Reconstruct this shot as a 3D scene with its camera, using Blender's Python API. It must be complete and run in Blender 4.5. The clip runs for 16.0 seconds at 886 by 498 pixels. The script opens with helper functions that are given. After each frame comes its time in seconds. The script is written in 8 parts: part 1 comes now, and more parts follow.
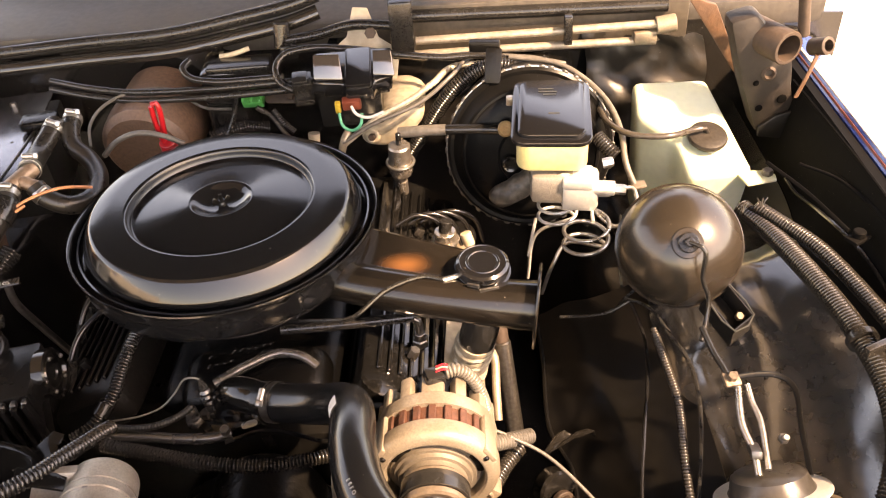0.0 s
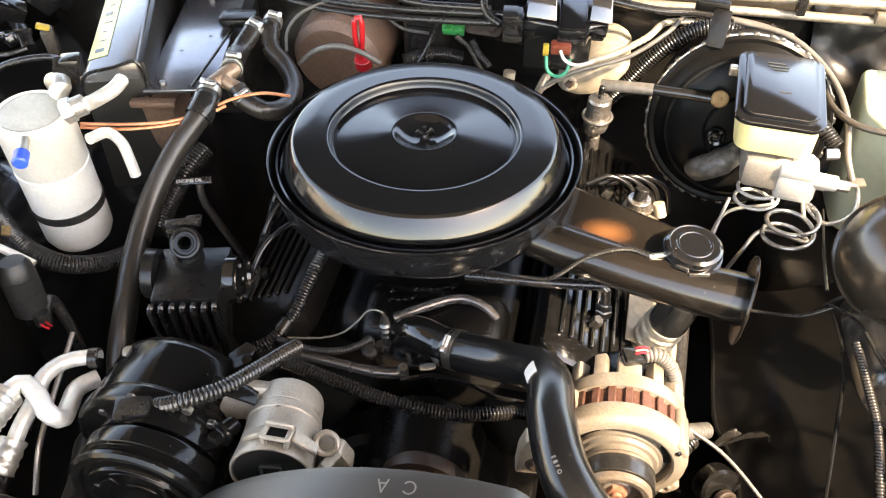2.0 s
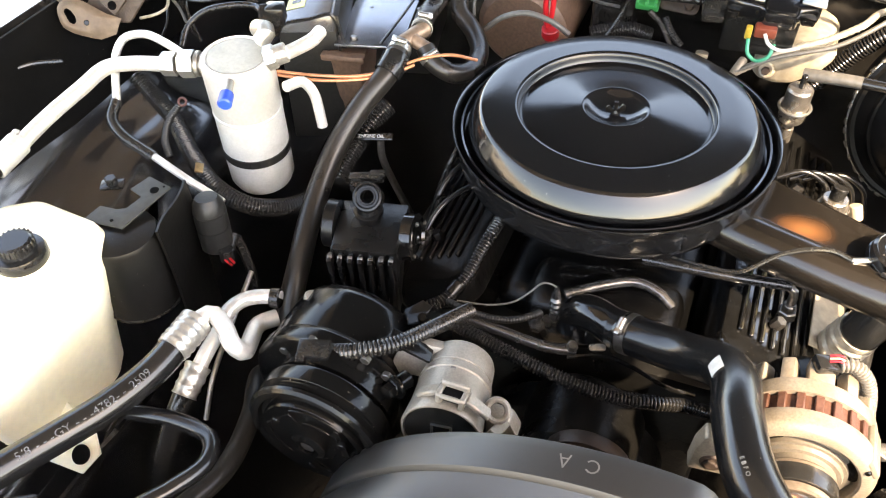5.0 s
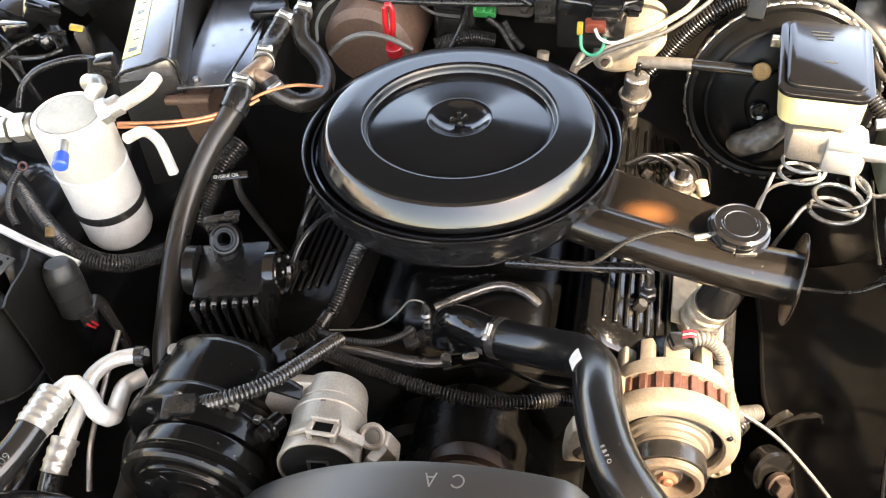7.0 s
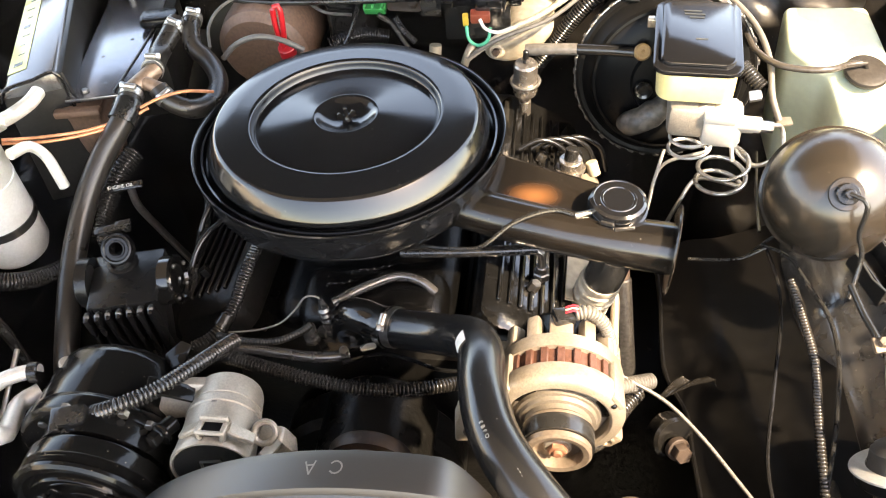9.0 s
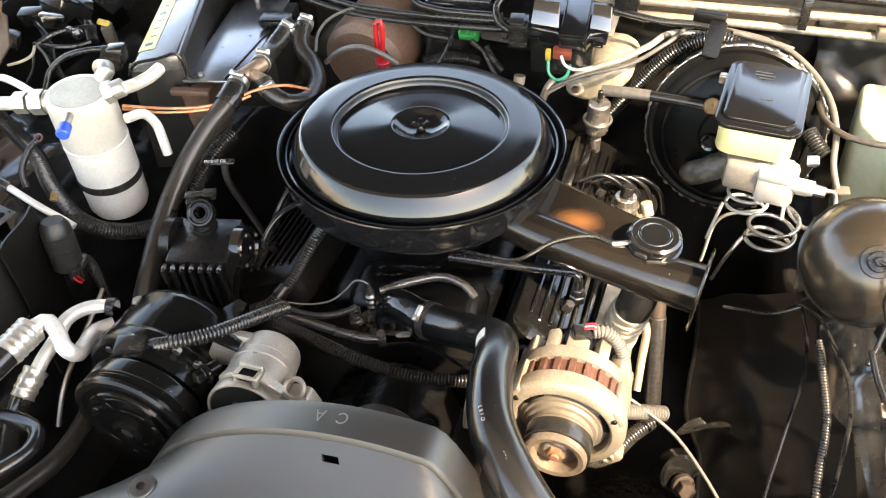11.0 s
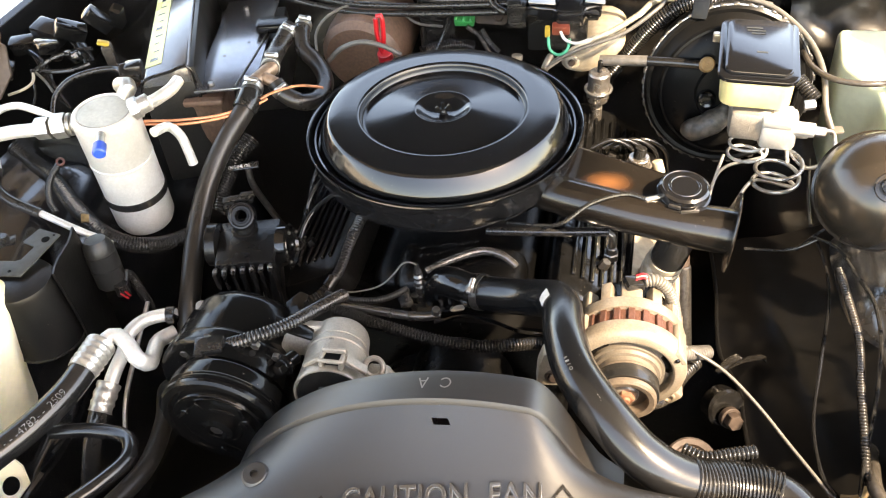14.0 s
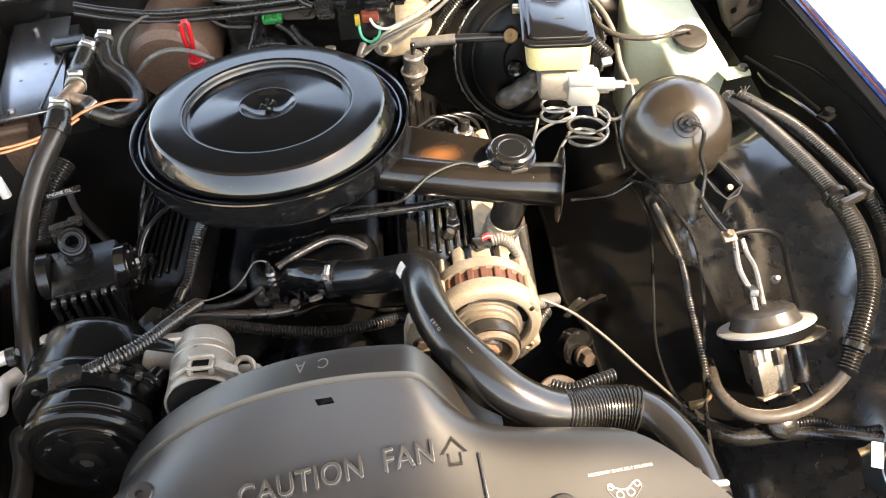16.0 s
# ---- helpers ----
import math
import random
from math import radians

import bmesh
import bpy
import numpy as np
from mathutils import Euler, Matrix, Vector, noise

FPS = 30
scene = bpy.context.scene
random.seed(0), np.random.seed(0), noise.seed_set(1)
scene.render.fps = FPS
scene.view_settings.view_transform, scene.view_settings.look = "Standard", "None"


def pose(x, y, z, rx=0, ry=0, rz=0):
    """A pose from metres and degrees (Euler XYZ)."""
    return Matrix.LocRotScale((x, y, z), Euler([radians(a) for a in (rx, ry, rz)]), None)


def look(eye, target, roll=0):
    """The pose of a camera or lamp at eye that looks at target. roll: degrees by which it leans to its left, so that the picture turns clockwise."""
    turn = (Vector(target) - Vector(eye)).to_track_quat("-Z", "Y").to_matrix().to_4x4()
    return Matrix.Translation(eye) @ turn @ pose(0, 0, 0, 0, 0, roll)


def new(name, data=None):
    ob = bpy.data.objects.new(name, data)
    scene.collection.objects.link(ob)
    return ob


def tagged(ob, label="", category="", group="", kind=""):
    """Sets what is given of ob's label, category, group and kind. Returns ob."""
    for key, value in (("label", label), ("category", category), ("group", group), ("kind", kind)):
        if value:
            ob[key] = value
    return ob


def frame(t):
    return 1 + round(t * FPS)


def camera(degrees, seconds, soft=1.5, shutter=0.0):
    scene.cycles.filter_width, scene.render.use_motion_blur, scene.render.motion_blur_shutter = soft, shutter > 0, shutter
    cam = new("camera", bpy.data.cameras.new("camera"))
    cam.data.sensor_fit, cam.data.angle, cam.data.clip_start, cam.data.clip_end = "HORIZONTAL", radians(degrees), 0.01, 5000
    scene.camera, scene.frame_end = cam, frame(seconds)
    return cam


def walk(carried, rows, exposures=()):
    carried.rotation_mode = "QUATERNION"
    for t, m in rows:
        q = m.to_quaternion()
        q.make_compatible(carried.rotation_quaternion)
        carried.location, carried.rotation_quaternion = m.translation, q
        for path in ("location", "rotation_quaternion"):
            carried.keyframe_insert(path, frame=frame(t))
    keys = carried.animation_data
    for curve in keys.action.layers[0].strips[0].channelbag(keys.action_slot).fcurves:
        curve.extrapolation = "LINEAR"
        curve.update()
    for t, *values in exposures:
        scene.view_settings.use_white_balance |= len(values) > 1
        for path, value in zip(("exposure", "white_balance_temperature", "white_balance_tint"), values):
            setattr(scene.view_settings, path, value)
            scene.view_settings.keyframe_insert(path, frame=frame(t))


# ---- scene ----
cam = camera(57.2, 16.0, soft=1.1)
PATH = [
    (0, (0.348, -0.911, 1.614), (0.262, 0.656, 0.374), -4.3),
    (0.5, (0.308, -0.893, 1.607), (0.178, 0.583, 0.263), -2.5),
    (1, (0.267, -0.881, 1.613), (0.085, 0.563, 0.242), -1.1),
    (1.5, (0.23, -0.87, 1.617), (-0.007, 0.572, 0.251), -0.6),
    (2, (0.202, -0.869, 1.619), (-0.09, 0.56, 0.251), -0.2),
    (2.5, (0.174, -0.869, 1.617), (-0.184, 0.533, 0.236), 0.1),
    (3, (0.148, -0.873, 1.609), (-0.274, 0.504, 0.221), 0.4),
    (3.5, (0.13, -0.884, 1.605), (-0.374, 0.452, 0.204), 0.0),
    (3.7, (0.128, -0.886, 1.602), (-0.429, 0.422, 0.195), -0.9),
    (5.8, (0.144, -0.882, 1.614), (-0.383, 0.439, 0.209), -3.8),
    (6, (0.154, -0.877, 1.616), (-0.351, 0.455, 0.212), -4.1),
    (6.5, (0.177, -0.864, 1.617), (-0.263, 0.494, 0.216), -4.6),
    (7, (0.196, -0.857, 1.618), (-0.178, 0.523, 0.22), -4.6),
    (7.5, (0.215, -0.854, 1.612), (-0.098, 0.541, 0.213), -4.7),
    (8, (0.237, -0.852, 1.61), (-0.013, 0.551, 0.206), -5.1),
    (8.2, (0.247, -0.85, 1.61), (0.022, 0.553, 0.202), -5.0),
    (10.3, (0.32, -0.911, 1.634), (-0.09, 0.478, 0.255), -4.5),
    (10.5, (0.331, -0.918, 1.636), (-0.103, 0.487, 0.28), -3.7),
    (11, (0.357, -0.936, 1.638), (-0.142, 0.476, 0.312), -2.4),
    (11.5, (0.374, -0.965, 1.639), (-0.224, 0.414, 0.32), -2.5),
    (12, (0.363, -0.984, 1.638), (-0.33, 0.35, 0.319), -2.9),
    (12.5, (0.358, -0.983, 1.635), (-0.384, 0.323, 0.314), -3.9),
    (13, (0.342, -0.987, 1.646), (-0.352, 0.347, 0.327), -5.5),
    (13.5, (0.277, -0.997, 1.652), (-0.26, 0.399, 0.325), -6.1),
    (14, (0.241, -1.024, 1.659), (-0.127, 0.414, 0.319), -5.5),
    (14.5, (0.226, -1.031, 1.656), (-0.021, 0.426, 0.308), -5.4),
    (15, (0.226, -1.043, 1.656), (0.125, 0.427, 0.304), -5.6),
    (15.5, (0.226, -1.053, 1.654), (0.238, 0.415, 0.295), -4.8),
    (16, (0.216, -1.065, 1.656), (0.262, 0.401, 0.296), -3.7),
]
EXPOSURES = [(0, 3.22, 13200, 30), (0.4, 3.52, 9700, 19), (1.2, 3.60, 9400, 16), (3.5, 3.75, 9350, 15), (8, 3.78, 9550, 16), (11, 3.56, 9400, 13), (15, 3.62, 9450, 15), (16, 3.48, 9350, 14)]
walk(cam, [(t, look(eye, target, roll)) for t, eye, target, roll in PATH], EXPOSURES)

# ---- light: daylight from the front and both sides, shaded by an added unseen roof ----
world = bpy.data.worlds.new("world")
scene.world = world
world.use_nodes = True
wn = world.node_tree
sky = wn.nodes.new("ShaderNodeTexSky")
sky.sky_type = "NISHITA"
sky.sun_disc = False
sky.sun_elevation = radians(48)
sky.sun_rotation = radians(122)
wn.nodes["Background"].inputs[1].default_value = 0.15
wn.links.new(sky.outputs[0], wn.nodes["Background"].inputs[0])
sun = new("sun", bpy.data.lights.new("sun", "SUN"))
sun.data.energy, sun.data.angle, sun.data.color = 2.2, radians(2.5), (1.0, 0.945, 0.86)
sun.matrix_world = look((1.6, -1.0, 2.996), (0, 0, 0.9))


# ---- materials ----
def material(name, colour, rough=0.5, metal=0.0, grain=60.0, spread=0.25, bump=0.15, dirt=None, dirt_scale=6.0, dirt_amount=0.45,
             coat=0.0, spec=0.5, through_light=0.0, alpha_rough=0.12, specks=0.0, worn=None):
    """A procedural surface: base colour with grain, larger stains, uneven gloss and fine relief."""
    m = bpy.data.materials.new(name)
    m.use_nodes = True
    n, l = m.node_tree.nodes, m.node_tree.links
    b = n["Principled BSDF"]
    co = n.new("ShaderNodeTexCoord")
    fine = n.new("ShaderNodeTexNoise")
    fine.inputs["Scale"].default_value, fine.inputs["Detail"].default_value = grain, 4
    wide = n.new("ShaderNodeTexNoise")
    wide.inputs["Scale"].default_value, wide.inputs["Detail"].default_value = dirt_scale, 6
    l.new(co.outputs["Object"], fine.inputs["Vector"])
    l.new(co.outputs["Object"], wide.inputs["Vector"])
    ramp = n.new("ShaderNodeMapRange")
    ramp.inputs["From Min"].default_value, ramp.inputs["From Max"].default_value = 0.3, 0.7
    ramp.inputs["To Min"].default_value, ramp.inputs["To Max"].default_value = 1 - spread, 1 + spread
    l.new(fine.outputs[0], ramp.inputs["Value"])
    mul = n.new("ShaderNodeMix")
    mul.data_type, mul.blend_type = "RGBA", "MULTIPLY"
    mul.inputs["Factor"].default_value = 1.0
    mul.inputs[6].default_value = (*colour, 1)
    l.new(ramp.outputs[0], mul.inputs[7])
    stain = n.new("ShaderNodeMapRange")
    stain.inputs["From Min"].default_value, stain.inputs["From Max"].default_value = 0.45, 0.72
    stain.inputs["To Max"].default_value = dirt_amount
    l.new(wide.outputs[0], stain.inputs["Value"])
    mix = n.new("ShaderNodeMix")
    mix.data_type = "RGBA"
    l.new(stain.outputs[0], mix.inputs["Factor"])
    l.new(mul.outputs[2], mix.inputs[6])
    mix.inputs[7].default_value = (*(dirt or [c * 0.6 for c in colour]), 1)
    colour_out = mix.outputs[2]
    if specks:
        grit = n.new("ShaderNodeTexNoise")
        grit.inputs["Scale"].default_value, grit.inputs["Detail"].default_value = 330, 1
        l.new(co.outputs["Object"], grit.inputs["Vector"])
        sift = n.new("ShaderNodeMapRange")
        sift.inputs["From Min"].default_value, sift.inputs["From Max"].default_value = 0.80 - specks, 0.83 - specks
        l.new(grit.outputs[0], sift.inputs["Value"])
        dust = n.new("ShaderNodeMix")
        dust.data_type = "RGBA"
        dust.inputs[7].default_value = (0.13, 0.118, 0.10, 1)
        l.new(sift.outputs[0], dust.inputs["Factor"])
        l.new(mix.outputs[2], dust.inputs[6])
        colour_out = dust.outputs[2]
    if worn:
        # one painted reflection spot: its place, its reach along the axes, its colour
        place, reach, bare = worn
        far = n.new("ShaderNodeVectorMath")
        far.operation = "SUBTRACT"
        far.inputs[1].default_value = place
        l.new(co.outputs["Object"], far.inputs[0])
        shrink = n.new("ShaderNodeVectorMath")
        shrink.operation = "DIVIDE"
        shrink.inputs[1].default_value = reach
        l.new(far.outputs[0], shrink.inputs[0])
        size = n.new("ShaderNodeVectorMath")
        size.operation = "LENGTH"
        l.new(shrink.outputs[0], size.inputs[0])
        ragged = n.new("ShaderNodeMath")
        ragged.operation = "MULTIPLY_ADD"
        ragged.inputs[1].default_value = 0.9
        l.new(wide.outputs[0], ragged.inputs[0])
        l.new(size.outputs["Value"], ragged.inputs[2])
        glint = n.new("ShaderNodeMapRange")
        glint.interpolation_type = "SMOOTHSTEP"
        glint.inputs["From Min"].default_value, glint.inputs["From Max"].default_value = 1.45, 0.45
        l.new(ragged.outputs[0], glint.inputs["Value"])
        spot = n.new("ShaderNodeMix")
        spot.data_type = "RGBA"
        spot.inputs[7].default_value = (*bare, 1)
        l.new(glint.outputs[0], spot.inputs["Factor"])
        l.new(colour_out, spot.inputs[6])
        colour_out = spot.outputs[2]
    l.new(colour_out, b.inputs["Base Color"])
    gloss = n.new("ShaderNodeMapRange")
    gloss.inputs["To Min"].default_value = max(0.02, rough - alpha_rough)
    gloss.inputs["To Max"].default_value = min(1.0, rough + alpha_rough)
    l.new(wide.outputs[0], gloss.inputs["Value"])
    l.new(gloss.outputs[0], b.inputs["Roughness"])
    b.inputs["Metallic"].default_value = metal
    b.inputs["Specular IOR Level"].default_value = spec
    if coat:
        b.inputs["Coat Weight"].default_value, b.inputs["Coat Roughness"].default_value = coat, 0.12
    if through_light:
        b.inputs["Subsurface Weight"].default_value = through_light
        b.inputs["Subsurface Radius"].default_value = (0.03, 0.025, 0.015)
        b.inputs["Subsurface Scale"].default_value = 0.6
    if bump:
        bp = n.new("ShaderNodeBump")
        bp.inputs["Strength"].default_value, bp.inputs["Distance"].default_value = bump, 0.002
        l.new(fine.outputs[0], bp.inputs["Height"])
        l.new(bp.outputs[0], b.inputs["Normal"])
    return m


SATIN = material("satin black enamel", (0.006, 0.006, 0.0065), 0.13, grain=500, bump=0.015, spread=0.1, dirt=(0.010, 0.0095, 0.009), dirt_amount=0.25, alpha_rough=0.04, spec=0.6, coat=0.3, specks=0.018)
LID = material("satin black lid enamel", (0.0055, 0.0055, 0.0058), 0.13, grain=500, bump=0.008, spread=0.1, dirt=(0.008, 0.0078, 0.0075), dirt_amount=0.25, alpha_rough=0.03, spec=0.52, coat=0.08, specks=0.018)
GLOSS = material("glossy black engine paint", (0.0042, 0.0042, 0.0042), 0.12, grain=110, bump=0.15, dirt=(0.008, 0.0075, 0.007), coat=0.2, alpha_rough=0.08, specks=0.025)
COMPRESSOR = material("oily satin black enamel", (0.0036, 0.0036, 0.0035), 0.14, grain=220, bump=0.08, dirt=(0.0075, 0.0066, 0.0057), dirt_scale=12, spec=0.19, alpha_rough=0.08, specks=0.035)
FELT = material("matt black insulation felt", (0.006, 0.0058, 0.0055), 0.9, grain=300, bump=0.3, spec=0.1)
PLASTIC = material("black moulded plastic", (0.011, 0.0107, 0.0103), 0.2, grain=300, bump=0.06, dirt=(0.019, 0.017, 0.015), dirt_scale=9, spec=0.4)
SHROUD = material("worn dark grey shroud plastic", (0.0088, 0.0077, 0.0069), 0.46, grain=400, bump=0.02, spread=0.08, dirt=(0.016, 0.0136, 0.0118), dirt_scale=6, dirt_amount=0.4, alpha_rough=0.13, spec=0.72, specks=0.0)
RUBBER = material("black rubber", (0.013, 0.0127, 0.0122), 0.2, grain=160, bump=0.12, dirt=(0.022, 0.021, 0.019), dirt_scale=14)
LOOM = material("grey black split loom", (0.013, 0.0125, 0.012), 0.2, grain=140, bump=0.05, dirt=(0.024, 0.022, 0.019), dirt_scale=12, spec=0.5)
BODY = material("black body panel paint", (0.011, 0.0102, 0.0095), 0.16, grain=40, bump=0.04, dirt=(0.020, 0.017, 0.014), dirt_scale=5, dirt_amount=0.5, coat=0.6, specks=0.035)
ENGINE = material("greasy black iron", (0.0055, 0.0052, 0.0048), 0.22, grain=70, bump=0.6, dirt=(0.011, 0.009, 0.007), dirt_scale=18, spec=0.35, specks=0.03)
ALLOY = material("dull cast aluminium", (0.235, 0.210, 0.178), 0.42, 0.4, grain=420, bump=0.2, spread=0.16, dirt=(0.13, 0.112, 0.09), dirt_scale=26, dirt_amount=0.55)
ALLOY_TAN = material("heat tanned aluminium", (0.25, 0.21, 0.162), 0.42, 0.35, grain=380, bump=0.15, spread=0.16, dirt=(0.13, 0.092, 0.06), dirt_scale=24, dirt_amount=0.65)
CANISTER = material("bare aluminium canister", (0.60, 0.59, 0.56), 0.36, 0.5, grain=240, bump=0.08, spread=0.07, dirt=(0.36, 0.34, 0.28), dirt_scale=13, dirt_amount=0.5)
STEEL = material("zinc plated steel", (0.42, 0.41, 0.385), 0.3, 0.9, grain=200, bump=0.1, dirt=(0.35, 0.30, 0.24), dirt_scale=20)
DARKSTEEL = material("dark oily steel", (0.16, 0.15, 0.14), 0.32, 0.9, grain=200, bump=0.1, dirt=(0.06, 0.05, 0.04), dirt_scale=20)
TANK = material("milky white plastic tank", (0.80, 0.74, 0.55), 0.42, grain=90, bump=0.05, spread=0.05, dirt=(0.74, 0.64, 0.40), dirt_scale=5, through_light=0.35)
TANK_GREEN = material("pale green tinted plastic tank", (0.50, 0.555, 0.42), 0.36, grain=90, bump=0.05, spread=0.05, dirt=(0.60, 0.60, 0.46), dirt_scale=4, through_light=0.35)
YELLOWED = material("yellowed reservoir plastic", (0.54, 0.46, 0.22), 0.35, grain=120, bump=0.05, spread=0.08, dirt=(0.55, 0.44, 0.18), through_light=0.2)
BROWN = material("brown moulded duct", (0.108, 0.064, 0.044), 0.5, grain=180, bump=0.2, dirt=(0.062, 0.039, 0.028), dirt_scale=8)
DISH = material("dusty grey brown alloy, darker tone", (0.17, 0.145, 0.115), 0.42, 0.4, grain=380, bump=0.12, spread=0.12, dirt=(0.10, 0.078, 0.055), dirt_scale=18, dirt_amount=0.6)
RUST = material("rusty dusty steel", (0.036, 0.023, 0.0165), 0.65, 0.2, grain=110, bump=0.5, dirt=(0.075, 0.048, 0.033), dirt_scale=22)
COPPER = material("copper pipe orange", (0.45, 0.18, 0.09), 0.35, 0.3, grain=90, bump=0.02)
BRASS = material("brass", (0.27, 0.19, 0.10), 0.4, 0.8, grain=150, bump=0.1)
WINDING = material("rust brown laminated core", (0.085, 0.034, 0.022), 0.6, 0.3, grain=200, bump=0.5, dirt=(0.05, 0.03, 0.02))
RED = material("red plastic", (0.34, 0.010, 0.014), 0.3, grain=80, bump=0.02, spread=0.08)
RED_DULL = material("dark red plastic", (0.17, 0.010, 0.013), 0.4, grain=80, bump=0.02, spread=0.1)
GREEN = material("green plastic connector", (0.008, 0.20, 0.05), 0.4, grain=80, bump=0.02, spread=0.08)
GREENWIRE = material("green wire", (0.01, 0.26, 0.15), 0.4, grain=80, bump=0.0)
BLUE = material("blue plastic cap", (0.012, 0.06, 0.36), 0.35, grain=80, bump=0.02, spread=0.06)
YELLOW = material("yellow plastic", (0.34, 0.23, 0.035), 0.4, grain=80, bump=0.02)
MAROON = material("brown red connector", (0.14, 0.03, 0.017), 0.4, grain=80, bump=0.02)
CREAM = material("cream painted metal", (0.38, 0.325, 0.24), 0.45, 0.1, grain=60, bump=0.1, dirt=(0.40, 0.30, 0.2), dirt_scale=12)
GREY = material("grey dusty wire", (0.075, 0.07, 0.063), 0.42, grain=120, bump=0.1, dirt=(0.13, 0.12, 0.10), dirt_scale=20)
WHITE = material("white print", (0.45, 0.44, 0.42), 0.5, grain=200, bump=0.0, spread=0.15)
PAPER = material("white sticker paper", (0.62, 0.60, 0.56), 0.5, grain=200, bump=0.0, spread=0.1)
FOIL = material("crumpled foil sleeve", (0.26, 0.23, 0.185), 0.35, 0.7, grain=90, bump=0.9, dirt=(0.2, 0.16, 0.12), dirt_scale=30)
GRAVEL = material("sunlit pale gravel", (0.58, 0.53, 0.45), 0.9, grain=24, bump=0.8, spread=0.35, dirt=(0.16, 0.125, 0.085), dirt_scale=11, dirt_amount=0.45)
BLUEPAINT = material("blue car paint", (0.035, 0.085, 0.30), 0.2, grain=100, bump=0.0, coat=0.6)
PLASTER = material("pale surface of the added wall", (0.52, 0.48, 0.41), 0.9, grain=30, bump=0.3, dirt=(0.42, 0.38, 0.31), dirt_scale=2)
ROOF = material("brown underside of the added roof", (0.125, 0.102, 0.078), 0.7, grain=20, bump=0.3)
# Near-black so that sun on these fender parts hardly shows.
LEDGE = material("dull near-black standing in for shade", (0.0028, 0.0027, 0.0026), 0.7, grain=60, bump=0.05, dirt=(0.0055, 0.005, 0.0045), dirt_scale=7, dirt_amount=0.5, specks=0.012, spec=0.05)
# Base colour lightened for dust and for a missing sky reflection.
FENDER_DUST_SHEEN = material("black wheelhouse paint lightened for dust and sheen", (0.032, 0.0308, 0.0292), 0.14, grain=50, bump=0.03, dirt=(0.040, 0.035, 0.029), dirt_scale=6, dirt_amount=0.2, coat=1.0, alpha_rough=0.06, specks=0.04)
# Here worn= paints an orange reflection into the snorkel's colour.
SNORKEL = material("brown black enamel with a painted reflection", (0.006, 0.0051, 0.0043), 0.2, grain=140, bump=0.05, spread=0.3, dirt=(0.016, 0.0115, 0.008), dirt_scale=9, dirt_amount=0.4, alpha_rough=0.08, specks=0.02, worn=((0.252, -0.090, 0.030), (0.046, 0.026, 0.05), (0.135, 0.055, 0.021)))
# Darker paint for shaded parts; the shade is in the colour.
DULL = material("dull black paint darkened for shade", (0.0040, 0.0039, 0.0037), 0.3, grain=120, bump=0.35, dirt=(0.007, 0.006, 0.0052), dirt_scale=14, spec=0.18, specks=0.015)
GALV = material("bright galvanised sheet", (0.24, 0.245, 0.26), 0.22, 0.85, grain=60, bump=0.03, spread=0.08, dirt=(0.18, 0.18, 0.19), dirt_scale=9, alpha_rough=0.08)
HOSE = material("smooth black hose rubber", (0.0065, 0.0065, 0.0067), 0.2, grain=260, bump=0.03, spread=0.1, dirt=(0.014, 0.0135, 0.013), dirt_scale=12, alpha_rough=0.06, spec=0.5, specks=0.01)
BALL = material("brown black satin enamel", (0.0195, 0.0152, 0.0112), 0.27, grain=300, bump=0.04, spread=0.1, dirt=(0.026, 0.021, 0.017), dirt_scale=8, coat=0.2, alpha_rough=0.06, specks=0.02)
PALE_WIRE = material("pale bare braided cable", (0.15, 0.14, 0.125), 0.4, 0.4, grain=400, bump=0.3, dirt=(0.13, 0.12, 0.10), dirt_scale=20)
LOOM_GREY = material("pale tan grey split loom", (0.10, 0.090, 0.075), 0.32, grain=140, bump=0.05, dirt=(0.17, 0.15, 0.125), dirt_scale=14)
# Brighter copy of FOIL; sunlight on the foil is put into its colour.
FOIL_SUN = material("crinkled heat foil, sunlit copy", (0.42, 0.37, 0.29), 0.38, 0.35, grain=90, bump=0.9, dirt=(0.25, 0.20, 0.145), dirt_scale=30)
PLUG = material("tan rubber end plug", (0.30, 0.175, 0.075), 0.5, grain=180, bump=0.1, dirt=(0.18, 0.10, 0.045), dirt_scale=20)
BOOSTER = material("dull black booster enamel", (0.0036, 0.0036, 0.0036), 0.3, grain=260, bump=0.06, dirt=(0.008, 0.0074, 0.0067), dirt_scale=14, spec=0.10, specks=0.02)
FITTING = material("dull machined aluminium fitting", (0.40, 0.385, 0.35), 0.34, 0.75, grain=260, bump=0.15, spread=0.12, dirt=(0.20, 0.18, 0.15), dirt_scale=30, dirt_amount=0.6)
# Grey holds both the stained top and a painted dark reflection.
CAN_TOP = material("stained grey canister top with dark reflection painted in", (0.42, 0.415, 0.365), 0.5, 0.35, grain=180, bump=0.2, spread=0.08, dirt=(0.27, 0.265, 0.23), dirt_scale=30, dirt_amount=0.6)
# Bluish base puts the sky's reflection into the apron colour.
APRON = material("black apron paint tinted blue for sky sheen", (0.010, 0.0106, 0.0122), 0.2, grain=40, bump=0.03, dirt=(0.013, 0.0125, 0.012), dirt_scale=5, dirt_amount=0.5, coat=0.8, specks=0.02)
HEATER_HOSE = material("brown black heater hose rubber", (0.016, 0.0140, 0.0122), 0.3, grain=200, bump=0.1, spread=0.15, dirt=(0.028, 0.024, 0.020), dirt_scale=14, spec=0.4)
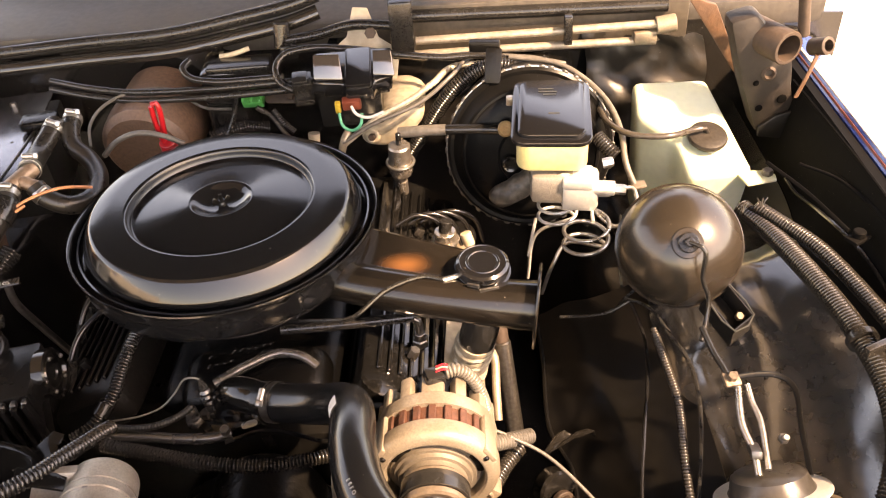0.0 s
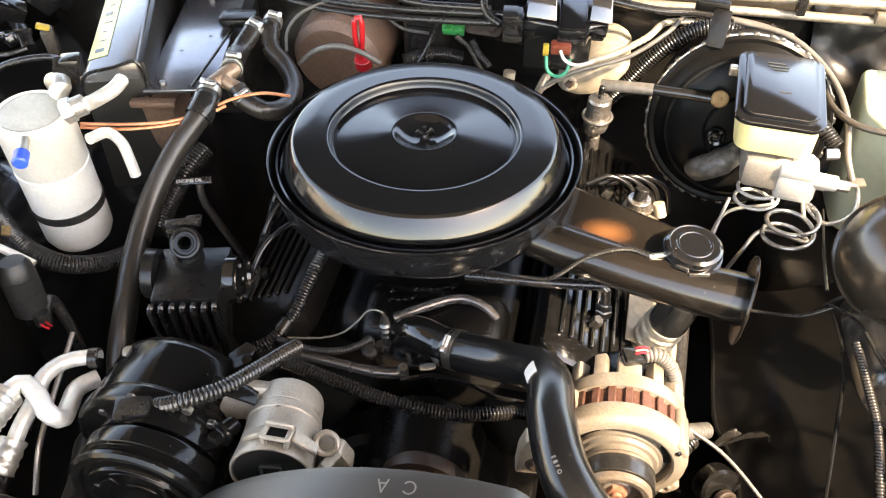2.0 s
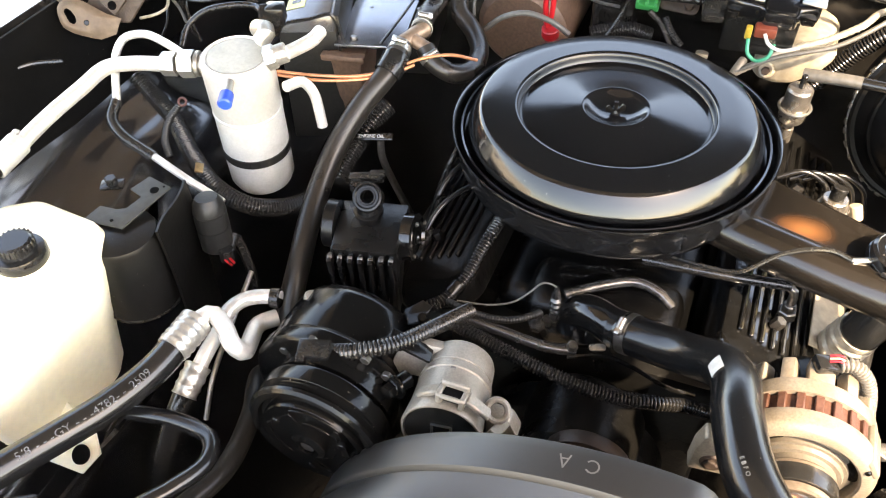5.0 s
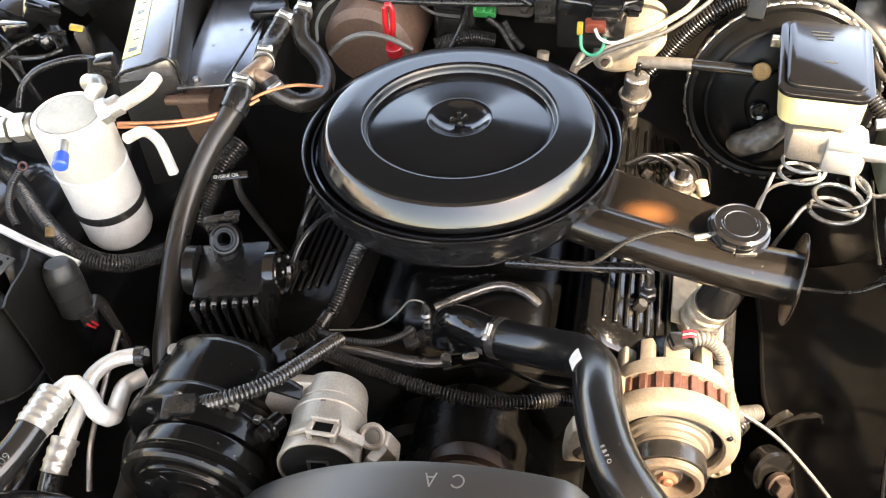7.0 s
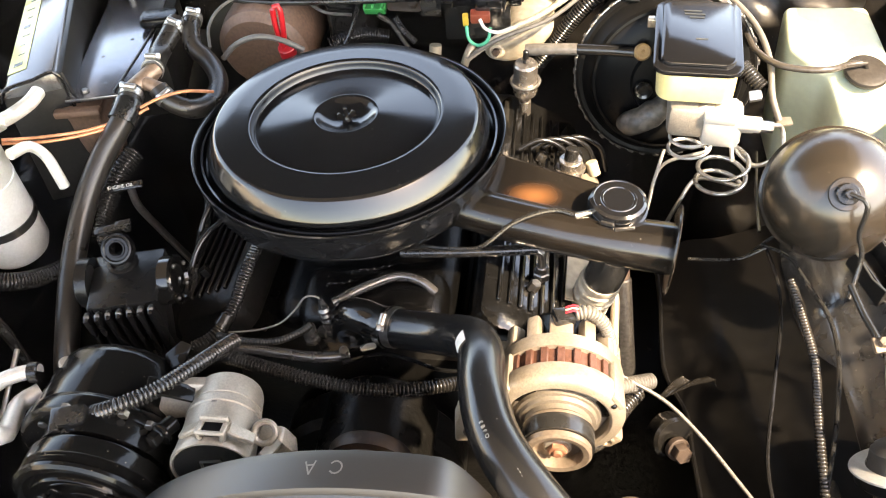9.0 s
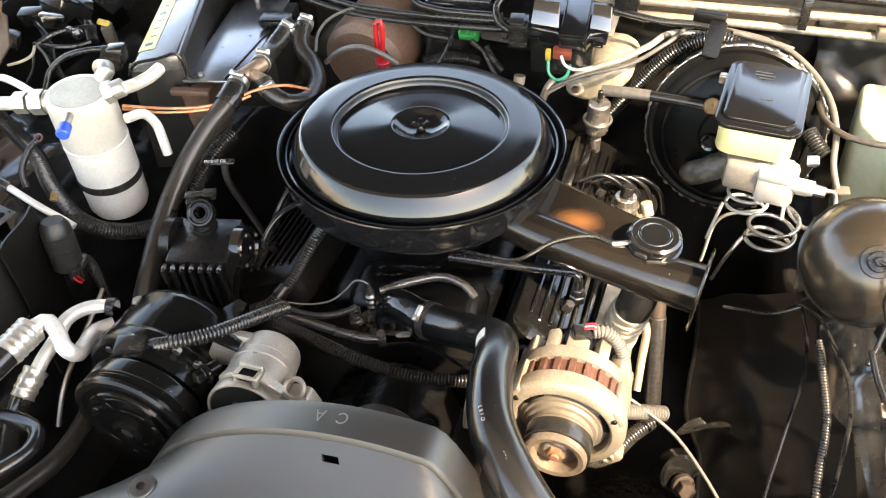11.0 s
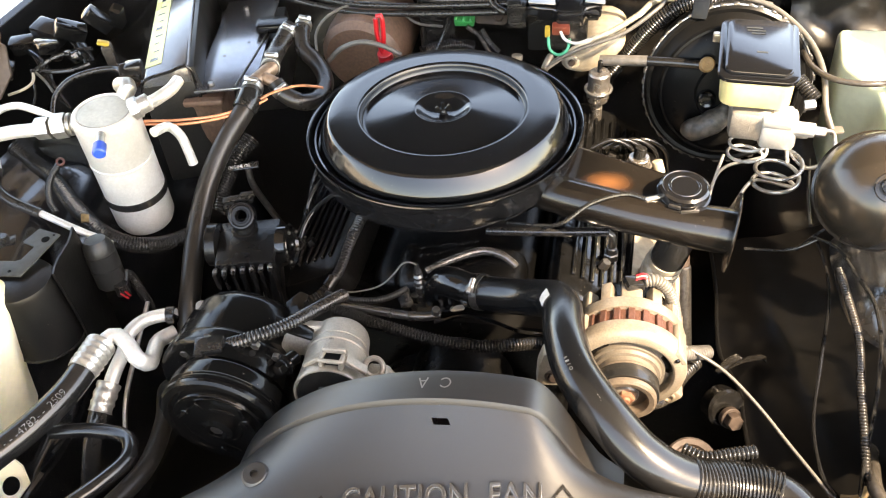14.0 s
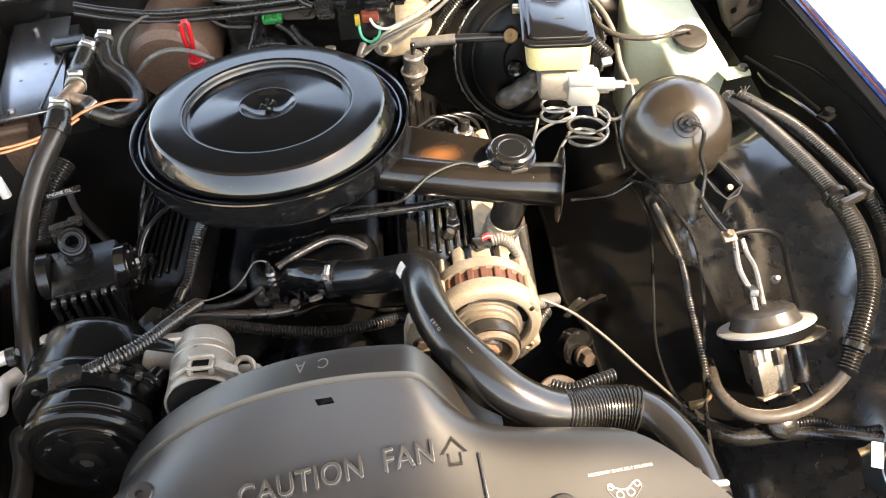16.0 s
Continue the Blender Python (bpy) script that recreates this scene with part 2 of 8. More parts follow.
INTAKE = material("oily rough cast black iron", (0.0020, 0.0020, 0.0020), 0.16, grain=380, bump=0.45, dirt=(0.004, 0.0037, 0.0034), dirt_scale=18, spec=0.3, alpha_rough=0.1, specks=0.02)
HOUSING = material("satin black cast housing", (0.0045, 0.0045, 0.0046), 0.27, grain=320, bump=0.1, spread=0.12, dirt=(0.009, 0.0086, 0.0082), dirt_scale=16, spec=0.3)
# Lighter metal colour stands in for sheen on a glossy black case.
HEATER_TOP = material("grey metal for the sheen on a dark case", (0.20, 0.20, 0.202), 0.2, 0.75, grain=200, bump=0.02, spread=0.06, dirt=(0.08, 0.08, 0.08), dirt_scale=8, alpha_rough=0.06)
NUT = material("pinkish brown oxidised steel nut", (0.26, 0.12, 0.075), 0.45, 0.3, grain=150, bump=0.1)
COWL = material("dusty grey brown cowl paint", (0.038, 0.034, 0.030), 0.5, grain=80, bump=0.12, dirt=(0.065, 0.056, 0.046), dirt_scale=8, dirt_amount=0.6, spec=0.3, specks=0.03)
CASE = material("grey black moulded case", (0.012, 0.0118, 0.0113), 0.36, grain=240, bump=0.12, dirt=(0.021, 0.019, 0.017), dirt_scale=12, spec=0.25)
# Near-black for solid discs that imitate the shade inside holes.
HOLE_SHADE = material("near-black standing in for the shade in a hole", (0.002, 0.002, 0.002), 0.9, grain=80, bump=0.0, spec=0.05)
GREYMETAL = material("grey painted bracket", (0.030, 0.033, 0.031), 0.5, 0.0, grain=120, bump=0.1, dirt=(0.05, 0.045, 0.04), dirt_scale=14, spec=0.25)

TANHOSE = material("tan grey rubber hose", (0.042, 0.036, 0.030), 0.26, grain=140, bump=0.06, dirt=(0.075, 0.064, 0.052), dirt_scale=10)
TEE = material("weathered pinkish brown fitting", (0.22, 0.15, 0.105), 0.42, 0.45, grain=150, bump=0.15, dirt=(0.10, 0.07, 0.05), dirt_scale=30)
# Bright metal colour imitates glints on edges of black castings.
CAST_RIB = material("bright cast edge with painted glint", (0.15, 0.145, 0.14), 0.24, 0.7, grain=160, bump=0.3, dirt=(0.03, 0.028, 0.026), dirt_scale=40, dirt_amount=0.7)
PIPE = material("bare dark drawn steel pipe", (0.11, 0.108, 0.104), 0.26, 0.8, grain=160, bump=0.1, dirt=(0.04, 0.037, 0.034), dirt_scale=26)
RUST_BRIGHT = material("pitted tan steel lever", (0.14, 0.105, 0.075), 0.45, 0.4, grain=260, bump=0.6, dirt=(0.03, 0.022, 0.016), dirt_scale=60, dirt_amount=0.8)
VALVE = material("tarnished plated steel valve", (0.33, 0.30, 0.265), 0.28, 0.85, grain=220, bump=0.15, spread=0.15, dirt=(0.14, 0.12, 0.10), dirt_scale=40, dirt_amount=0.6)
PULLEY = material("brown tarnished pulley steel", (0.21, 0.165, 0.125), 0.36, 0.5, grain=260, bump=0.1, spread=0.15, dirt=(0.11, 0.08, 0.057), dirt_scale=30, dirt_amount=0.6)
RED_EYE = material("dull brown red eyelet", (0.075, 0.022, 0.016), 0.5, grain=80, bump=0.05)
CAP = material("dull brown black cap plastic", (0.022, 0.0185, 0.0150), 0.5, grain=200, bump=0.25, dirt=(0.034, 0.028, 0.022), dirt_scale=30, spec=0.3, specks=0.03)
BLOCK = material("grey satin cast valve block", (0.26, 0.235, 0.20), 0.3, 0.75, grain=260, bump=0.15, spread=0.15, dirt=(0.10, 0.085, 0.07), dirt_scale=24, dirt_amount=0.6)
# Lighter than SHROUD; scuffs and painted glints share this colour.
LETTER = material("scuffed glossy shroud lettering lightened for glints", (0.036, 0.033, 0.030), 0.14, grain=300, bump=0.1, spread=0.1, dirt=(0.075, 0.068, 0.06), dirt_scale=30, spec=1.0, alpha_rough=0.06)
# Pale colour imitates the highlights along the raised cast strokes.
STROKE = material("pale strokes standing in for edge highlights", (0.24, 0.225, 0.205), 0.4, grain=200, bump=0.1, spread=0.2)
FADED = material("faded blue grey hose print", (0.19, 0.20, 0.21), 0.5, grain=700, bump=0.0, spread=0.7, dirt=(0.03, 0.03, 0.03), dirt_scale=160, dirt_amount=0.9)
SLOPE = material("polished black cover face", (0.012, 0.0125, 0.014), 0.1, grain=300, bump=0.02, spread=0.1, dirt=(0.02, 0.02, 0.02), spec=1.0, coat=1.0, alpha_rough=0.05)
HUB = material("dark rusted fan hub", (0.018, 0.0115, 0.009), 0.5, 0.2, grain=110, bump=0.4, dirt=(0.05, 0.028, 0.02), dirt_scale=30, dirt_amount=0.5)

# ---- building helpers ----
BASE = {}


def thing(name, label, category, base, group="", kind=""):
    """An empty at the base of a thing; its parts are given in place and hang under it."""
    ob = new(name)
    ob.empty_display_size = 0.02
    ob.location = base
    BASE[ob] = Vector(base)
    return tagged(ob, label, category, group, kind)


def part(name, bm, mat, parent=None, label="", smooth=True, kind=""):
    me = bpy.data.meshes.new(name)
    if parent is not None:
        bmesh.ops.translate(bm, verts=bm.verts, vec=-BASE[parent])
    bmesh.ops.recalc_face_normals(bm, faces=bm.faces)
    if smooth:
        for f in bm.faces:
            f.smooth = True
        for e in bm.edges:
            if len(e.link_faces) == 2 and e.calc_face_angle(0) > radians(38):
                e.smooth = False
    bm.to_mesh(me)
    bm.free()
    me.materials.append(mat)
    ob = new(name, me)
    if parent is not None:
        ob.parent = parent
        BASE[ob] = BASE[parent]
    else:
        BASE[ob] = Vector((0, 0, 0))
    if label or kind:
        tagged(ob, label, kind=kind)
    return ob


def setting(name, bm, mat, label, category, smooth=True):
    return tagged(part(name, bm, mat, smooth=smooth), label, category, kind="structure")


def frame_of(axis, up=(0, 0, 1)):
    """A turn whose z runs along axis."""
    z = Vector(axis).normalized()
    x = Vector(up).cross(z)
    if x.length < 1e-4:
        x = Vector((1, 0, 0)).cross(z)
        if x.length < 1e-4:
            x = Vector((0, 1, 0)).cross(z)
    x.normalize()
    y = z.cross(x)
    return Matrix((x, y, z)).transposed().to_4x4()


def lathe(profile, base, axis=(0, 0, 1), seg=40, closed=False):
    """Turns (radius, height) round an axis through base."""
    bm = bmesh.new()
    m = Matrix.Translation(base) @ frame_of(axis)
    rings = []
    for r, h in profile:
        if r < 1e-6:
            rings.append([bm.verts.new(m @ Vector((0, 0, h)))])
        else:
            rings.append([bm.verts.new(m @ Vector((r * math.cos(a), r * math.sin(a), h))) for a in (2 * math.pi * i / seg for i in range(seg))])
    pairs = list(zip(rings, rings[1:])) + ([(rings[-1], rings[0])] if closed else [])
    for a, b in pairs:
        for i in range(seg):
            j = (i + 1) % seg
            if len(a) == 1 and len(b) == 1:
                continue
            if len(a) == 1:
                bm.faces.new((a[0], b[i], b[j]))
            elif len(b) == 1:
                bm.faces.new((a[i], a[j], b[0]))
            else:
                bm.faces.new((a[i], a[j], b[j], b[i]))
    return bm


def cylinder(a, b, r, seg=24, bevel=0.0012, r2=None):
    a, b = Vector(a), Vector(b)
    h = (b - a).length
    r2 = r if r2 is None else r2
    v = min(bevel, r * 0.4, h * 0.3)
    return lathe([(0, 0), (r - v, 0), (r, v), (r2, h - v), (r2 - v, h), (0, h)], a, b - a, seg)


def ring(base, axis, r, thick, seg=32, small=8):
    return lathe([(r + thick * math.cos(a), thick * math.sin(a)) for a in (2 * math.pi * i / small for i in range(small))], base, axis, seg, True)


def glide(points, step=0.006):
    """Even steps along a smooth line through the points."""
    p = [Vector(q) for q in points]
    if len(p) == 2:
        fine = [p[0].lerp(p[1], i / 8) for i in range(9)]
    else:
        p = [2 * p[0] - p[1]] + p + [2 * p[-1] - p[-2]]
        fine = []
        for a, b, c, d in zip(p, p[1:], p[2:], p[3:]):
            t1 = max((b - a).length, 1e-6) ** 0.5
            t2 = t1 + max((c - b).length, 1e-6) ** 0.5
            t3 = t2 + max((d - c).length, 1e-6) ** 0.5
            for i in range(12):
                t = t1 + (t2 - t1) * i / 12
                a1 = a * ((t1 - t) / t1) + b * (t / t1)
                a2 = b * ((t2 - t) / (t2 - t1)) + c * ((t - t1) / (t2 - t1))
                a3 = c * ((t3 - t) / (t3 - t2)) + d * ((t - t2) / (t3 - t2))
                b1 = a1 * ((t2 - t) / t2) + a2 * (t / t2)
                b2 = a2 * ((t3 - t) / (t3 - t1)) + a3 * ((t - t1) / (t3 - t1))
                fine.append(b1 * ((t2 - t) / (t2 - t1)) + b2 * ((t - t1) / (t2 - t1)))
        fine.append(p[-2])
    far = [0.0]
    for a, b in zip(fine, fine[1:]):
        far.append(far[-1] + (b - a).length)
    count = max(2, int(far[-1] / step))
    out, k = [], 0
    for i in range(count + 1):
        s = far[-1] * i / count
        while k < len(far) - 2 and far[k + 1] < s:
            k += 1
        w = (s - far[k]) / max(far[k + 1] - far[k], 1e-9)
        out.append(fine[k].lerp(fine[k + 1], min(1, w)))
    return out, far[-1]


def tube(points, r, seg=12, step=0.008, caps=True, wave=None, bore=0.0, flat=1.0):
    """Sweeps a round section along a smooth line. wave(s, length) scales the radius; bore opens the far end."""
    line, length = glide(points, step)
    bm = bmesh.new()
    rings, side = [], None
    for i, p in enumerate(line):
        ahead = (line[min(i + 1, len(line) - 1)] - line[max(i - 1, 0)]).normalized()
        if side is None:
            side = ahead.orthogonal().normalized()
        side = (side - ahead * side.dot(ahead)).normalized()
        up = ahead.cross(side)
        k = r * (wave(length * i / (len(line) - 1), length) if wave else 1.0)
        rings.append([bm.verts.new(p + k * (math.cos(a) * side + flat * math.sin(a) * up)) for a in (2 * math.pi * j / seg for j in range(seg))])
    for a, b in zip(rings, rings[1:]):
        for i in range(seg):
            j = (i + 1) % seg
            bm.faces.new((a[i], a[j], b[j], b[i]))
    if caps:
        bm.faces.new(rings[0][::-1])
        bm.faces.new(rings[-1])
    return bm


def loom(points, r, pitch=0.0042, seg=12, depth=0.22):
    """A corrugated split loom: rounded rings with narrow grooves along a smooth line."""
    line, length = glide(points, 0.004)
    count = max(2, round(length / pitch))
    beat = (1.0 - depth, 1.0 - depth * 0.35, 1.0, 1.0, 1.0 - depth * 0.35)
    return tube(points, r, seg, length / (count * 5 + 0.5), wave=lambda s, n: beat[round(s / n * count * 5) % 5])


def box(centre, size, turn=(0, 0, 0), bevel=0.003, segments=2):
    bm = bmesh.new()
    bmesh.ops.create_cube(bm, size=1.0)
    bmesh.ops.scale(bm, vec=size, verts=bm.verts)
    v = min(bevel, min(size) * 0.45)
    if v > 0:
        bmesh.ops.bevel(bm, geom=bm.edges[:], offset=v, segments=segments, affect="EDGES", profile=0.5)
    bmesh.ops.transform(bm, matrix=pose(*centre, *turn), verts=bm.verts)
    return bm


def slab(outline, low, high, turn=None, bevel=0.002):
    """An outline in x, y raised from low to high, then laid by the pose turn."""
    bm = bmesh.new()
    f = bm.faces.new([bm.verts.new((x, y, low)) for x, y in outline])
    up = bmesh.ops.extrude_face_region(bm, geom=[f])
    bmesh.ops.translate(bm, verts=[g for g in up["geom"] if isinstance(g, bmesh.types.BMVert)], vec=(0, 0, high - low))
    bmesh.ops.recalc_face_normals(bm, faces=bm.faces)
    if bevel:
        bmesh.ops.bevel(bm, geom=bm.edges[:], offset=bevel, segments=2, affect="EDGES", profile=0.5)
    if turn is not None:
        bmesh.ops.transform(bm, matrix=turn, verts=bm.verts)
    return bm


def sheet(rows, thick=0.003):
    """A skin through rows of points, all of one length, with thickness downwards along its normals."""
    bm = bmesh.new()
    grid = [[bm.verts.new(p) for p in row] for row in rows]
    for a, b in zip(grid, grid[1:]):
        for i in range(len(a) - 1):
            bm.faces.new((a[i], a[i + 1], b[i + 1], b[i]))
    bmesh.ops.recalc_face_normals(bm, faces=bm.faces)
    if thick:
        bmesh.ops.solidify(bm, geom=bm.faces[:], thickness=thick)
    return bm


def join(*parts):
    """Several shapes as one mesh."""
    out = bmesh.new()
    for p in parts:
        me = bpy.data.meshes.new("joined")
        p.to_mesh(me)
        p.free()
        out.from_mesh(me)
        bpy.data.meshes.remove(me)
    return out


def hexagon(base, axis, r, h):
    return lathe([(0, 0), (r, 0), (r, h * 0.85), (r * 0.86, h), (0, h)], base, axis, 6)


def rounded(w, h, r, n=5):
    """A rectangle with round corners, as an outline."""
    out = []
    for cx, cy, a0 in ((w / 2 - r, h / 2 - r, 0), (-w / 2 + r, h / 2 - r, 90), (-w / 2 + r, -h / 2 + r, 180), (w / 2 - r, -h / 2 + r, 270)):
        out += [(cx + r * math.cos(radians(a0 + 90 * i / n)), cy + r * math.sin(radians(a0 + 90 * i / n))) for i in range(n + 1)]
    return out


def lettering(text, size, m, depth=0.0008, space=1.0, edge=0.0):
    """Raised letters as a bmesh, laid by the pose m; the text is centred on it."""
    cu = bpy.data.curves.new("text", "FONT")
    cu.body, cu.size, cu.extrude, cu.align_x, cu.align_y, cu.space_character = text, size, depth / 2, "CENTER", "CENTER", space
    cu.bevel_depth, cu.bevel_resolution = edge, 1
    ob = bpy.data.objects.new("text", cu)
    scene.collection.objects.link(ob)
    me = bpy.data.meshes.new_from_object(ob.evaluated_get(bpy.context.evaluated_depsgraph_get()))
    bm = bmesh.new()
    bm.from_mesh(me)
    bpy.data.objects.remove(ob)
    bpy.data.curves.remove(cu)
    bpy.data.meshes.remove(me)
    bmesh.ops.transform(bm, matrix=m, verts=bm.verts)
    return bm


def band(points, at, r, width, parent, mat=None, name="hose_clamp", screw=True):
    """A worm-drive clamp round a hose line at a share of its length."""
    line, _ = glide(points, 0.002)
    i = min(len(line) - 2, max(1, int(at * (len(line) - 1))))
    axis = (line[i + 1] - line[i - 1]).normalized()
    bm = lathe([(r, -width / 2), (r + 0.0012, -width / 2), (r + 0.0012, width / 2), (r, width / 2)], line[i], axis, 28, True)
    ob = part(name, bm, mat or STEEL, parent, "bright steel worm-drive clamp")
    if screw:
        side = axis.cross(Vector((0.3, -0.5, 0.8))).normalized()
        up = side.cross(axis).normalized()
        up = up if up.z > 0 else -up
        c = line[i] + up * (r + 0.005)
        part("clamp_screw", join(cylinder(c - side * 0.009, c + side * 0.007, 0.0045, 12), hexagon(c + side * 0.007, side, 0.005, 0.006)), STEEL, ob)
    return ob


# ---- setting: ground, body panels ----
bm = bmesh.new()
bmesh.ops.create_grid(bm, x_segments=2, y_segments=2, size=60)
setting("ground", bm, GRAVEL, "pale sunlit gravel ground round the car", "ground")

# firewall, ribbed
rows = []
for i in range(13):
    z = 0.25 + 0.77 * i / 12
    rows.append([(-0.95 + 1.95 * j / 30, 0.47 + 0.008 * math.sin(j * 1.4) - 0.05 * max(0, 0.55 - z), z) for j in range(31)])
setting("firewall", sheet(rows, 0.006), BODY, "dusty black firewall panel at the back of the bay", "firewall")

# cowl over the firewall
setting("cowl", box((0.02, 0.62, 1.03), (1.9, 0.32, 0.05), (2, 0, 0), 0.01), COWL, "dusty black cowl panel below the windscreen", "cowl")


def fender_profile(side, y):
    """Inner fender section at y: from the frame rail up over the wheelhouse to the fender's edge."""
    hump = max(0.0, 1 - ((y + 0.10) / 0.60) ** 2)
    fall = 0.12 * min(1.0, max(0.0, (-0.12 - y) / 0.35))
    back = 0.11 * min(1.0, max(0.0, (y - 0.04) / 0.16))
    x0 = 0.555
    pts = [(x0, 0.28), (x0 + 0.008, 0.45), (x0 + 0.014, 0.58), (x0 + 0.030, 0.675 - fall - 0.5 * back), (0.622, 0.735 + 0.02 * hump - fall - back), (0.685, 0.785 + 0.025 * hump - fall - back),
           (0.770, 0.825 - 0.8 * fall - back), (0.832, 0.872 - 0.4 * fall - 0.6 * back), (0.860, 0.935), (0.871, 0.972), (0.882, 0.990), (0.892, 0.985), (0.895, 0.90)]
    return [(0.0 + side * (x - (0.0 if side > 0 else -0.025)), z) for x, z in pts]


for side, word in ((1, "right"), (-1, "left")):
    rows = []
    for i in range(41):
        y = -0.95 + 1.42 * i / 40
        line, _ = glide([(x, y, z) for x, z in fender_profile(side, y)], 0.006)
        n, row = (46 if side > 0 else 138), []
        for k in range(n + 1):
            s = k * (len(line) - 1) / n
            i = min(int(s), len(line) - 2)
            p = line[i].lerp(line[i + 1], s - i)
            if side < 0:
                # two pressed ridges along the apron
                fade = max(0.0, min(1.0, (0.10 - y) / 0.12))
                p = p + Vector((0.4, 0, 1)) * fade * (0.007 * math.exp(-((p.x + 0.843 - 0.05 * (y + 0.2)) / 0.012) ** 2) + 0.005 * math.exp(-((p.x + 0.795 - 0.06 * (y + 0.2)) / 0.018) ** 2))
            row.append(p)
        rows.append(row)
    if side > 0:
        # Upper rows of one skin, shaded by a much darker colour.
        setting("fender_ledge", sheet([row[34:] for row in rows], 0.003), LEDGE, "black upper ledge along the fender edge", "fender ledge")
        rows = [row[:35] for row in rows]
        seam = [(0.842, 0.176, 0.868), (0.841, 0.133, 0.872), (0.843, 0.048, 0.896), (0.848, -0.023, 0.910), (0.851, -0.083, 0.918), (0.852, -0.157, 0.918), (0.851, -0.216, 0.915), (0.848, -0.30, 0.905)]
        for ridge, r in (([(0.864, 0.244, 0.893), (0.862, 0.158, 0.922), (0.866, 0.058, 0.947), (0.868, -0.033, 0.962), (0.870, -0.112, 0.969), (0.871, -0.25, 0.970), (0.871, -0.45, 0.965)], 0.0035), ([(0.872, 0.30, 0.975), (0.876, 0.13, 0.980), (0.877, 0.051, 0.982), (0.877, -0.038, 0.983), (0.877, -0.117, 0.983), (0.877, -0.45, 0.981)], 0.0028)):
            setting("trim", tube(ridge, r, 8), LEDGE, "pressed black ridge along the fender edge", "ridge")
        setting("trim", tube(seam, 0.0035, 8), BODY, "raised black seam lip along the inner fender", "seam")
    else:
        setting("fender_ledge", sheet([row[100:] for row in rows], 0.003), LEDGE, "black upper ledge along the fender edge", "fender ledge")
        rows = [row[:101] for row in rows]
    setting("inner_fender", sheet(rows, 0.003), FENDER_DUST_SHEEN if side > 0 else APRON, "black inner fender and wheelhouse with dust and scuffs", "inner fender")

def hood():
    """The bonnet, hinged above the cowl and propped wide open over the bay."""
    rows = []
    for i in range(13):
        w = i / 12
        y, z = 0.64 - 0.66 * w, 1.43 + 0.875 * w
        rows.append([(-0.84 + 1.68 * j / 16, y + 0.02 * math.cos(math.pi * (j / 16 - 0.5)), z + 0.03 * math.cos(math.pi * (j / 16 - 0.5))) for j in range(17)])
    setting("hood", sheet(rows, 0.012), FELT, "black felt underside of the raised bonnet above the bay", "bonnet")


hood()
# Windscreen added to block low sky from the lid's reflection.
rows = [[(-0.75 + 1.5 * j / 12, 0.79 + 0.55 * i / 6, 1.055 + 0.42 * i / 6 + 0.03 * math.cos(math.pi * (j / 12 - 0.5))) for j in range(13)] for i in range(7)]
setting("windscreen", sheet(rows, 0.006), SATIN, "dark windscreen added behind the cowl to block low sky", "windscreen")
setting("radiator_support", box((0.08, -0.86, 0.62), (1.5, 0.1, 0.55), (0, 0, 0), 0.02), BODY, "black radiator support panel at the front", "radiator support")
# Made as wide as the bay to keep ground light out.
setting("crossmember", box((0.0, -0.2, 0.26), (1.9, 1.45, 0.06), (0, 0, 0), 0.02), ENGINE, "black crossmember widened under the engine to block ground light", "crossmember")

# Unseen wall, added as a neutral reflector on the left.
setting("wall_left", box((-4.6, -0.5, 0.9), (0.2, 9.0, 1.8), (0, 0, 0), 0.02), PLASTER, "low pale unseen wall added to bounce light from the left", "wall")
# Unseen roof, added to shade the bay and darken reflections.
setting("ceiling", box((-0.26, 0.03, 2.66), (3.50, 3.54, 0.12), (0, 0, 0), 0.01), ROOF, "added unseen roof that shades the car", "ceiling")


def outer_fender():
    t = thing("fender", "dark blue painted fender edge with thin stripes", "fender", (0.95, -0.2, 0.6), kind="structure")
    for side in (1, -1):
        o = 0.0 if side > 0 else -0.025
        rows = []
        for x, z in ((0.897, 0.900), (0.897, 0.982), (0.906, 0.990), (0.935, 0.987), (0.965, 0.972), (0.985, 0.94), (0.995, 0.85), (0.995, 0.55)):
            rows.append([(side * x - (0 if side > 0 else 0.025), -0.95 + 1.4 * k / 12, z) for k in range(13)])
        part("panel", sheet(rows, 0.003), BLUEPAINT if side > 0 else BODY, t)
    part("stripe", box((0.9005, -0.2, 0.9865), (0.004, 1.4, 0.003), (0, 30, 0), 0.0), MAROON, t, "thin dark red edge")
    part("white_stripe", box((0.9075, -0.2, 0.9915), (0.005, 1.4, 0.002), (0, 10, 0), 0.0), WHITE, t, "thin white stripe")


outer_fender()

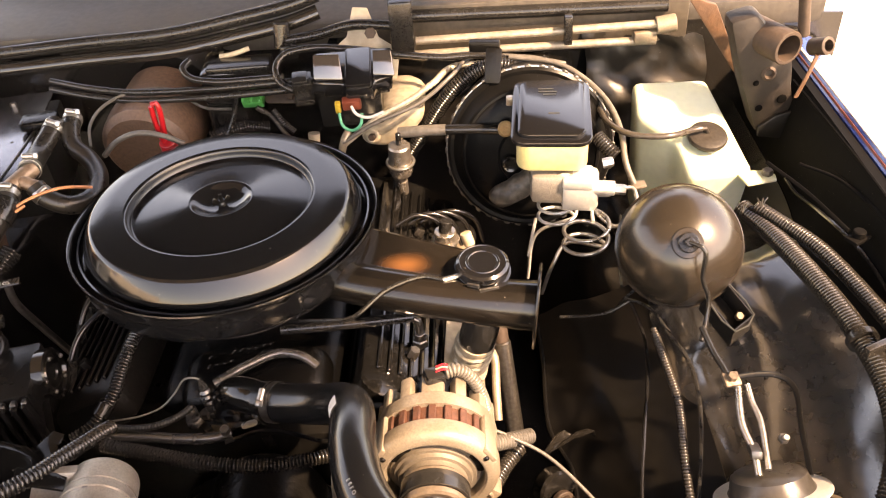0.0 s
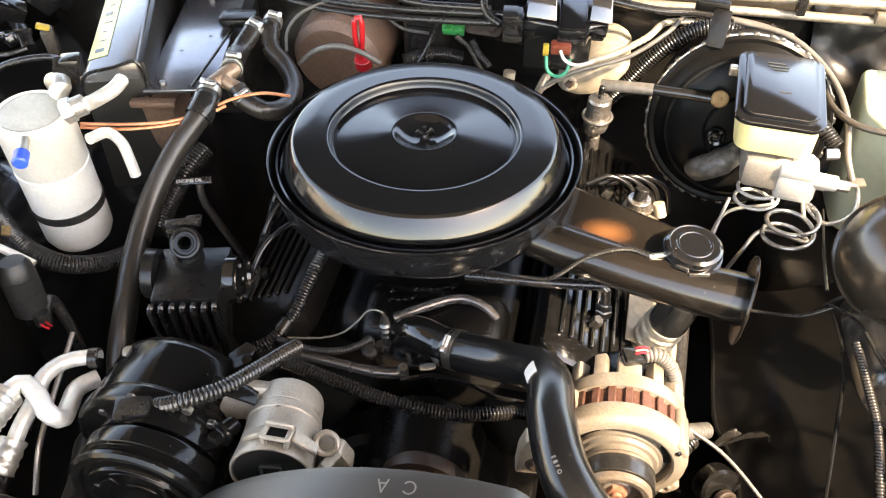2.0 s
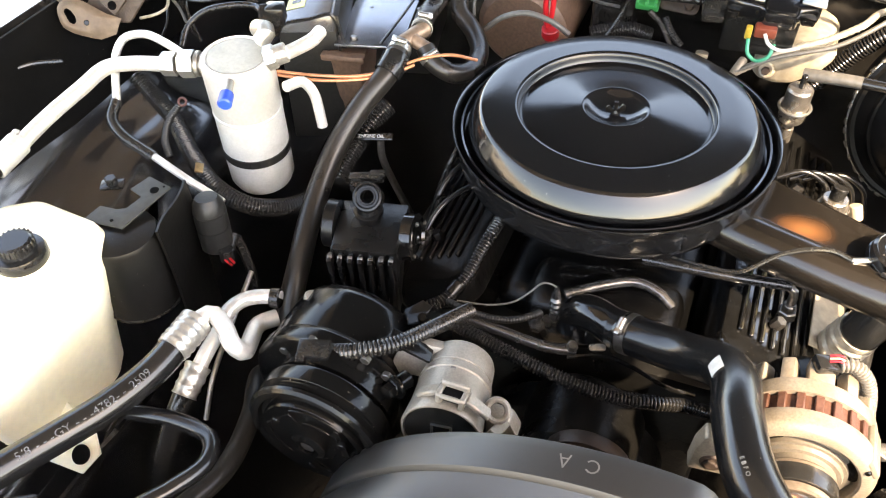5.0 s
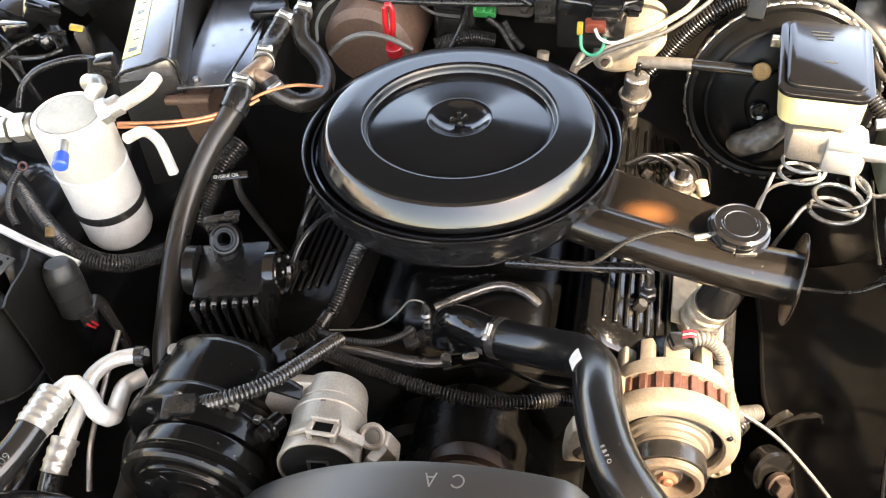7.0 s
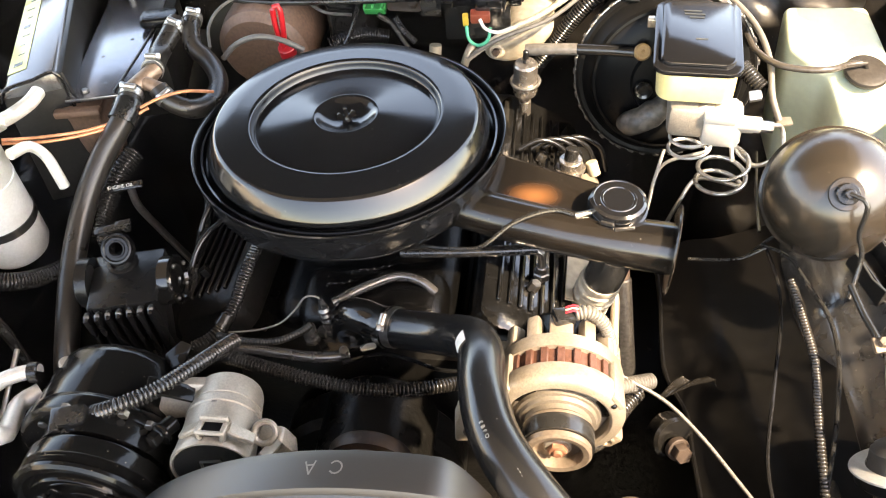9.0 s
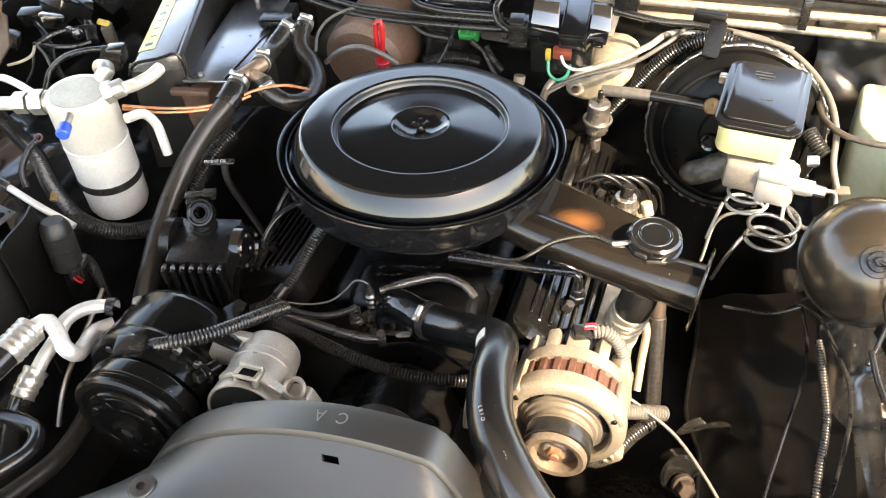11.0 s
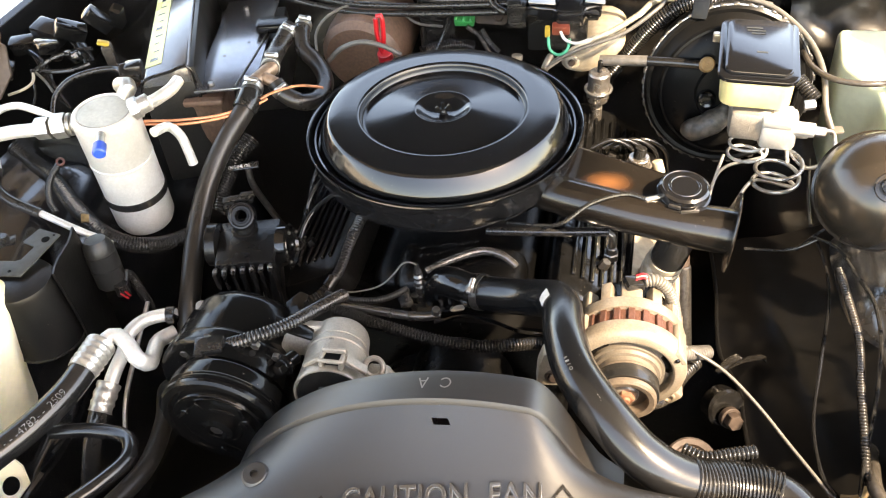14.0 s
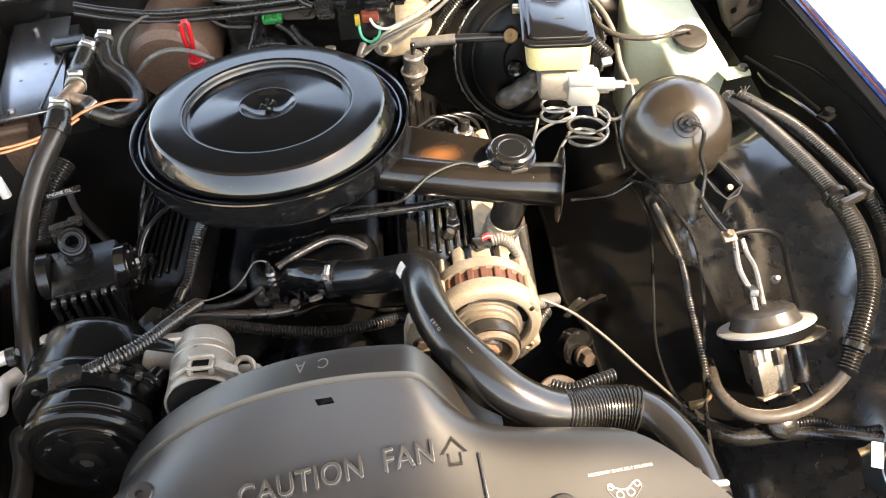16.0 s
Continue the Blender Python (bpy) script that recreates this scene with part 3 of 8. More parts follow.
# ---- engine ----
def engine_block():
    t = thing("engine_block", "greasy black painted V8 engine block in the bay", "engine", (0.03, 0.05, 0.32))
    part("block", box((0.03, 0.08, 0.55), (0.36, 0.62, 0.45), (0, 0, 0), 0.02), DULL, t)
    for s in (-1, 1):
        part("cylinder_head", box((0.03 + s * 0.20, 0.06, 0.70), (0.13, 0.54, 0.14), (0, s * 30, 0), 0.012), ENGINE, t)
    part("timing_cover", cylinder((0.04, -0.24, 0.60), (0.04, -0.30, 0.60), 0.13, 32, 0.01), DULL, t)
    part("water_pump", join(cylinder((0.06, -0.25, 0.70), (0.06, -0.36, 0.70), 0.075, 32, 0.01), cylinder((0.06, -0.36, 0.70), (0.06, -0.42, 0.70), 0.05, 32)), DULL, t)
    part("fan_clutch_hub", lathe([(0, 0), (0.045, 0.0), (0.048, 0.004), (0.048, 0.018), (0.040, 0.020), (0.038, 0.030), (0.024, 0.032), (0.022, 0.05), (0, 0.05)], (0.085, -0.395, 0.818), (0, -1, 0), 36), HUB, t, "dark rusted fan clutch hub")


engine_block()


def valve_cover(s):
    t = thing("valve_cover", "black painted valve cover with lengthwise ribs", "valve cover", (0.03 + s * 0.21, 0.0, 0.77), "valve covers")
    m = pose(0.03 + s * 0.212, 0.03, 0.80, 0, s * 26, 0)
    bm = slab(rounded(0.135, 0.50, 0.03), -0.035, 0.022, m, 0.008)
    # Left cover gets DULL, a shaded copy of the right cover's GLOSS.
    part("cover", bm, GLOSS if s > 0 else DULL, t)
    for i in range(7):
        x = -0.045 + 0.015 * i
        part("rib", box((m @ Vector((x, 0, 0.024))), (0.0055, 0.42, 0.008), (0, s * 26, 0), 0.0016, 1), GLOSS if s > 0 else DULL, t)
    for y in (-0.17, 0.1):
        c = m @ Vector((0, y, 0.024))
        part("bolt", hexagon(c, m.to_3x3() @ Vector((0, 0, 1)), 0.008, 0.014), DARKSTEEL if s > 0 else DULL, t)


valve_cover(1)
valve_cover(-1)


def intake():
    t = thing("intake_manifold", "glossy black painted cast intake manifold", "intake manifold", (0.03, 0.0, 0.70))
    part("plenum", box((0.03, 0.05, 0.755), (0.26, 0.48, 0.11), (0, 0, 0), 0.035, 4), INTAKE, t)
    part("front_runner", box((0.045, -0.165, 0.80), (0.20, 0.10, 0.075), (12, 0, 0), 0.03, 4), INTAKE, t)
    part("throttle_base", cylinder((0.0, 0.02, 0.80), (0.0, 0.02, 0.915), 0.085, 32, 0.004), GLOSS, t)
    line = [(0.001, -0.2, 0.845), (0.04, -0.174, 0.85), (0.08, -0.153, 0.85), (0.11, -0.156, 0.845), (0.13, -0.166, 0.835)]
    part("cast_rib", tube(line, 0.0065, 10), CAST_RIB, t, "bright cast rib with painted glint")
    # cast figures, too small to read
    chip = random.Random(5)
    for row in range(2):
        for i in range(9):
            if chip.random() < 0.3:
                continue
            c = Vector((-0.011, -0.176 + 0.013 * row, 0.852 + 0.003 * row)).lerp(Vector((0.065, -0.15 + 0.013 * row, 0.852)), i / 8)
            turn = (20, 0, 10 + chip.uniform(-30, 30))
            part("cast_mark", join(box(c, (0.0014, chip.uniform(0.004, 0.007), 0.0022), turn, 0.0006, 1), box(c + Vector((0.002, chip.uniform(-0.003, 0.003), 0)), (0.004, 0.0014, 0.0022), turn, 0.0006, 1)), GLOSS, t)


intake()


def thermostat():
    t = thing("thermostat_housing", "glossy black thermostat outlet on the intake", "thermostat housing", (0.03, -0.21, 0.80))
    part("outlet", tube([(0.015, -0.205, 0.79), (0.02, -0.212, 0.83), (0.04, -0.222, 0.848), (0.085, -0.242, 0.853)], 0.023, 18, wave=lambda s, n: 1 + 0.25 * math.exp(-((s - n) / 0.01) ** 2)), GLOSS, t)
    part("flange", slab(rounded(0.085, 0.055, 0.02), 0, 0.01, pose(0.018, -0.21, 0.795, 8, 0, 15), 0.002), GLOSS, t)
    for dx in (-0.032, 0.032):
        part("bolt", hexagon((0.018 + dx, -0.212 + dx * 0.2, 0.805), (0, -0.1, 1), 0.0075, 0.009), DARKSTEEL, t)


thermostat()


def wrap_print(text, points, share, size, r, facing, parent, space=1.0):
    """Pale print bent round a hose, reading along it from its start."""
    line, _ = glide(points, 0.002)
    i = max(3, min(len(line) - 4, int(share * (len(line) - 1))))
    ahead = (line[i + 3] - line[i - 3]).normalized()
    up = Vector(facing)
    up = (up - ahead * up.dot(ahead)).normalized()
    m = Matrix((ahead, up.cross(ahead), up)).transposed().to_4x4()
    bm = lettering(text, size, Matrix.Identity(4), 0.0002, space)
    for v in bm.verts:
        a = v.co.y / r
        v.co = Vector((v.co.x, r * math.sin(a), (r + 0.0001) * math.cos(a)))
    bmesh.ops.transform(bm, matrix=Matrix.Translation(line[i]) @ m, verts=bm.verts)
    return part("print", bm, WHITE, parent, smooth=False)


def wrap_patch(points, share, long, wide, r, facing):
    """A small sheet bent round a hose."""
    line, _ = glide(points, 0.002)
    i = int(share * (len(line) - 1))
    ahead = (line[i + 3] - line[i - 3]).normalized()
    up = Vector(facing)
    up = (up - ahead * up.dot(ahead)).normalized()
    side = up.cross(ahead)
    rows = []
    for k in range(7):
        a = wide / r * (k / 6 - 0.5)
        rows.append([line[i] + ahead * long * (j / 4 - 0.5) + (r + 0.0006) * (math.sin(a) * side + math.cos(a) * up) for j in range(5)])
    return sheet(rows, 0.0004)


def radiator_hose():
    t = thing("radiator_hose", "black rubber upper radiator hose with corrugated sleeve", "radiator hose", (0.2, -0.4, 0.90))
    line = [(0.072, -0.238, 0.852), (0.115, -0.254, 0.864), (0.162, -0.276, 0.886), (0.193, -0.304, 0.916), (0.206, -0.338, 0.938), (0.213, -0.393, 0.952), (0.230, -0.451, 0.957),
                   (0.263, -0.498, 0.951), (0.305, -0.531, 0.930), (0.352, -0.538, 0.906), (0.40, -0.528, 0.892), (0.447, -0.532, 0.885), (0.482, -0.58, 0.875), (0.495, -0.66, 0.86)]
    part("hose", tube(line, 0.0245, 28, 0.005), HOSE, t)
    band(line, 0.03, 0.0245, 0.012, t, DARKSTEEL)
    band(line, 0.96, 0.0248, 0.012, t, DARKSTEEL)
    sl, _ = glide(line, 0.004)
    a, b = int(0.665 * len(sl)), int(0.80 * len(sl))
    part("corrugated_sleeve", loom(sl[a:b:3], 0.0268, 0.0044, 24, 0.10), PLASTIC, t, "black corrugated plastic guard sleeve")
    part("sticker", wrap_patch(line, 0.268, 0.023, 0.017, 0.0248, (-0.75, -0.25, 0.62)), PAPER, t, "small white printed sticker")
    wrap_print("EBFO", line, 0.437, 0.0056, 0.0247, (-0.25, -0.45, 0.85), t, 1.7)
    wrap_print("- - .", line, 0.50, 0.006, 0.0247, (0.1, -0.35, 0.93), t)


radiator_hose()


def air_cleaner():
    t = thing("air_cleaner", "round satin black air cleaner housing on the engine", "air cleaner", (0, 0, 0.915))
    pan = [(0.06, 0.905), (0.12, 0.900), (0.185, 0.908), (0.198, 0.918), (0.203, 0.93), (0.2045, 0.955), (0.2055, 0.966), (0.2085, 0.9715), (0.2105, 0.9725), (0.2112, 0.9705),
           (0.2100, 0.968), (0.2075, 0.964), (0.2065, 0.95), (0.203, 0.948), (0.2015, 0.960), (0.1995, 0.9665), (0.197, 0.966), (0.195, 0.955), (0.186, 0.952), (0.10, 0.95)]
    part("pan", lathe([(r, z) for r, z in pan], (0, 0, 0), (0, 0, 1), 128), SATIN, t)
    lid = [(0, 0.9846), (0.010, 0.9848), (0.020, 0.9860), (0.029, 0.9892), (0.0365, 0.9940), (0.0395, 0.9962), (0.0415, 0.9972), (0.0430, 0.9975), (0.0445, 0.9972), (0.047, 0.9966), (0.075, 0.9925), (0.105, 0.9882), (0.117, 0.9866),
           (0.1205, 0.9863), (0.1225, 0.9868), (0.1236, 0.9885), (0.1243, 0.9935), (0.1250, 0.9972), (0.1262, 0.9992), (0.1282, 1.0002), (0.131, 1.0001), (0.150, 1.0), (0.1715, 0.9994), (0.1745, 0.9982), (0.1775, 0.995),
           (0.1885, 0.974), (0.190, 0.970), (0.189, 0.966), (0.186, 0.966)]
    part("lid", lathe(lid, (0, 0, 0), (0, 0, 1), 128), LID, t)
    part("stud", cylinder((0, 0, 0.982), (0, 0, 1.005), 0.0026, 12), ENGINE, t)
    wing = [(-0.0135, 0.002), (-0.0125, 0.009), (-0.0085, 0.012), (-0.006, 0.008), (-0.003, 0.005), (0.003, 0.005), (0.006, 0.008), (0.0085, 0.012), (0.0125, 0.009), (0.0135, 0.002), (0.006, 0.0), (-0.006, 0.0)]
    nut = join(slab(wing, -0.0014, 0.0014, pose(0, 0, 0.9885, 90, 0, 25), 0.0006), lathe([(0, 0), (0.0068, 0), (0.0062, 0.003), (0.0048, 0.005), (0.0045, 0.008), (0, 0.008)], (0, 0, 0.9872), (0, 0, 1), 20))
    part("wing_nut", nut, ENGINE, t, "dark oily wing nut")
    # snorkel: a round duct that widens towards its flange, and the sloping plate behind it
    b = Vector((0.418, -0.150, 0.914))
    ahead = Vector((0.985, -0.14, -0.06)).normalized()
    duct = [(0.155, -0.094, 0.926), (0.205, -0.113, 0.926), (0.25, -0.126, 0.925), (0.30, -0.138, 0.923), (0.35, -0.145, 0.920), (0.39, -0.148, 0.917), b]
    part("snorkel", tube(duct, 0.028, 28, 0.008, wave=lambda s, n: 1.0 + 0.16 * max(0.0, s / n - 0.55) / 0.45), SNORKEL, t, "black snorkel duct with dust and wear")
    rows = []
    for k in range(13):
        w = k / 12
        top, low = Vector((0.178, -0.018, 0.956)).lerp(Vector((0.345, -0.084, 0.950)), w), Vector((0.160, -0.096, 0.944)).lerp(Vector((0.345, -0.140, 0.938)), w)
        row = [top.lerp(low, q / 8) - Vector((0, 0, 0.006 * math.sin(math.pi * q / 8))) for q in range(9)]
        rows.append([row[0] + Vector((0.006, 0.016, -0.035)), row[0] + Vector((0.002, 0.006, -0.003))] + row)
    part("snorkel_plate", sheet(rows, 0.003), SNORKEL, t, "brown sloping plate of the snorkel with a painted orange reflection")
    flange = lathe([(0.030, -0.001), (0.054, 0.0), (0.0555, 0.002), (0.054, 0.0035), (0.030, 0.003)], b, ahead, 36, True)
    part("snorkel_flange", flange, SNORKEL, t)
    s = Vector((0.352, -0.118, 0.944))
    part("vacuum_motor", lathe([(0, 0.0215), (0.018, 0.0215), (0.019, 0.0225), (0.021, 0.0225), (0.022, 0.0215), (0.029, 0.0215), (0.030, 0.0225), (0.0335, 0.020), (0.0345, 0.014), (0.034, 0.008), (0.0365, 0.007), (0.0365, 0.004), (0.034, 0.003), (0.034, -0.006), (0.03, -0.01), (0, -0.01)], s, (0.05, -0.08, 1), 36), SATIN, t)
    part("retaining_clip", join(box(s + Vector((0.008, -0.036, 0.002)), (0.024, 0.003, 0.012), (10, 0, 12), 0.001), box(s + Vector((-0.012, -0.034, 0.010)), (0.016, 0.003, 0.006), (10, 0, -18), 0.001)), DARKSTEEL, t, "worn bare steel clip")
    part("vacuum_nipple", cylinder(s + Vector((-0.03, -0.012, 0.008)), s + Vector((-0.05, -0.02, 0.008)), 0.0035, 10), STEEL, t, "bright steel vacuum nipple")
    line = [s + Vector((-0.048, -0.019, 0.008)), (0.278, -0.132, 0.955), (0.232, -0.149, 0.95), (0.19, -0.175, 0.93), (0.155, -0.169, 0.92), (0.10, -0.15, 0.905)]
    part("vacuum_hose", tube(line, 0.0028, 8), RUBBER, t, "thin black vacuum hose")


air_cleaner()


def alternator():
    t = thing("alternator", "tan weathered aluminium alternator with brown core", "alternator", (0.290, -0.31, 0.78))
    c = Vector((0.290, 0, 0.850))
    ax = (0.0, -1, 0.0)
    at = lambda y: (c.x, y, c.z)
    round_at = lambda r, a, y: (c.x + r * math.cos(a), y, c.z + r * math.sin(a))
    part("rear_case", lathe([(0.054, 0.050), (0.0705, 0.052), (0.0715, 0.055), (0.0715, 0.070), (0.054, 0.071)], at(-0.240), ax, 56, True), ALLOY_TAN, t)
    # Dark drum blackens the gaps between the fins in place of shade.
    part("rear_core", lathe([(0, 0.0), (0.040, 0.0), (0.050, 0.004), (0.053, 0.012), (0.053, 0.060), (0, 0.061)], at(-0.240), ax, 40), ENGINE, t, "dark drum standing in for shade between the fins")
    for i in range(13):
        a = 2 * math.pi * (i + 0.25) / 13
        part("case_fin", box(round_at(0.0610, a, -0.279), (0.017, 0.034, 0.026 if i % 4 == 3 else 0.015), (0, -math.degrees(a), 0), 0.003), ALLOY_TAN, t)
    part("stator", lathe([(0.060, 0), (0.0655, 0.0), (0.0655, 0.026), (0.060, 0.026)], at(-0.309), ax, 48, True), WINDING, t, "rust brown laminated stator")
    for i in range(24):
        a = 2 * math.pi * i / 24
        part("stator_rib", box(round_at(0.0665, a, -0.322), (0.006, 0.025, 0.0085), (0, -math.degrees(a), 0), 0.001, 1), WINDING, t)
    part("front_case", lathe([(0.060, -0.002), (0.0715, -0.001), (0.073, 0.003), (0.073, 0.016), (0.071, 0.021), (0.0655, 0.0245), (0.0585, 0.025), (0.056, 0.023), (0.055, 0.012), (0.054, 0.0)], at(-0.333), ax, 56, True), ALLOY_TAN, t)
    for i in range(3):
        a = 2 * math.pi * (i + 0.237) / 3
        part("case_lug", box(round_at(0.069, a, -0.331), (0.010, 0.050, 0.027), (0, -math.degrees(a), 0), 0.004), ALLOY_TAN, t)
        part("lug_bolt", cylinder(round_at(0.0655, a, -0.352), round_at(0.0655, a, -0.3590), 0.0035, 10), ENGINE, t)
    # Darker DISH colour puts the recess's shadow into the stepped face.
    part("hub_dish", lathe([(0.056, 0.0), (0.0545, 0.004), (0.0515, 0.0045), (0.0505, 0.009), (0.047, 0.0095), (0.046, 0.014), (0.0425, 0.0145), (0.041, 0.019), (0.0365, 0.0195), (0.0365, 0.026), (0.0, 0.026)], at(-0.341), ax, 56), DISH, t, "stepped grey brown face")
    # Raised dark ovals stand in for the shade inside vent slots.
    for k, d in enumerate((18, 138, 258)):
        a = radians(d)
        bm = slab([(0.009 * math.cos(q), 0.0165 * math.sin(q)) for q in (2 * math.pi * j / 18 for j in range(18))], 0, 0.003, Matrix.Translation(round_at(0.0495, a, -0.3475)) @ pose(0, 0, 0, 90, 0, 0) @ pose(0, 0, 0, 0, 0, d), 0.001)
        part("vent", bm, ENGINE, t, "dark oval plate standing in for a vent slot")
    part("pulley", lathe([(0.0, 0.0), (0.034, 0.0), (0.0385, 0.001), (0.0385, 0.004), (0.0345, 0.005), (0.0345, 0.024), (0.0365, 0.025), (0.0365, 0.031), (0.0335, 0.033), (0.0275, 0.032), (0.0255, 0.020), (0.0, 0.018)], at(-0.3685), ax, 48), PULLEY, t, "brown dusty pulley cup")
    part("drive_belt", lathe([(0.0345, 0.005), (0.0395, 0.005), (0.0395, 0.024), (0.0345, 0.024)], at(-0.3685), ax, 48, True), RUBBER, t, "black ribbed drive belt on the pulley")
    part("washer", cylinder(at(-0.386), at(-0.393), 0.0155, 24, 0.002), ALLOY, t)
    part("pulley_nut", join(hexagon(at(-0.392), ax, 0.0105, 0.007), cylinder(at(-0.396), at(-0.402), 0.0055, 14)), NUT, t, "pinkish brown shaft nut")
    part("plug", box((0.292, -0.270, 0.921), (0.024, 0.020, 0.014), (0, 10, 20), 0.003), PLASTIC, t)
    ear = Vector((0.203, -0.390, 0.883))
    part("mounting_ear", slab([(-0.022, -0.018), (0.018, -0.020), (0.026, -0.006), (0.020, 0.010), (0.002, 0.020), (-0.008, 0.040), (-0.014, 0.038), (-0.020, 0.016)], -0.010, 0.010, Matrix.Translation(ear) @ pose(0, 0, 0, 90, 0, 8), 0.003), ALLOY_TAN, t)
    part("ear_bolt", join(ring(ear + Vector((0, -0.010, 0)), (0, -1, 0), 0.009, 0.003), hexagon(ear + Vector((0, -0.008, 0)), (0, -1, 0), 0.007, 0.007)), RUST, t)
    low = Vector(round_at(0.076, radians(-42), -0.335))
    part("lower_ear", join(box(low, (0.03, 0.024, 0.026), (0, 42, 0), 0.005), ring(low + Vector((0, -0.013, 0)), (0, -1, 0), 0.006, 0.0025)), ALLOY_TAN, t)


alternator()


def compressor():
    t = thing("ac_compressor", "glossy black air conditioning compressor with clutch pulley", "compressor", (-0.19, -0.4, 0.77))
    c = Vector((-0.190, 0, 0.862))
    at = lambda y: (c.x, y, c.z)
    round_at = lambda r, a, y: (c.x + r * math.cos(a), y, c.z + r * math.sin(a))
    ax = (0, -1, 0)
    part("body", lathe([(0, 0), (0.062, 0.0), (0.076, 0.005), (0.0845, 0.012), (0.0885, 0.024), (0.0900, 0.060), (0.0895, 0.080), (0.0920, 0.083), (0.0935, 0.088), (0.0935, 0.100), (0.090, 0.104), (0.084, 0.106), (0, 0.107)], (c.x - 0.021, -0.332, c.z - 0.023), ax, 64), COMPRESSOR, t)
    part("coil_ring", lathe([(0.050, 0), (0.070, 0.0), (0.072, 0.004), (0.072, 0.026), (0.050, 0.028)], at(-0.436), ax, 48, True), COMPRESSOR, t)
    prof = [(0.0, 0.0), (0.070, 0.0), (0.0755, 0.003), (0.0765, 0.006), (0.0765, 0.021)]
    for k in range(3):
        prof += [(0.0765, 0.022 + 0.004 * k), (0.0735, 0.024 + 0.004 * k)]
    prof += [(0.0775, 0.034), (0.0775, 0.038), (0.074, 0.041), (0.066, 0.040), (0.064, 0.036), (0.062, 0.036), (0, 0.036)]
    part("clutch_pulley", lathe(prof, at(-0.466), ax, 64), COMPRESSOR, t)
    part("clutch_plate", lathe([(0, 0.003), (0.016, 0.003), (0.018, 0.0), (0.050, 0.0), (0.057, 0.003), (0.0585, 0.001), (0.0585, -0.004), (0, -0.004)], at(-0.507), ax, 48), COMPRESSOR, t)
    for i in range(3):
        a = 2 * math.pi * (i + 0.2) / 3
        part("plate_spring", slab([(-0.022, -0.006), (0.020, -0.004), (0.024, 0.0), (0.020, 0.004), (-0.022, 0.006)], 0, 0.003, Matrix.Translation(round_at(0.040, a, -0.509)) @ pose(0, 0, 0, 90, 0, 0) @ pose(0, 0, 0, 0, 0, math.degrees(a) + 75), 0.0008), COMPRESSOR, t)
        part("plate_rivet", cylinder(round_at(0.044, a, -0.510), round_at(0.044, a, -0.516), 0.0050, 14), COMPRESSOR, t)
        for r, wide in ((0.052, 70), (0.033, 55)):
            arc = [round_at(r - 0.004 * q / 6, a + radians(20 + wide * q / 6), -0.5085) for q in range(7)]
            part("plate_ridge", tube(arc, 0.0013, 8, 0.004), COMPRESSOR, t)
    part("hub", lathe([(0.010, 0.0), (0.021, 0.0), (0.020, 0.010), (0.014, 0.013), (0.010, 0.012)], at(-0.508), ax, 28, True), COMPRESSOR, t)
    part("hub_nut", hexagon(at(-0.506), ax, 0.009, 0.012), DARKSTEEL, t)
    for an in (40, 62, 110, 150):
        a = radians(an)
        part("case_bolt", hexagon(round_at(0.0765, a, -0.434), ax, 0.0058, 0.006), DARKSTEEL, t)
    plug = Vector((-0.208, -0.446, 0.928))
    part("connector", join(box(plug, (0.034, 0.022, 0.024), (10, 0, 15), 0.003), box(plug + Vector((-0.012, -0.006, 0.002)), (0.010, 0.026, 0.018), (10, 0, 15), 0.002), box(plug + Vector((0.004, -0.012, 0.0)), (0.016, 0.010, 0.008), (10, 0, 15), 0.002)), PLASTIC, t)
    part("port_boss", cylinder((-0.264, -0.363, 0.900), (-0.261, -0.362, 0.911), 0.0085, 20), ALLOY, t)
    part("loom_bracket", join(slab([(-0.020, -0.008), (0.004, -0.010), (0.022, 0.006), (0.012, 0.016), (-0.012, 0.010)], 0, 0.003, pose(-0.138, -0.342, 0.902, 35, -20, 20), 0.001), hexagon((-0.128, -0.346, 0.905), (0, -0.4, 0.9), 0.006, 0.008)), COMPRESSOR, t)
    part("clip_bracket", box((-0.118, -0.40, 0.925), (0.05, 0.02, 0.004), (0, 30, 10), 0.001), COMPRESSOR, t)


compressor()


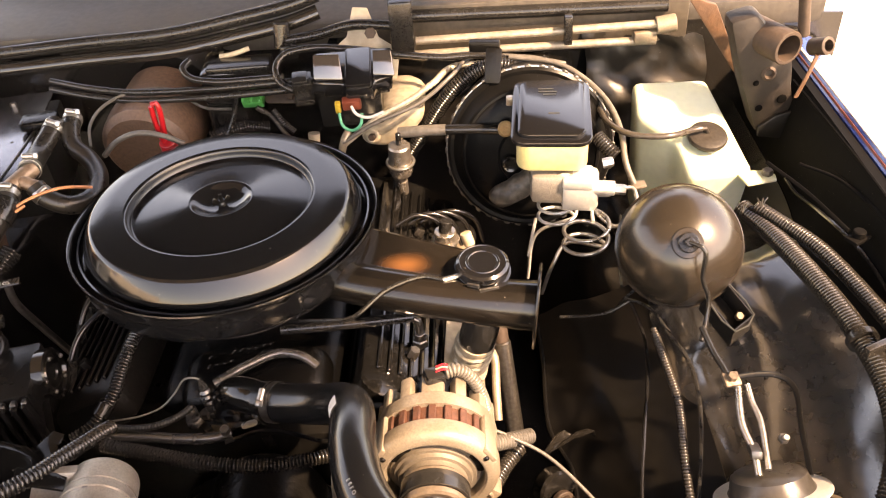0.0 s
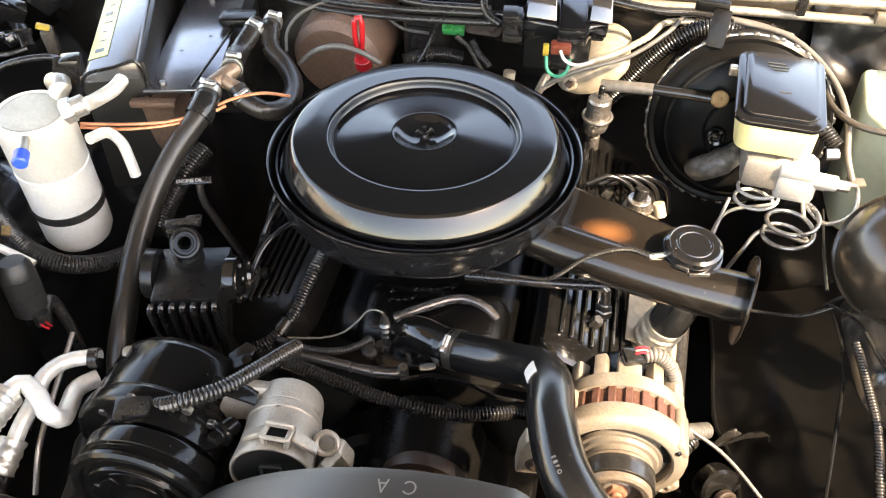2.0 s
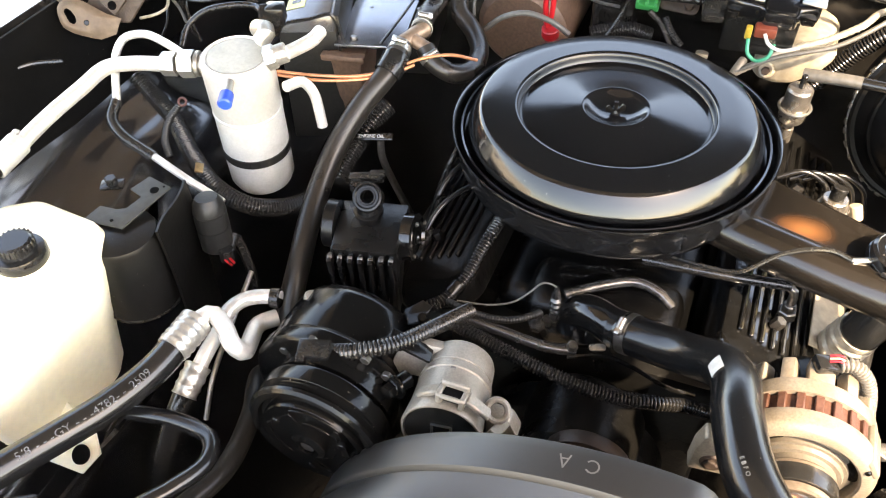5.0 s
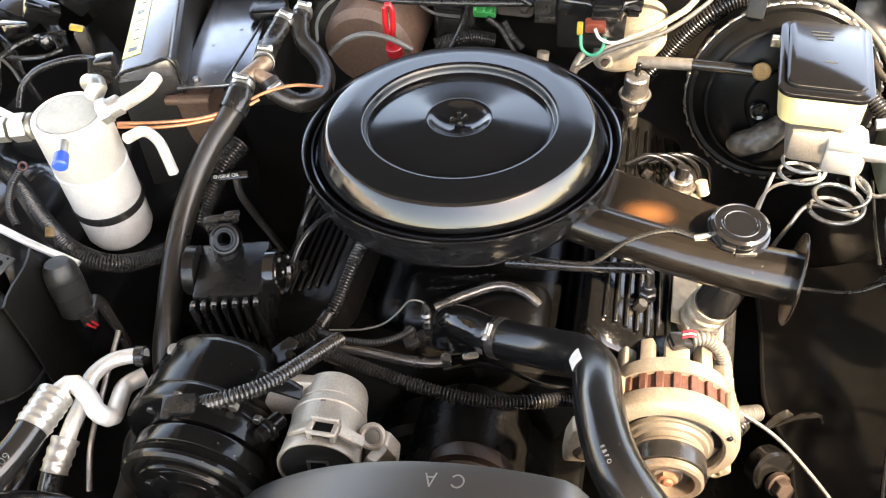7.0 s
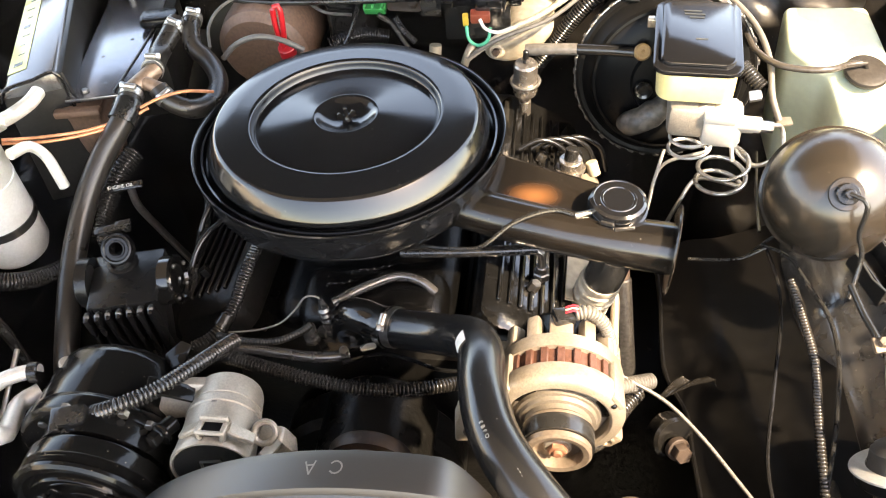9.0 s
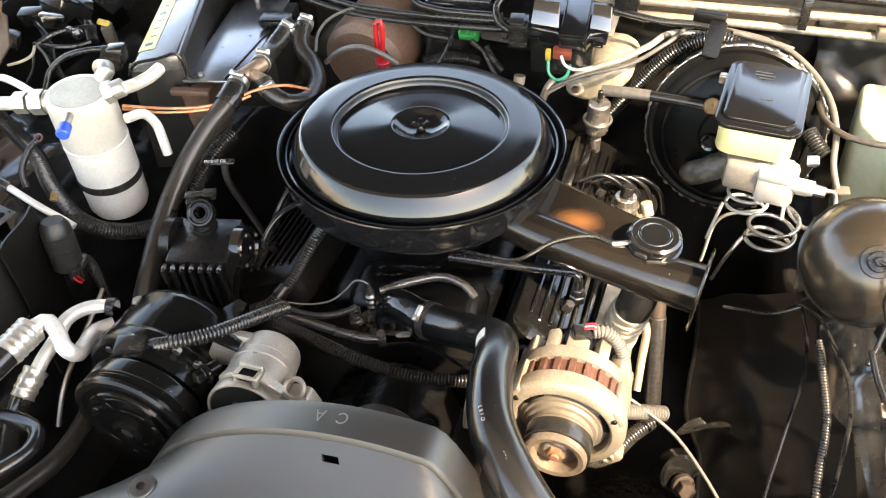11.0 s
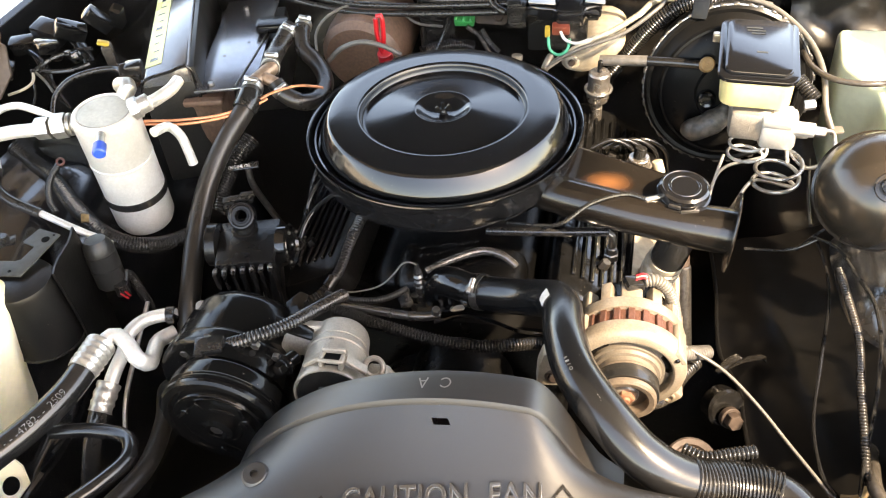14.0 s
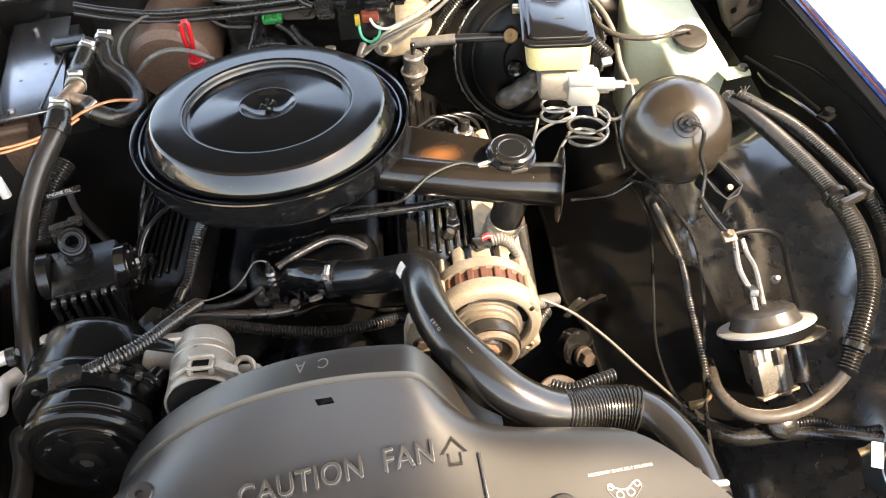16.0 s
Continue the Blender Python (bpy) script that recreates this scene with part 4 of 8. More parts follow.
def tensioner():
    t = thing("belt_tensioner", "dull cast aluminium belt tensioner with black end cap", "belt tensioner", (-0.066, -0.42, 0.83))
    a = Vector((-0.0705, -0.370, 0.884))
    ax = Vector((0.13, -0.97, 0.09)).normalized()
    part("barrel", lathe([(0, 0), (0.030, 0), (0.0350, 0.0025), (0.0365, 0.007), (0.0378, 0.030), (0.0368, 0.0308), (0.0368, 0.0325), (0.0390, 0.034), (0.0405, 0.044), (0.0392, 0.0455), (0.0400, 0.075), (0.0420, 0.094), (0.0430, 0.100), (0.0420, 0.103), (0.040, 0.103), (0.0385, 0.098), (0, 0.096)], a, ax, 56), ALLOY, t)
    cap = a + ax * 0.097
    part("end_cap", lathe([(0, 0.0), (0.036, 0.0005), (0.0385, 0.002), (0.0385, -0.004), (0, -0.004)], cap + ax * 0.003, ax, 40), PLASTIC, t, "black end cap")
    m = Matrix.Translation(cap + ax * 0.0035) @ frame_of(ax)
    part("square_drive", join(*[box(m @ Vector(p), s, [math.degrees(v) for v in m.to_euler()], 0.001, 1) for p, s in (((-0.010, 0, 0), (0.003, 0.022, 0.003)), ((0.010, 0, 0), (0.003, 0.022, 0.003)), ((0, -0.010, 0), (0.022, 0.003, 0.003)), ((0, 0.010, 0), (0.022, 0.003, 0.003)))]), GREYMETAL, t, "raised square socket")
    # cast strut round the square window on top
    top = Vector((-0.050, -0.452, 0.937))
    for p, s, turn in (((-0.012, 0, 0.0), (0.006, 0.022, 0.014), (-12, -8, 0)), ((0.012, 0, 0.0), (0.006, 0.022, 0.014), (-12, 8, 0)), ((0, 0.008, 0.003), (0.030, 0.006, 0.014), (-12, 0, 0)), ((0, -0.008, 0.006), (0.030, 0.005, 0.005), (-12, 0, 0)), ((-0.026, 0.002, -0.006), (0.030, 0.014, 0.006), (-12, -36, 0)), ((0.026, 0.002, -0.008), (0.030, 0.014, 0.006), (-12, 40, 0))):
        part("cast_strut", box(top + Vector(p), s, turn, 0.0015, 1), ALLOY, t)
    part("window_hollow", box(top + Vector((0, 0, 0.001)), (0.019, 0.012, 0.010), (-12, 0, 0), 0.001), HOLE_SHADE, t, "black block for the shaded square window")
    part("arrow_mark", box((-0.066, -0.408, 0.9262), (0.006, 0.012, 0.002), (-6, 0, 10), 0.0006, 1), DARKSTEEL, t)
    part("side_lug", join(ring((-0.010, -0.432, 0.905), (0.3, -0.5, 0.8), 0.011, 0.0035, 24, 8), box((-0.004, -0.445, 0.893), (0.012, 0.034, 0.010), (-30, 20, -20), 0.003)), ALLOY, t)
    part("arm", slab([(-0.012, -0.05), (0.016, -0.048), (0.024, 0.0), (0.014, 0.022), (-0.012, 0.022)], -0.010, 0.010, pose(-0.012, -0.42, 0.865, 90, 0, 0), 0.004), ALLOY, t)
    part("bracket", slab([(-0.05, -0.03), (0.03, -0.03), (0.04, 0.008), (-0.030, 0.016)], -0.008, 0.008, pose(-0.100, -0.385, 0.905, 70, 0, 10), 0.003), ALLOY, t)
    part("bolt", join(cylinder((-0.112, -0.425, 0.902), (-0.122, -0.446, 0.906), 0.010, 16), ring((-0.119, -0.442, 0.905), (-0.4, -0.9, 0.2), 0.011, 0.003), hexagon((-0.121, -0.446, 0.906), (-0.4, -0.9, 0.2), 0.009, 0.010)), COMPRESSOR, t)


tensioner()
# ---- fan shroud ----
from mathutils.bvhtree import BVHTree

SHX, SHZ, SHR = 0.145, 0.660, 0.349


def arch(x, drop=0.0):
    dx = max(-0.345, min(0.345, x - SHX))
    return SHZ + math.sqrt(SHR * SHR - dx * dx) - drop


def dip(x):
    """How far the shroud falls away under the hose."""
    s = min(1.0, max(0.0, (x - 0.188) / 0.080))
    return 0.095 * s * s * (3 - 2 * s) + 0.5 * min(0.05, max(0.0, x - 0.25))


def shroud_rows():
    rows = []
    for y, drop in ((-0.503, 0.014), (-0.503, 0.0035), (-0.505, 0.0025), (-0.512, 0.0022), (-0.538, 0.0008), (-0.5405, 0.0012), (-0.5425, 0.0040), (-0.5435, 0.008)):
        rows.append([(x, y, arch(x, drop) - dip(x)) for x in (-0.195 + 0.485 * (i / 48) for i in range(49))])
    return rows


def shroud_face():
    rows = []
    for v in [0.0, 0.045, 0.063, 0.095] + [0.095 + 0.905 * k / 14 for k in range(1, 15)]:
        row = []
        for i in range(61):
            u = i / 60
            x0 = -0.19 + 0.475 * u
            x1 = -0.30 + 0.818 * u
            z0, y0 = arch(x0, 0.008), -0.5435
            y1 = -0.70 - 0.05 * max(0.0, 1 - 3 * u)
            z1 = 0.922
            e = v
            x = x0 + (x1 - x0) * (e ** 1.2 if u < 0.5 else e ** (1.2 - 1.5 * (u - 0.5)))
            y = y0 + (y1 - y0) * e
            fall = 1 - (1 - e) ** 1.7
            z = z0 + (z1 - z0) * fall - dip(x) * math.exp(-6.5 * v)
            row.append((x, y, z))
        rows.append(row)
    rows.append([(x * 1.0, -0.86, 0.915) for x, _, _ in rows[-1]])
    rows.append([(x * 1.0, -0.87, 0.85) for x, _, _ in rows[-2]])
    return rows


def on_face(bm, tree, lift):
    """Lays a flat shape, drawn in plan, on the shroud's face."""
    for v in bm.verts:
        hit = tree.ray_cast(Vector((v.co.x, v.co.y, 1.3)), Vector((0, 0, -1)))
        if hit[0] is not None:
            v.co.z = hit[0].z + lift + v.co.z


def shroud():
    t = thing("fan_shroud", "worn black plastic fan shroud with raised caution lettering", "fan shroud", (0.1, -0.7, 0.85))
    part("rim", sheet(shroud_rows(), 0.003), SHROUD, t)
    rows = shroud_face()
    skin = sheet(rows, 0)
    tree = BVHTree.FromBMesh(skin)
    skin.free()
    face = sheet(rows, 0)
    hole = sorted(face.faces, key=lambda f: 6 * abs(f.calc_center_median().y + 0.5559) + abs(f.calc_center_median().x - 0.1000))[:2]
    bmesh.ops.delete(face, geom=hole, context="FACES")
    bmesh.ops.solidify(face, geom=face.faces[:], thickness=0.003)
    part("face", face, SHROUD, t)

    def letters(text, size, x, y, turn=0.0, mat=LETTER, name="raised_letters", lift=0.0014, depth=0.0044, space=1.0):
        bm = lettering(text, size, pose(x, y, 0, 0, 0, turn), depth, space, 0.0005 if depth > 0.001 else 0.0)
        on_face(bm, tree, lift)
        return part(name, bm, mat, t, smooth=False)

    letters("CAUTION  FAN", 0.0268, 0.110, -0.617, 6, space=1.08, depth=0.0056)
    for x, y, turn in ((0.228, -0.605, 6), (*(-0.011, -0.637, 0.945)[:2], 6)):
        out = [(-0.0142, -0.0024), (0, 0.0135), (0.0142, -0.0024), (0.007, -0.0024), (0.007, -0.0140), (-0.007, -0.0140), (-0.007, -0.0024)]
        inner = [(0.72 * a, 0.72 * b - 0.0005) for a, b in out]
        bm = bmesh.new()
        ob_ = [bm.verts.new((a, b, 0.001)) for a, b in out]
        ib_ = [bm.verts.new((a, b, 0.001)) for a, b in inner]
        for k in range(7):
            bm.faces.new((ob_[k], ob_[(k + 1) % 7], ib_[(k + 1) % 7], ib_[k]))
        bmesh.ops.solidify(bm, geom=bm.faces[:], thickness=0.0015)
        bmesh.ops.transform(bm, matrix=pose(x, y, 0, 0, 0, turn), verts=bm.verts)
        on_face(bm, tree, 0.0005)
        part("raised_arrow", bm, LETTER, t, smooth=False)
    # cast letters, drawn in thin raised strokes
    strokes = ([(0.0735, -0.5170), (0.0785, -0.5290), (0.0825, -0.5165)], [(0.0750, -0.5205), (0.0812, -0.5201)],
               [(0.1015 + 0.0056 * math.cos(radians(a)), -0.5225 + 0.0058 * math.sin(radians(a))) for a in range(-140, 141, 28)])
    for line in strokes:
        bm = bmesh.new()
        for a, b in zip(line, line[1:]):
            d = (Vector(b) - Vector(a)).normalized() * 0.0004
            n = Vector((-d.y, d.x)) * 1.9
            quad = [bm.verts.new((p.x, p.y, arch(p.x, 0.0012) + 0.0026)) for p in (Vector(a) - d + n, Vector(b) + d + n, Vector(b) + d - n, Vector(a) - d - n)]
            bm.faces.new(quad)
        bmesh.ops.solidify(bm, geom=bm.faces[:], thickness=0.002)
        part("cast_letter", bm, STROKE, t, "pale raised cast letter", smooth=False)
    for x, y in ((-0.095, -0.602), (-0.208, -0.735), (0.33, -0.665)):
        hit = tree.ray_cast(Vector((x, y, 1.3)), Vector((0, 0, -1)))[0]
        if hit is None:
            continue
        b = part("screw_boss", lathe([(0.016, -0.012), (0.0145, 0.004), (0.012, 0.0065), (0.0045, 0.0068), (0.004, 0.002), (0, 0.002)], hit, (0, -0.15, 1), 28), SHROUD, t)
    # the rib beside the arrow
    bm = box((0.256, -0.635, 0), (0.003, 0.055, 0.006), (0, 0, 6), 0.001, 1)
    on_face(bm, tree, 0.001)
    part("stiffening_rib", bm, SHROUD, t)
    # printed decal
    letters("ACCESSORY DRIVE BELT ROUTING", 0.0043, 0.392, -0.633, 6, WHITE, "printed_line", 0.0006, 0.0002)
    loops = [((0.379, -0.649), 0.0024), ((0.387, -0.657), 0.003), ((0.398, -0.655), 0.0032), ((0.406, -0.647), 0.0024), ((0.392, -0.668), 0.0036)]
    for (x, y), r in loops:
        bm = lathe([(r, 0), (r + 0.0009, 0), (r + 0.0009, 0.0003), (r, 0.0003)], (x, y, 0), (0, 0, 1), 24, True)
        on_face(bm, tree, 0.0006)
        part("printed_pulley", bm, WHITE, t)
    path = [(0.376, -0.647), (0.393, -0.652), (0.406, -0.644), (0.410, -0.649), (0.402, -0.660), (0.393, -0.673), (0.383, -0.661), (0.376, -0.652), (0.376, -0.647)]
    bm = tube([(x, y, 0) for x, y in path], 0.0006, 6, 0.003, flat=0.3)
    on_face(bm, tree, 0.0006)
    part("printed_belt", bm, WHITE, t)


shroud()
# ---- air conditioning and cooling, on the passenger side ----
def accumulator():
    t = thing("ac_accumulator", "bare aluminium air conditioning accumulator with black band", "accumulator", (-0.495, -0.122, 0.80))
    b = Vector((-0.4995, -0.100, 0.815))
    top = Vector((-0.486, -0.118, 1.046))
    ax = top - b
    h = ax.length
    can = [(0, 0), (0.032, 0.001), (0.043, 0.007), (0.0475, 0.018), (0.0480, 0.060), (0.0480, 0.136), (0.0474, 0.1385), (0.0486, 0.1395), (0.0490, 0.142), (0.0486, 0.1445), (0.0474, 0.1455), (0.0482, 0.148), (0.0484, h - 0.018), (0.0483, h - 0.014), (0.0465, h - 0.006), (0.042, h - 0.003), (0.0405, h - 0.005), (0.039, h - 0.006), (0, h - 0.006)]
    part("canister", lathe(can, b, ax, 64), CANISTER, t)
    part("top_plate", lathe([(0.0385, -0.001), (0.0385, 0.0012), (0.030, 0.0020), (0.012, 0.0014), (0, 0.0012)], b + ax.normalized() * (h - 0.006), ax, 48), CAN_TOP, t, "dull grey top of the canister")
    part("band", lathe([(0.0482, 0.066), (0.0498, 0.066), (0.0498, 0.079), (0.0482, 0.079)], b, ax, 64, True), PLASTIC, t, "black strap round the canister")
    c = Vector((-0.447, -0.212, 1.030))
    root = Vector((-0.466, -0.166, 1.035))
    part("service_port", cylinder(root, root.lerp(c, 0.62), 0.0062, 16), FITTING, t)
    part("blue_cap", cylinder(root.lerp(c, 0.48), c - (c - root) * 0.08, 0.0092, 20, 0.002), BLUE, t, "bright blue plastic service cap")
    # rear outlet: hexagon fitting and pipe stub
    o = (-0.425, -0.097, 1.044)
    part("outlet_nut", join(hexagon(Vector(o) + Vector((-0.02, -0.012, -0.004)), (0.9, 0.5, 0.25), 0.0165, 0.014), cylinder(Vector(o) + Vector((-0.009, -0.006, -0.001)), Vector(o) + Vector((0.004, 0.002, 0.003)), 0.0135, 20)), FITTING, t)
    part("outlet_pipe", tube([o, (-0.43, -0.061, 1.03), (-0.415, -0.041, 1.035), (-0.415, -0.016, 1.035)], 0.0095, 16), CANISTER, t)
    part("side_pipe", tube([(-0.424, -0.107, 1), (-0.417, -0.076, 0.99), (-0.407, -0.069, 0.97), (-0.4, -0.073, 0.945), (-0.397, -0.075, 0.92)], 0.0075, 14), CANISTER, t)
    part("top_port", tube([(-0.469, -0.083, 1.045), (-0.461, -0.074, 1.058), (-0.486, -0.059, 1.05)], 0.012, 16), FITTING, t)
    part("port_plug", box((-0.478, -0.039, 1.055), (0.03, 0.03, 0.03), (20, 10, 30), 0.005), PLASTIC, t)
    # inlet: two beads, hexagon nut, thick pipe to the front
    part("inlet_nut", join(cylinder((-0.528, -0.097, 1.005), (-0.556, -0.102, 1.005), 0.0125, 24), cylinder((-0.550, -0.101, 1.005), (-0.556, -0.102, 1.005), 0.0178, 24), cylinder((-0.560, -0.103, 1.005), (-0.566, -0.105, 1.005), 0.0178, 24), cylinder((-0.556, -0.102, 1.005), (-0.586, -0.113, 1.005), 0.0140, 24), hexagon((-0.568, -0.106, 1.005), (-1, -0.35, 0), 0.0195, 0.022), hexagon((-0.592, -0.115, 1.005), (-1, -0.3, 0), 0.0170, 0.022)), FITTING, t, "grey hexagon pipe unions")
    line = [(-0.61, -0.12, 1.004), (-0.655, -0.132, 1.003), (-0.687, -0.149, 1), (-0.693, -0.2, 0.995), (-0.697, -0.261, 0.99), (-0.694, -0.329, 0.985)]
    part("suction_pipe", tube(line, 0.0105, 18), CANISTER, t, "thick bare aluminium suction pipe")
    part("pipe_fitting", join(cylinder((-0.698, -0.317, 0.986), (-0.696, -0.367, 0.982), 0.0165, 22), ring((-0.698, -0.317, 0.986), (0.6, 0.4, 0.05), 0.015, 0.003)), CANISTER, t)
    part("suction_hose", tube([(-0.697, -0.364, 0.982), (-0.708, -0.414, 0.975), (-0.743, -0.475, 0.955), (-0.755, -0.561, 0.92)], 0.0145, 16), RUBBER, t)
    line = [(-0.583, -0.105, 1.015), (-0.625, -0.092, 1.02), (-0.668, -0.083, 1.02), (-0.693, -0.095, 1.015), (-0.697, -0.116, 1), (-0.691, -0.137, 0.975), (-0.676, -0.165, 0.95)]
    part("capillary_tube", tube(line, 0.0058, 12), CANISTER, t)
    line = [(-0.678, -0.161, 0.954), (-0.673, -0.185, 0.94), (-0.646, -0.201, 0.928), (-0.615, -0.205, 0.916), (-0.594, -0.208, 0.91)]
    part("tube_sleeve", tube(line, 0.0082, 12), RUBBER, t)
    part("liquid_line", tube([(-0.597, -0.207, 0.911), (-0.533, -0.219, 0.893), (-0.501, -0.218, 0.876), (-0.484, -0.219, 0.868)], 0.0055, 12), CANISTER, t)


accumulator()


def compressor_lines():
    t = thing("ac_hose_assembly", "black hose with crimped aluminium fittings and white print", "hose", (-0.4, -0.5, 0.85))
    line = [(-0.316, -0.351, 0.872), (-0.334, -0.355, 0.873), (-0.354, -0.369, 0.875), (-0.36, -0.397, 0.88), (-0.359, -0.42, 0.872), (-0.361, -0.452, 0.862), (-0.361, -0.475, 0.852)]
    part("upper_pipe", tube(line, 0.0092, 16), CANISTER, t)
    part("upper_pipe_collar", cylinder((-0.316, -0.351, 0.872), (-0.328, -0.354, 0.872), 0.0125, 18), PLASTIC, t)
    line = [(-0.315, -0.367, 0.855), (-0.329, -0.387, 0.858), (-0.319, -0.418, 0.868), (-0.311, -0.442, 0.878), (-0.321, -0.445, 0.89), (-0.339, -0.431, 0.9), (-0.36, -0.423, 0.905), (-0.368, -0.442, 0.905), (-0.368, -0.457, 0.905)]
    part("lower_pipe", tube(line, 0.0105, 16), CANISTER, t)
    hose = [(-0.37, -0.465, 0.905), (-0.377, -0.513, 0.9), (-0.396, -0.566, 0.897), (-0.42, -0.611, 0.895), (-0.447, -0.652, 0.89), (-0.483, -0.704, 0.88), (-0.52, -0.755, 0.865)]
    part("hose", tube(hose, 0.0172, 22, 0.006), HOSE, t, "black rubber hose with white printed figures")
    crimp = tube([(-0.369, -0.44, 0.905), (-0.37, -0.465, 0.905), (-0.372, -0.484, 0.904)], 0.0185, 22, 0.002, wave=lambda s, n: 1.0 + 0.07 * (1 if (s / 0.009) % 1 < 0.45 else 0))
    part("crimp", crimp, FITTING, t)
    crimp = tube([(-0.364, -0.464, 0.855), (-0.364, -0.483, 0.848), (-0.365, -0.498, 0.84)], 0.0142, 20, 0.002, wave=lambda s, n: 1.0 + 0.09 * (1 if (s / 0.012) % 1 < 0.4 else 0))
    part("lower_crimp", crimp, FITTING, t)
    part("second_hose", tube([(-0.367, -0.493, 0.842), (-0.372, -0.513, 0.82), (-0.381, -0.535, 0.78), (-0.394, -0.555, 0.72)], 0.012, 16), RUBBER, t)
    part("pencil_tube", tube([(-0.427, -0.265, 0.795), (-0.419, -0.345, 0.765), (-0.411, -0.408, 0.74), (-0.406, -0.449, 0.70)], 0.0036, 10), FITTING, t)
    # printed figures wrapped on the hose
    line, _ = glide(hose, 0.002)
    def printed(text, share, size):
        i = int(share * (len(line) - 1))
        p, ahead = line[i], (line[i - 3] - line[i + 3]).normalized()
        eye_side = Vector((0.45, -0.30, 0.85))
        up = (eye_side - ahead * eye_side.dot(ahead)).normalized()
        y = up.cross(ahead)
        m = Matrix((ahead, y, up)).transposed().to_4x4()
        bm = lettering(text, size, Matrix.Identity(4), 0.0002)
        for v in bm.verts:
            a = v.co.y / 0.0174
            v.co = Vector((v.co.x, 0.0174 * math.sin(a), 0.01745 * math.cos(a)))
        bmesh.ops.transform(bm, matrix=Matrix.Translation(p) @ m, verts=bm.verts)
        part("print", bm, FADED, t, smooth=False)
    groups = (("2509", (-0.37, -0.534, 0.91)), ("- -", (-0.38, -0.556, 0.91)), ("4782", (-0.391, -0.572, 0.91)), ("- - -", (-0.399, -0.594, 0.91)), ("GY", (-0.415, -0.609, 0.905)), ("- - -", (-0.426, -0.627, 0.905)), ("5/8", (-0.437, -0.645, 0.905)))
    for text, place in groups:
        share = min(range(len(line)), key=lambda k: (line[k] - Vector(place)).length) / (len(line) - 1)
        printed(text, share, 0.0125)


compressor_lines()


def coolant_reservoir():
    t = thing("coolant_reservoir", "milky white plastic coolant reservoir with black cap", "coolant reservoir", (-0.56, -0.50, 0.74))
    outline = [(-0.078, -0.135), (0.078, -0.150), (0.088, 0.060), (0.055, 0.118), (-0.050, 0.128), (-0.09, 0.10)]
    bm = bmesh.new()
    levels = [(0.0, 0.68), (0.05, 0.74), (0.10, 0.83), (0.14, 0.92), (0.175, 0.985), (0.195, 0.99), (0.208, 0.955), (0.214, 0.90)]
    rings = [[bm.verts.new((-0.588 + x * k, -0.492 + y * k, 0.742 + z)) for x, y in outline] for z, k in levels]
    for a, b in zip(rings, rings[1:]):
        for i in range(6):
            bm.faces.new((a[i], a[(i + 1) % 6], b[(i + 1) % 6], b[i]))
    bm.faces.new(rings[0][::-1])
    bm.faces.new(rings[-1])
    bmesh.ops.recalc_face_normals(bm, faces=bm.faces)
    bmesh.ops.bevel(bm, geom=[e for e in bm.edges if abs(e.verts[0].co.z - e.verts[1].co.z) > 0.001 or min(v.co.z for v in e.verts) > 0.95], offset=0.010, segments=3, affect="EDGES", profile=0.5)
    part("tank", bm, TANK, t)
    c = Vector((-0.564, -0.469, 0.952))
    part("neck", cylinder(c - Vector((0, 0, 0.004)), c + Vector((0, 0, 0.014)), 0.027, 32), TANK, t)
    cap = part("cap", lathe([(0, 0.032), (0.017, 0.032), (0.0195, 0.030), (0.0205, 0.017), (0.028, 0.016), (0.0295, 0.012), (0.0295, 0.002), (0.028, 0.0)], c + Vector((0, 0, 0.012)), (0, 0, 1), 40), PLASTIC, t, "black ribbed filler cap")
    for i in range(22):
        a = 2 * math.pi * i / 22
        part("cap_rib", box((c.x + 0.0202 * math.cos(a), c.y + 0.0202 * math.sin(a), c.z + 0.037), (0.0018, 0.0026, 0.012), (0, 0, math.degrees(a)), 0.0006, 1), PLASTIC, cap)
    part("cap_tab", box((c.x - 0.018, c.y - 0.034, c.z + 0.014), (0.012, 0.012, 0.008), (0, 0, 20), 0.002), PLASTIC, t)
    part("foot", join(slab([(-0.075, -0.02), (0.03, -0.028), (0.044, 0.0), (0.03, 0.022), (-0.03, 0.055)], 0, 0.004, pose(-0.51, -0.566, 0.757, 35, 8, 8), 0.001)), TANK, t)
    part("foot_hole", lathe([(0, 0.0048), (0.012, 0.0048), (0.012, 0.003), (0, 0.003)], (-0.48, -0.573, 0.762), (0.0, -0.57, 0.82), 24), HOLE_SHADE, t)


coolant_reservoir()


PANEL = material("scuffed matt black sheet", (0.0040, 0.0038, 0.0035), 0.34, grain=90, bump=0.15, dirt=(0.009, 0.0078, 0.0066), dirt_scale=10, spec=0.3, specks=0.02)


def vapour_canister():
    t = thing("vapour_canister", "black plastic vapour canister below the grey bracket", "canister", (-0.520, -0.370, 0.815))
    c = Vector((-0.520, -0.370, 0.815))
    part("body", lathe([(0, 0.0), (0.040, 0.0), (0.046, 0.002), (0.0485, 0.005), (0.0485, 0.010), (0.0465, 0.013), (0.0465, 0.112), (0.044, 0.119), (0.030, 0.122), (0, 0.123)], c, (0, 0, 1), 48), PANEL, t)
    part("top_stub", cylinder(c + Vector((-0.03, -0.015, 0.118)), c + Vector((-0.032, -0.017, 0.136)), 0.006, 14), PLASTIC, t)
    part("bottom_lip", ring(c + Vector((0, 0, 0.006)), (0, 0, 1), 0.0485, 0.0022, 48, 8), PLASTIC, t)


vapour_canister()


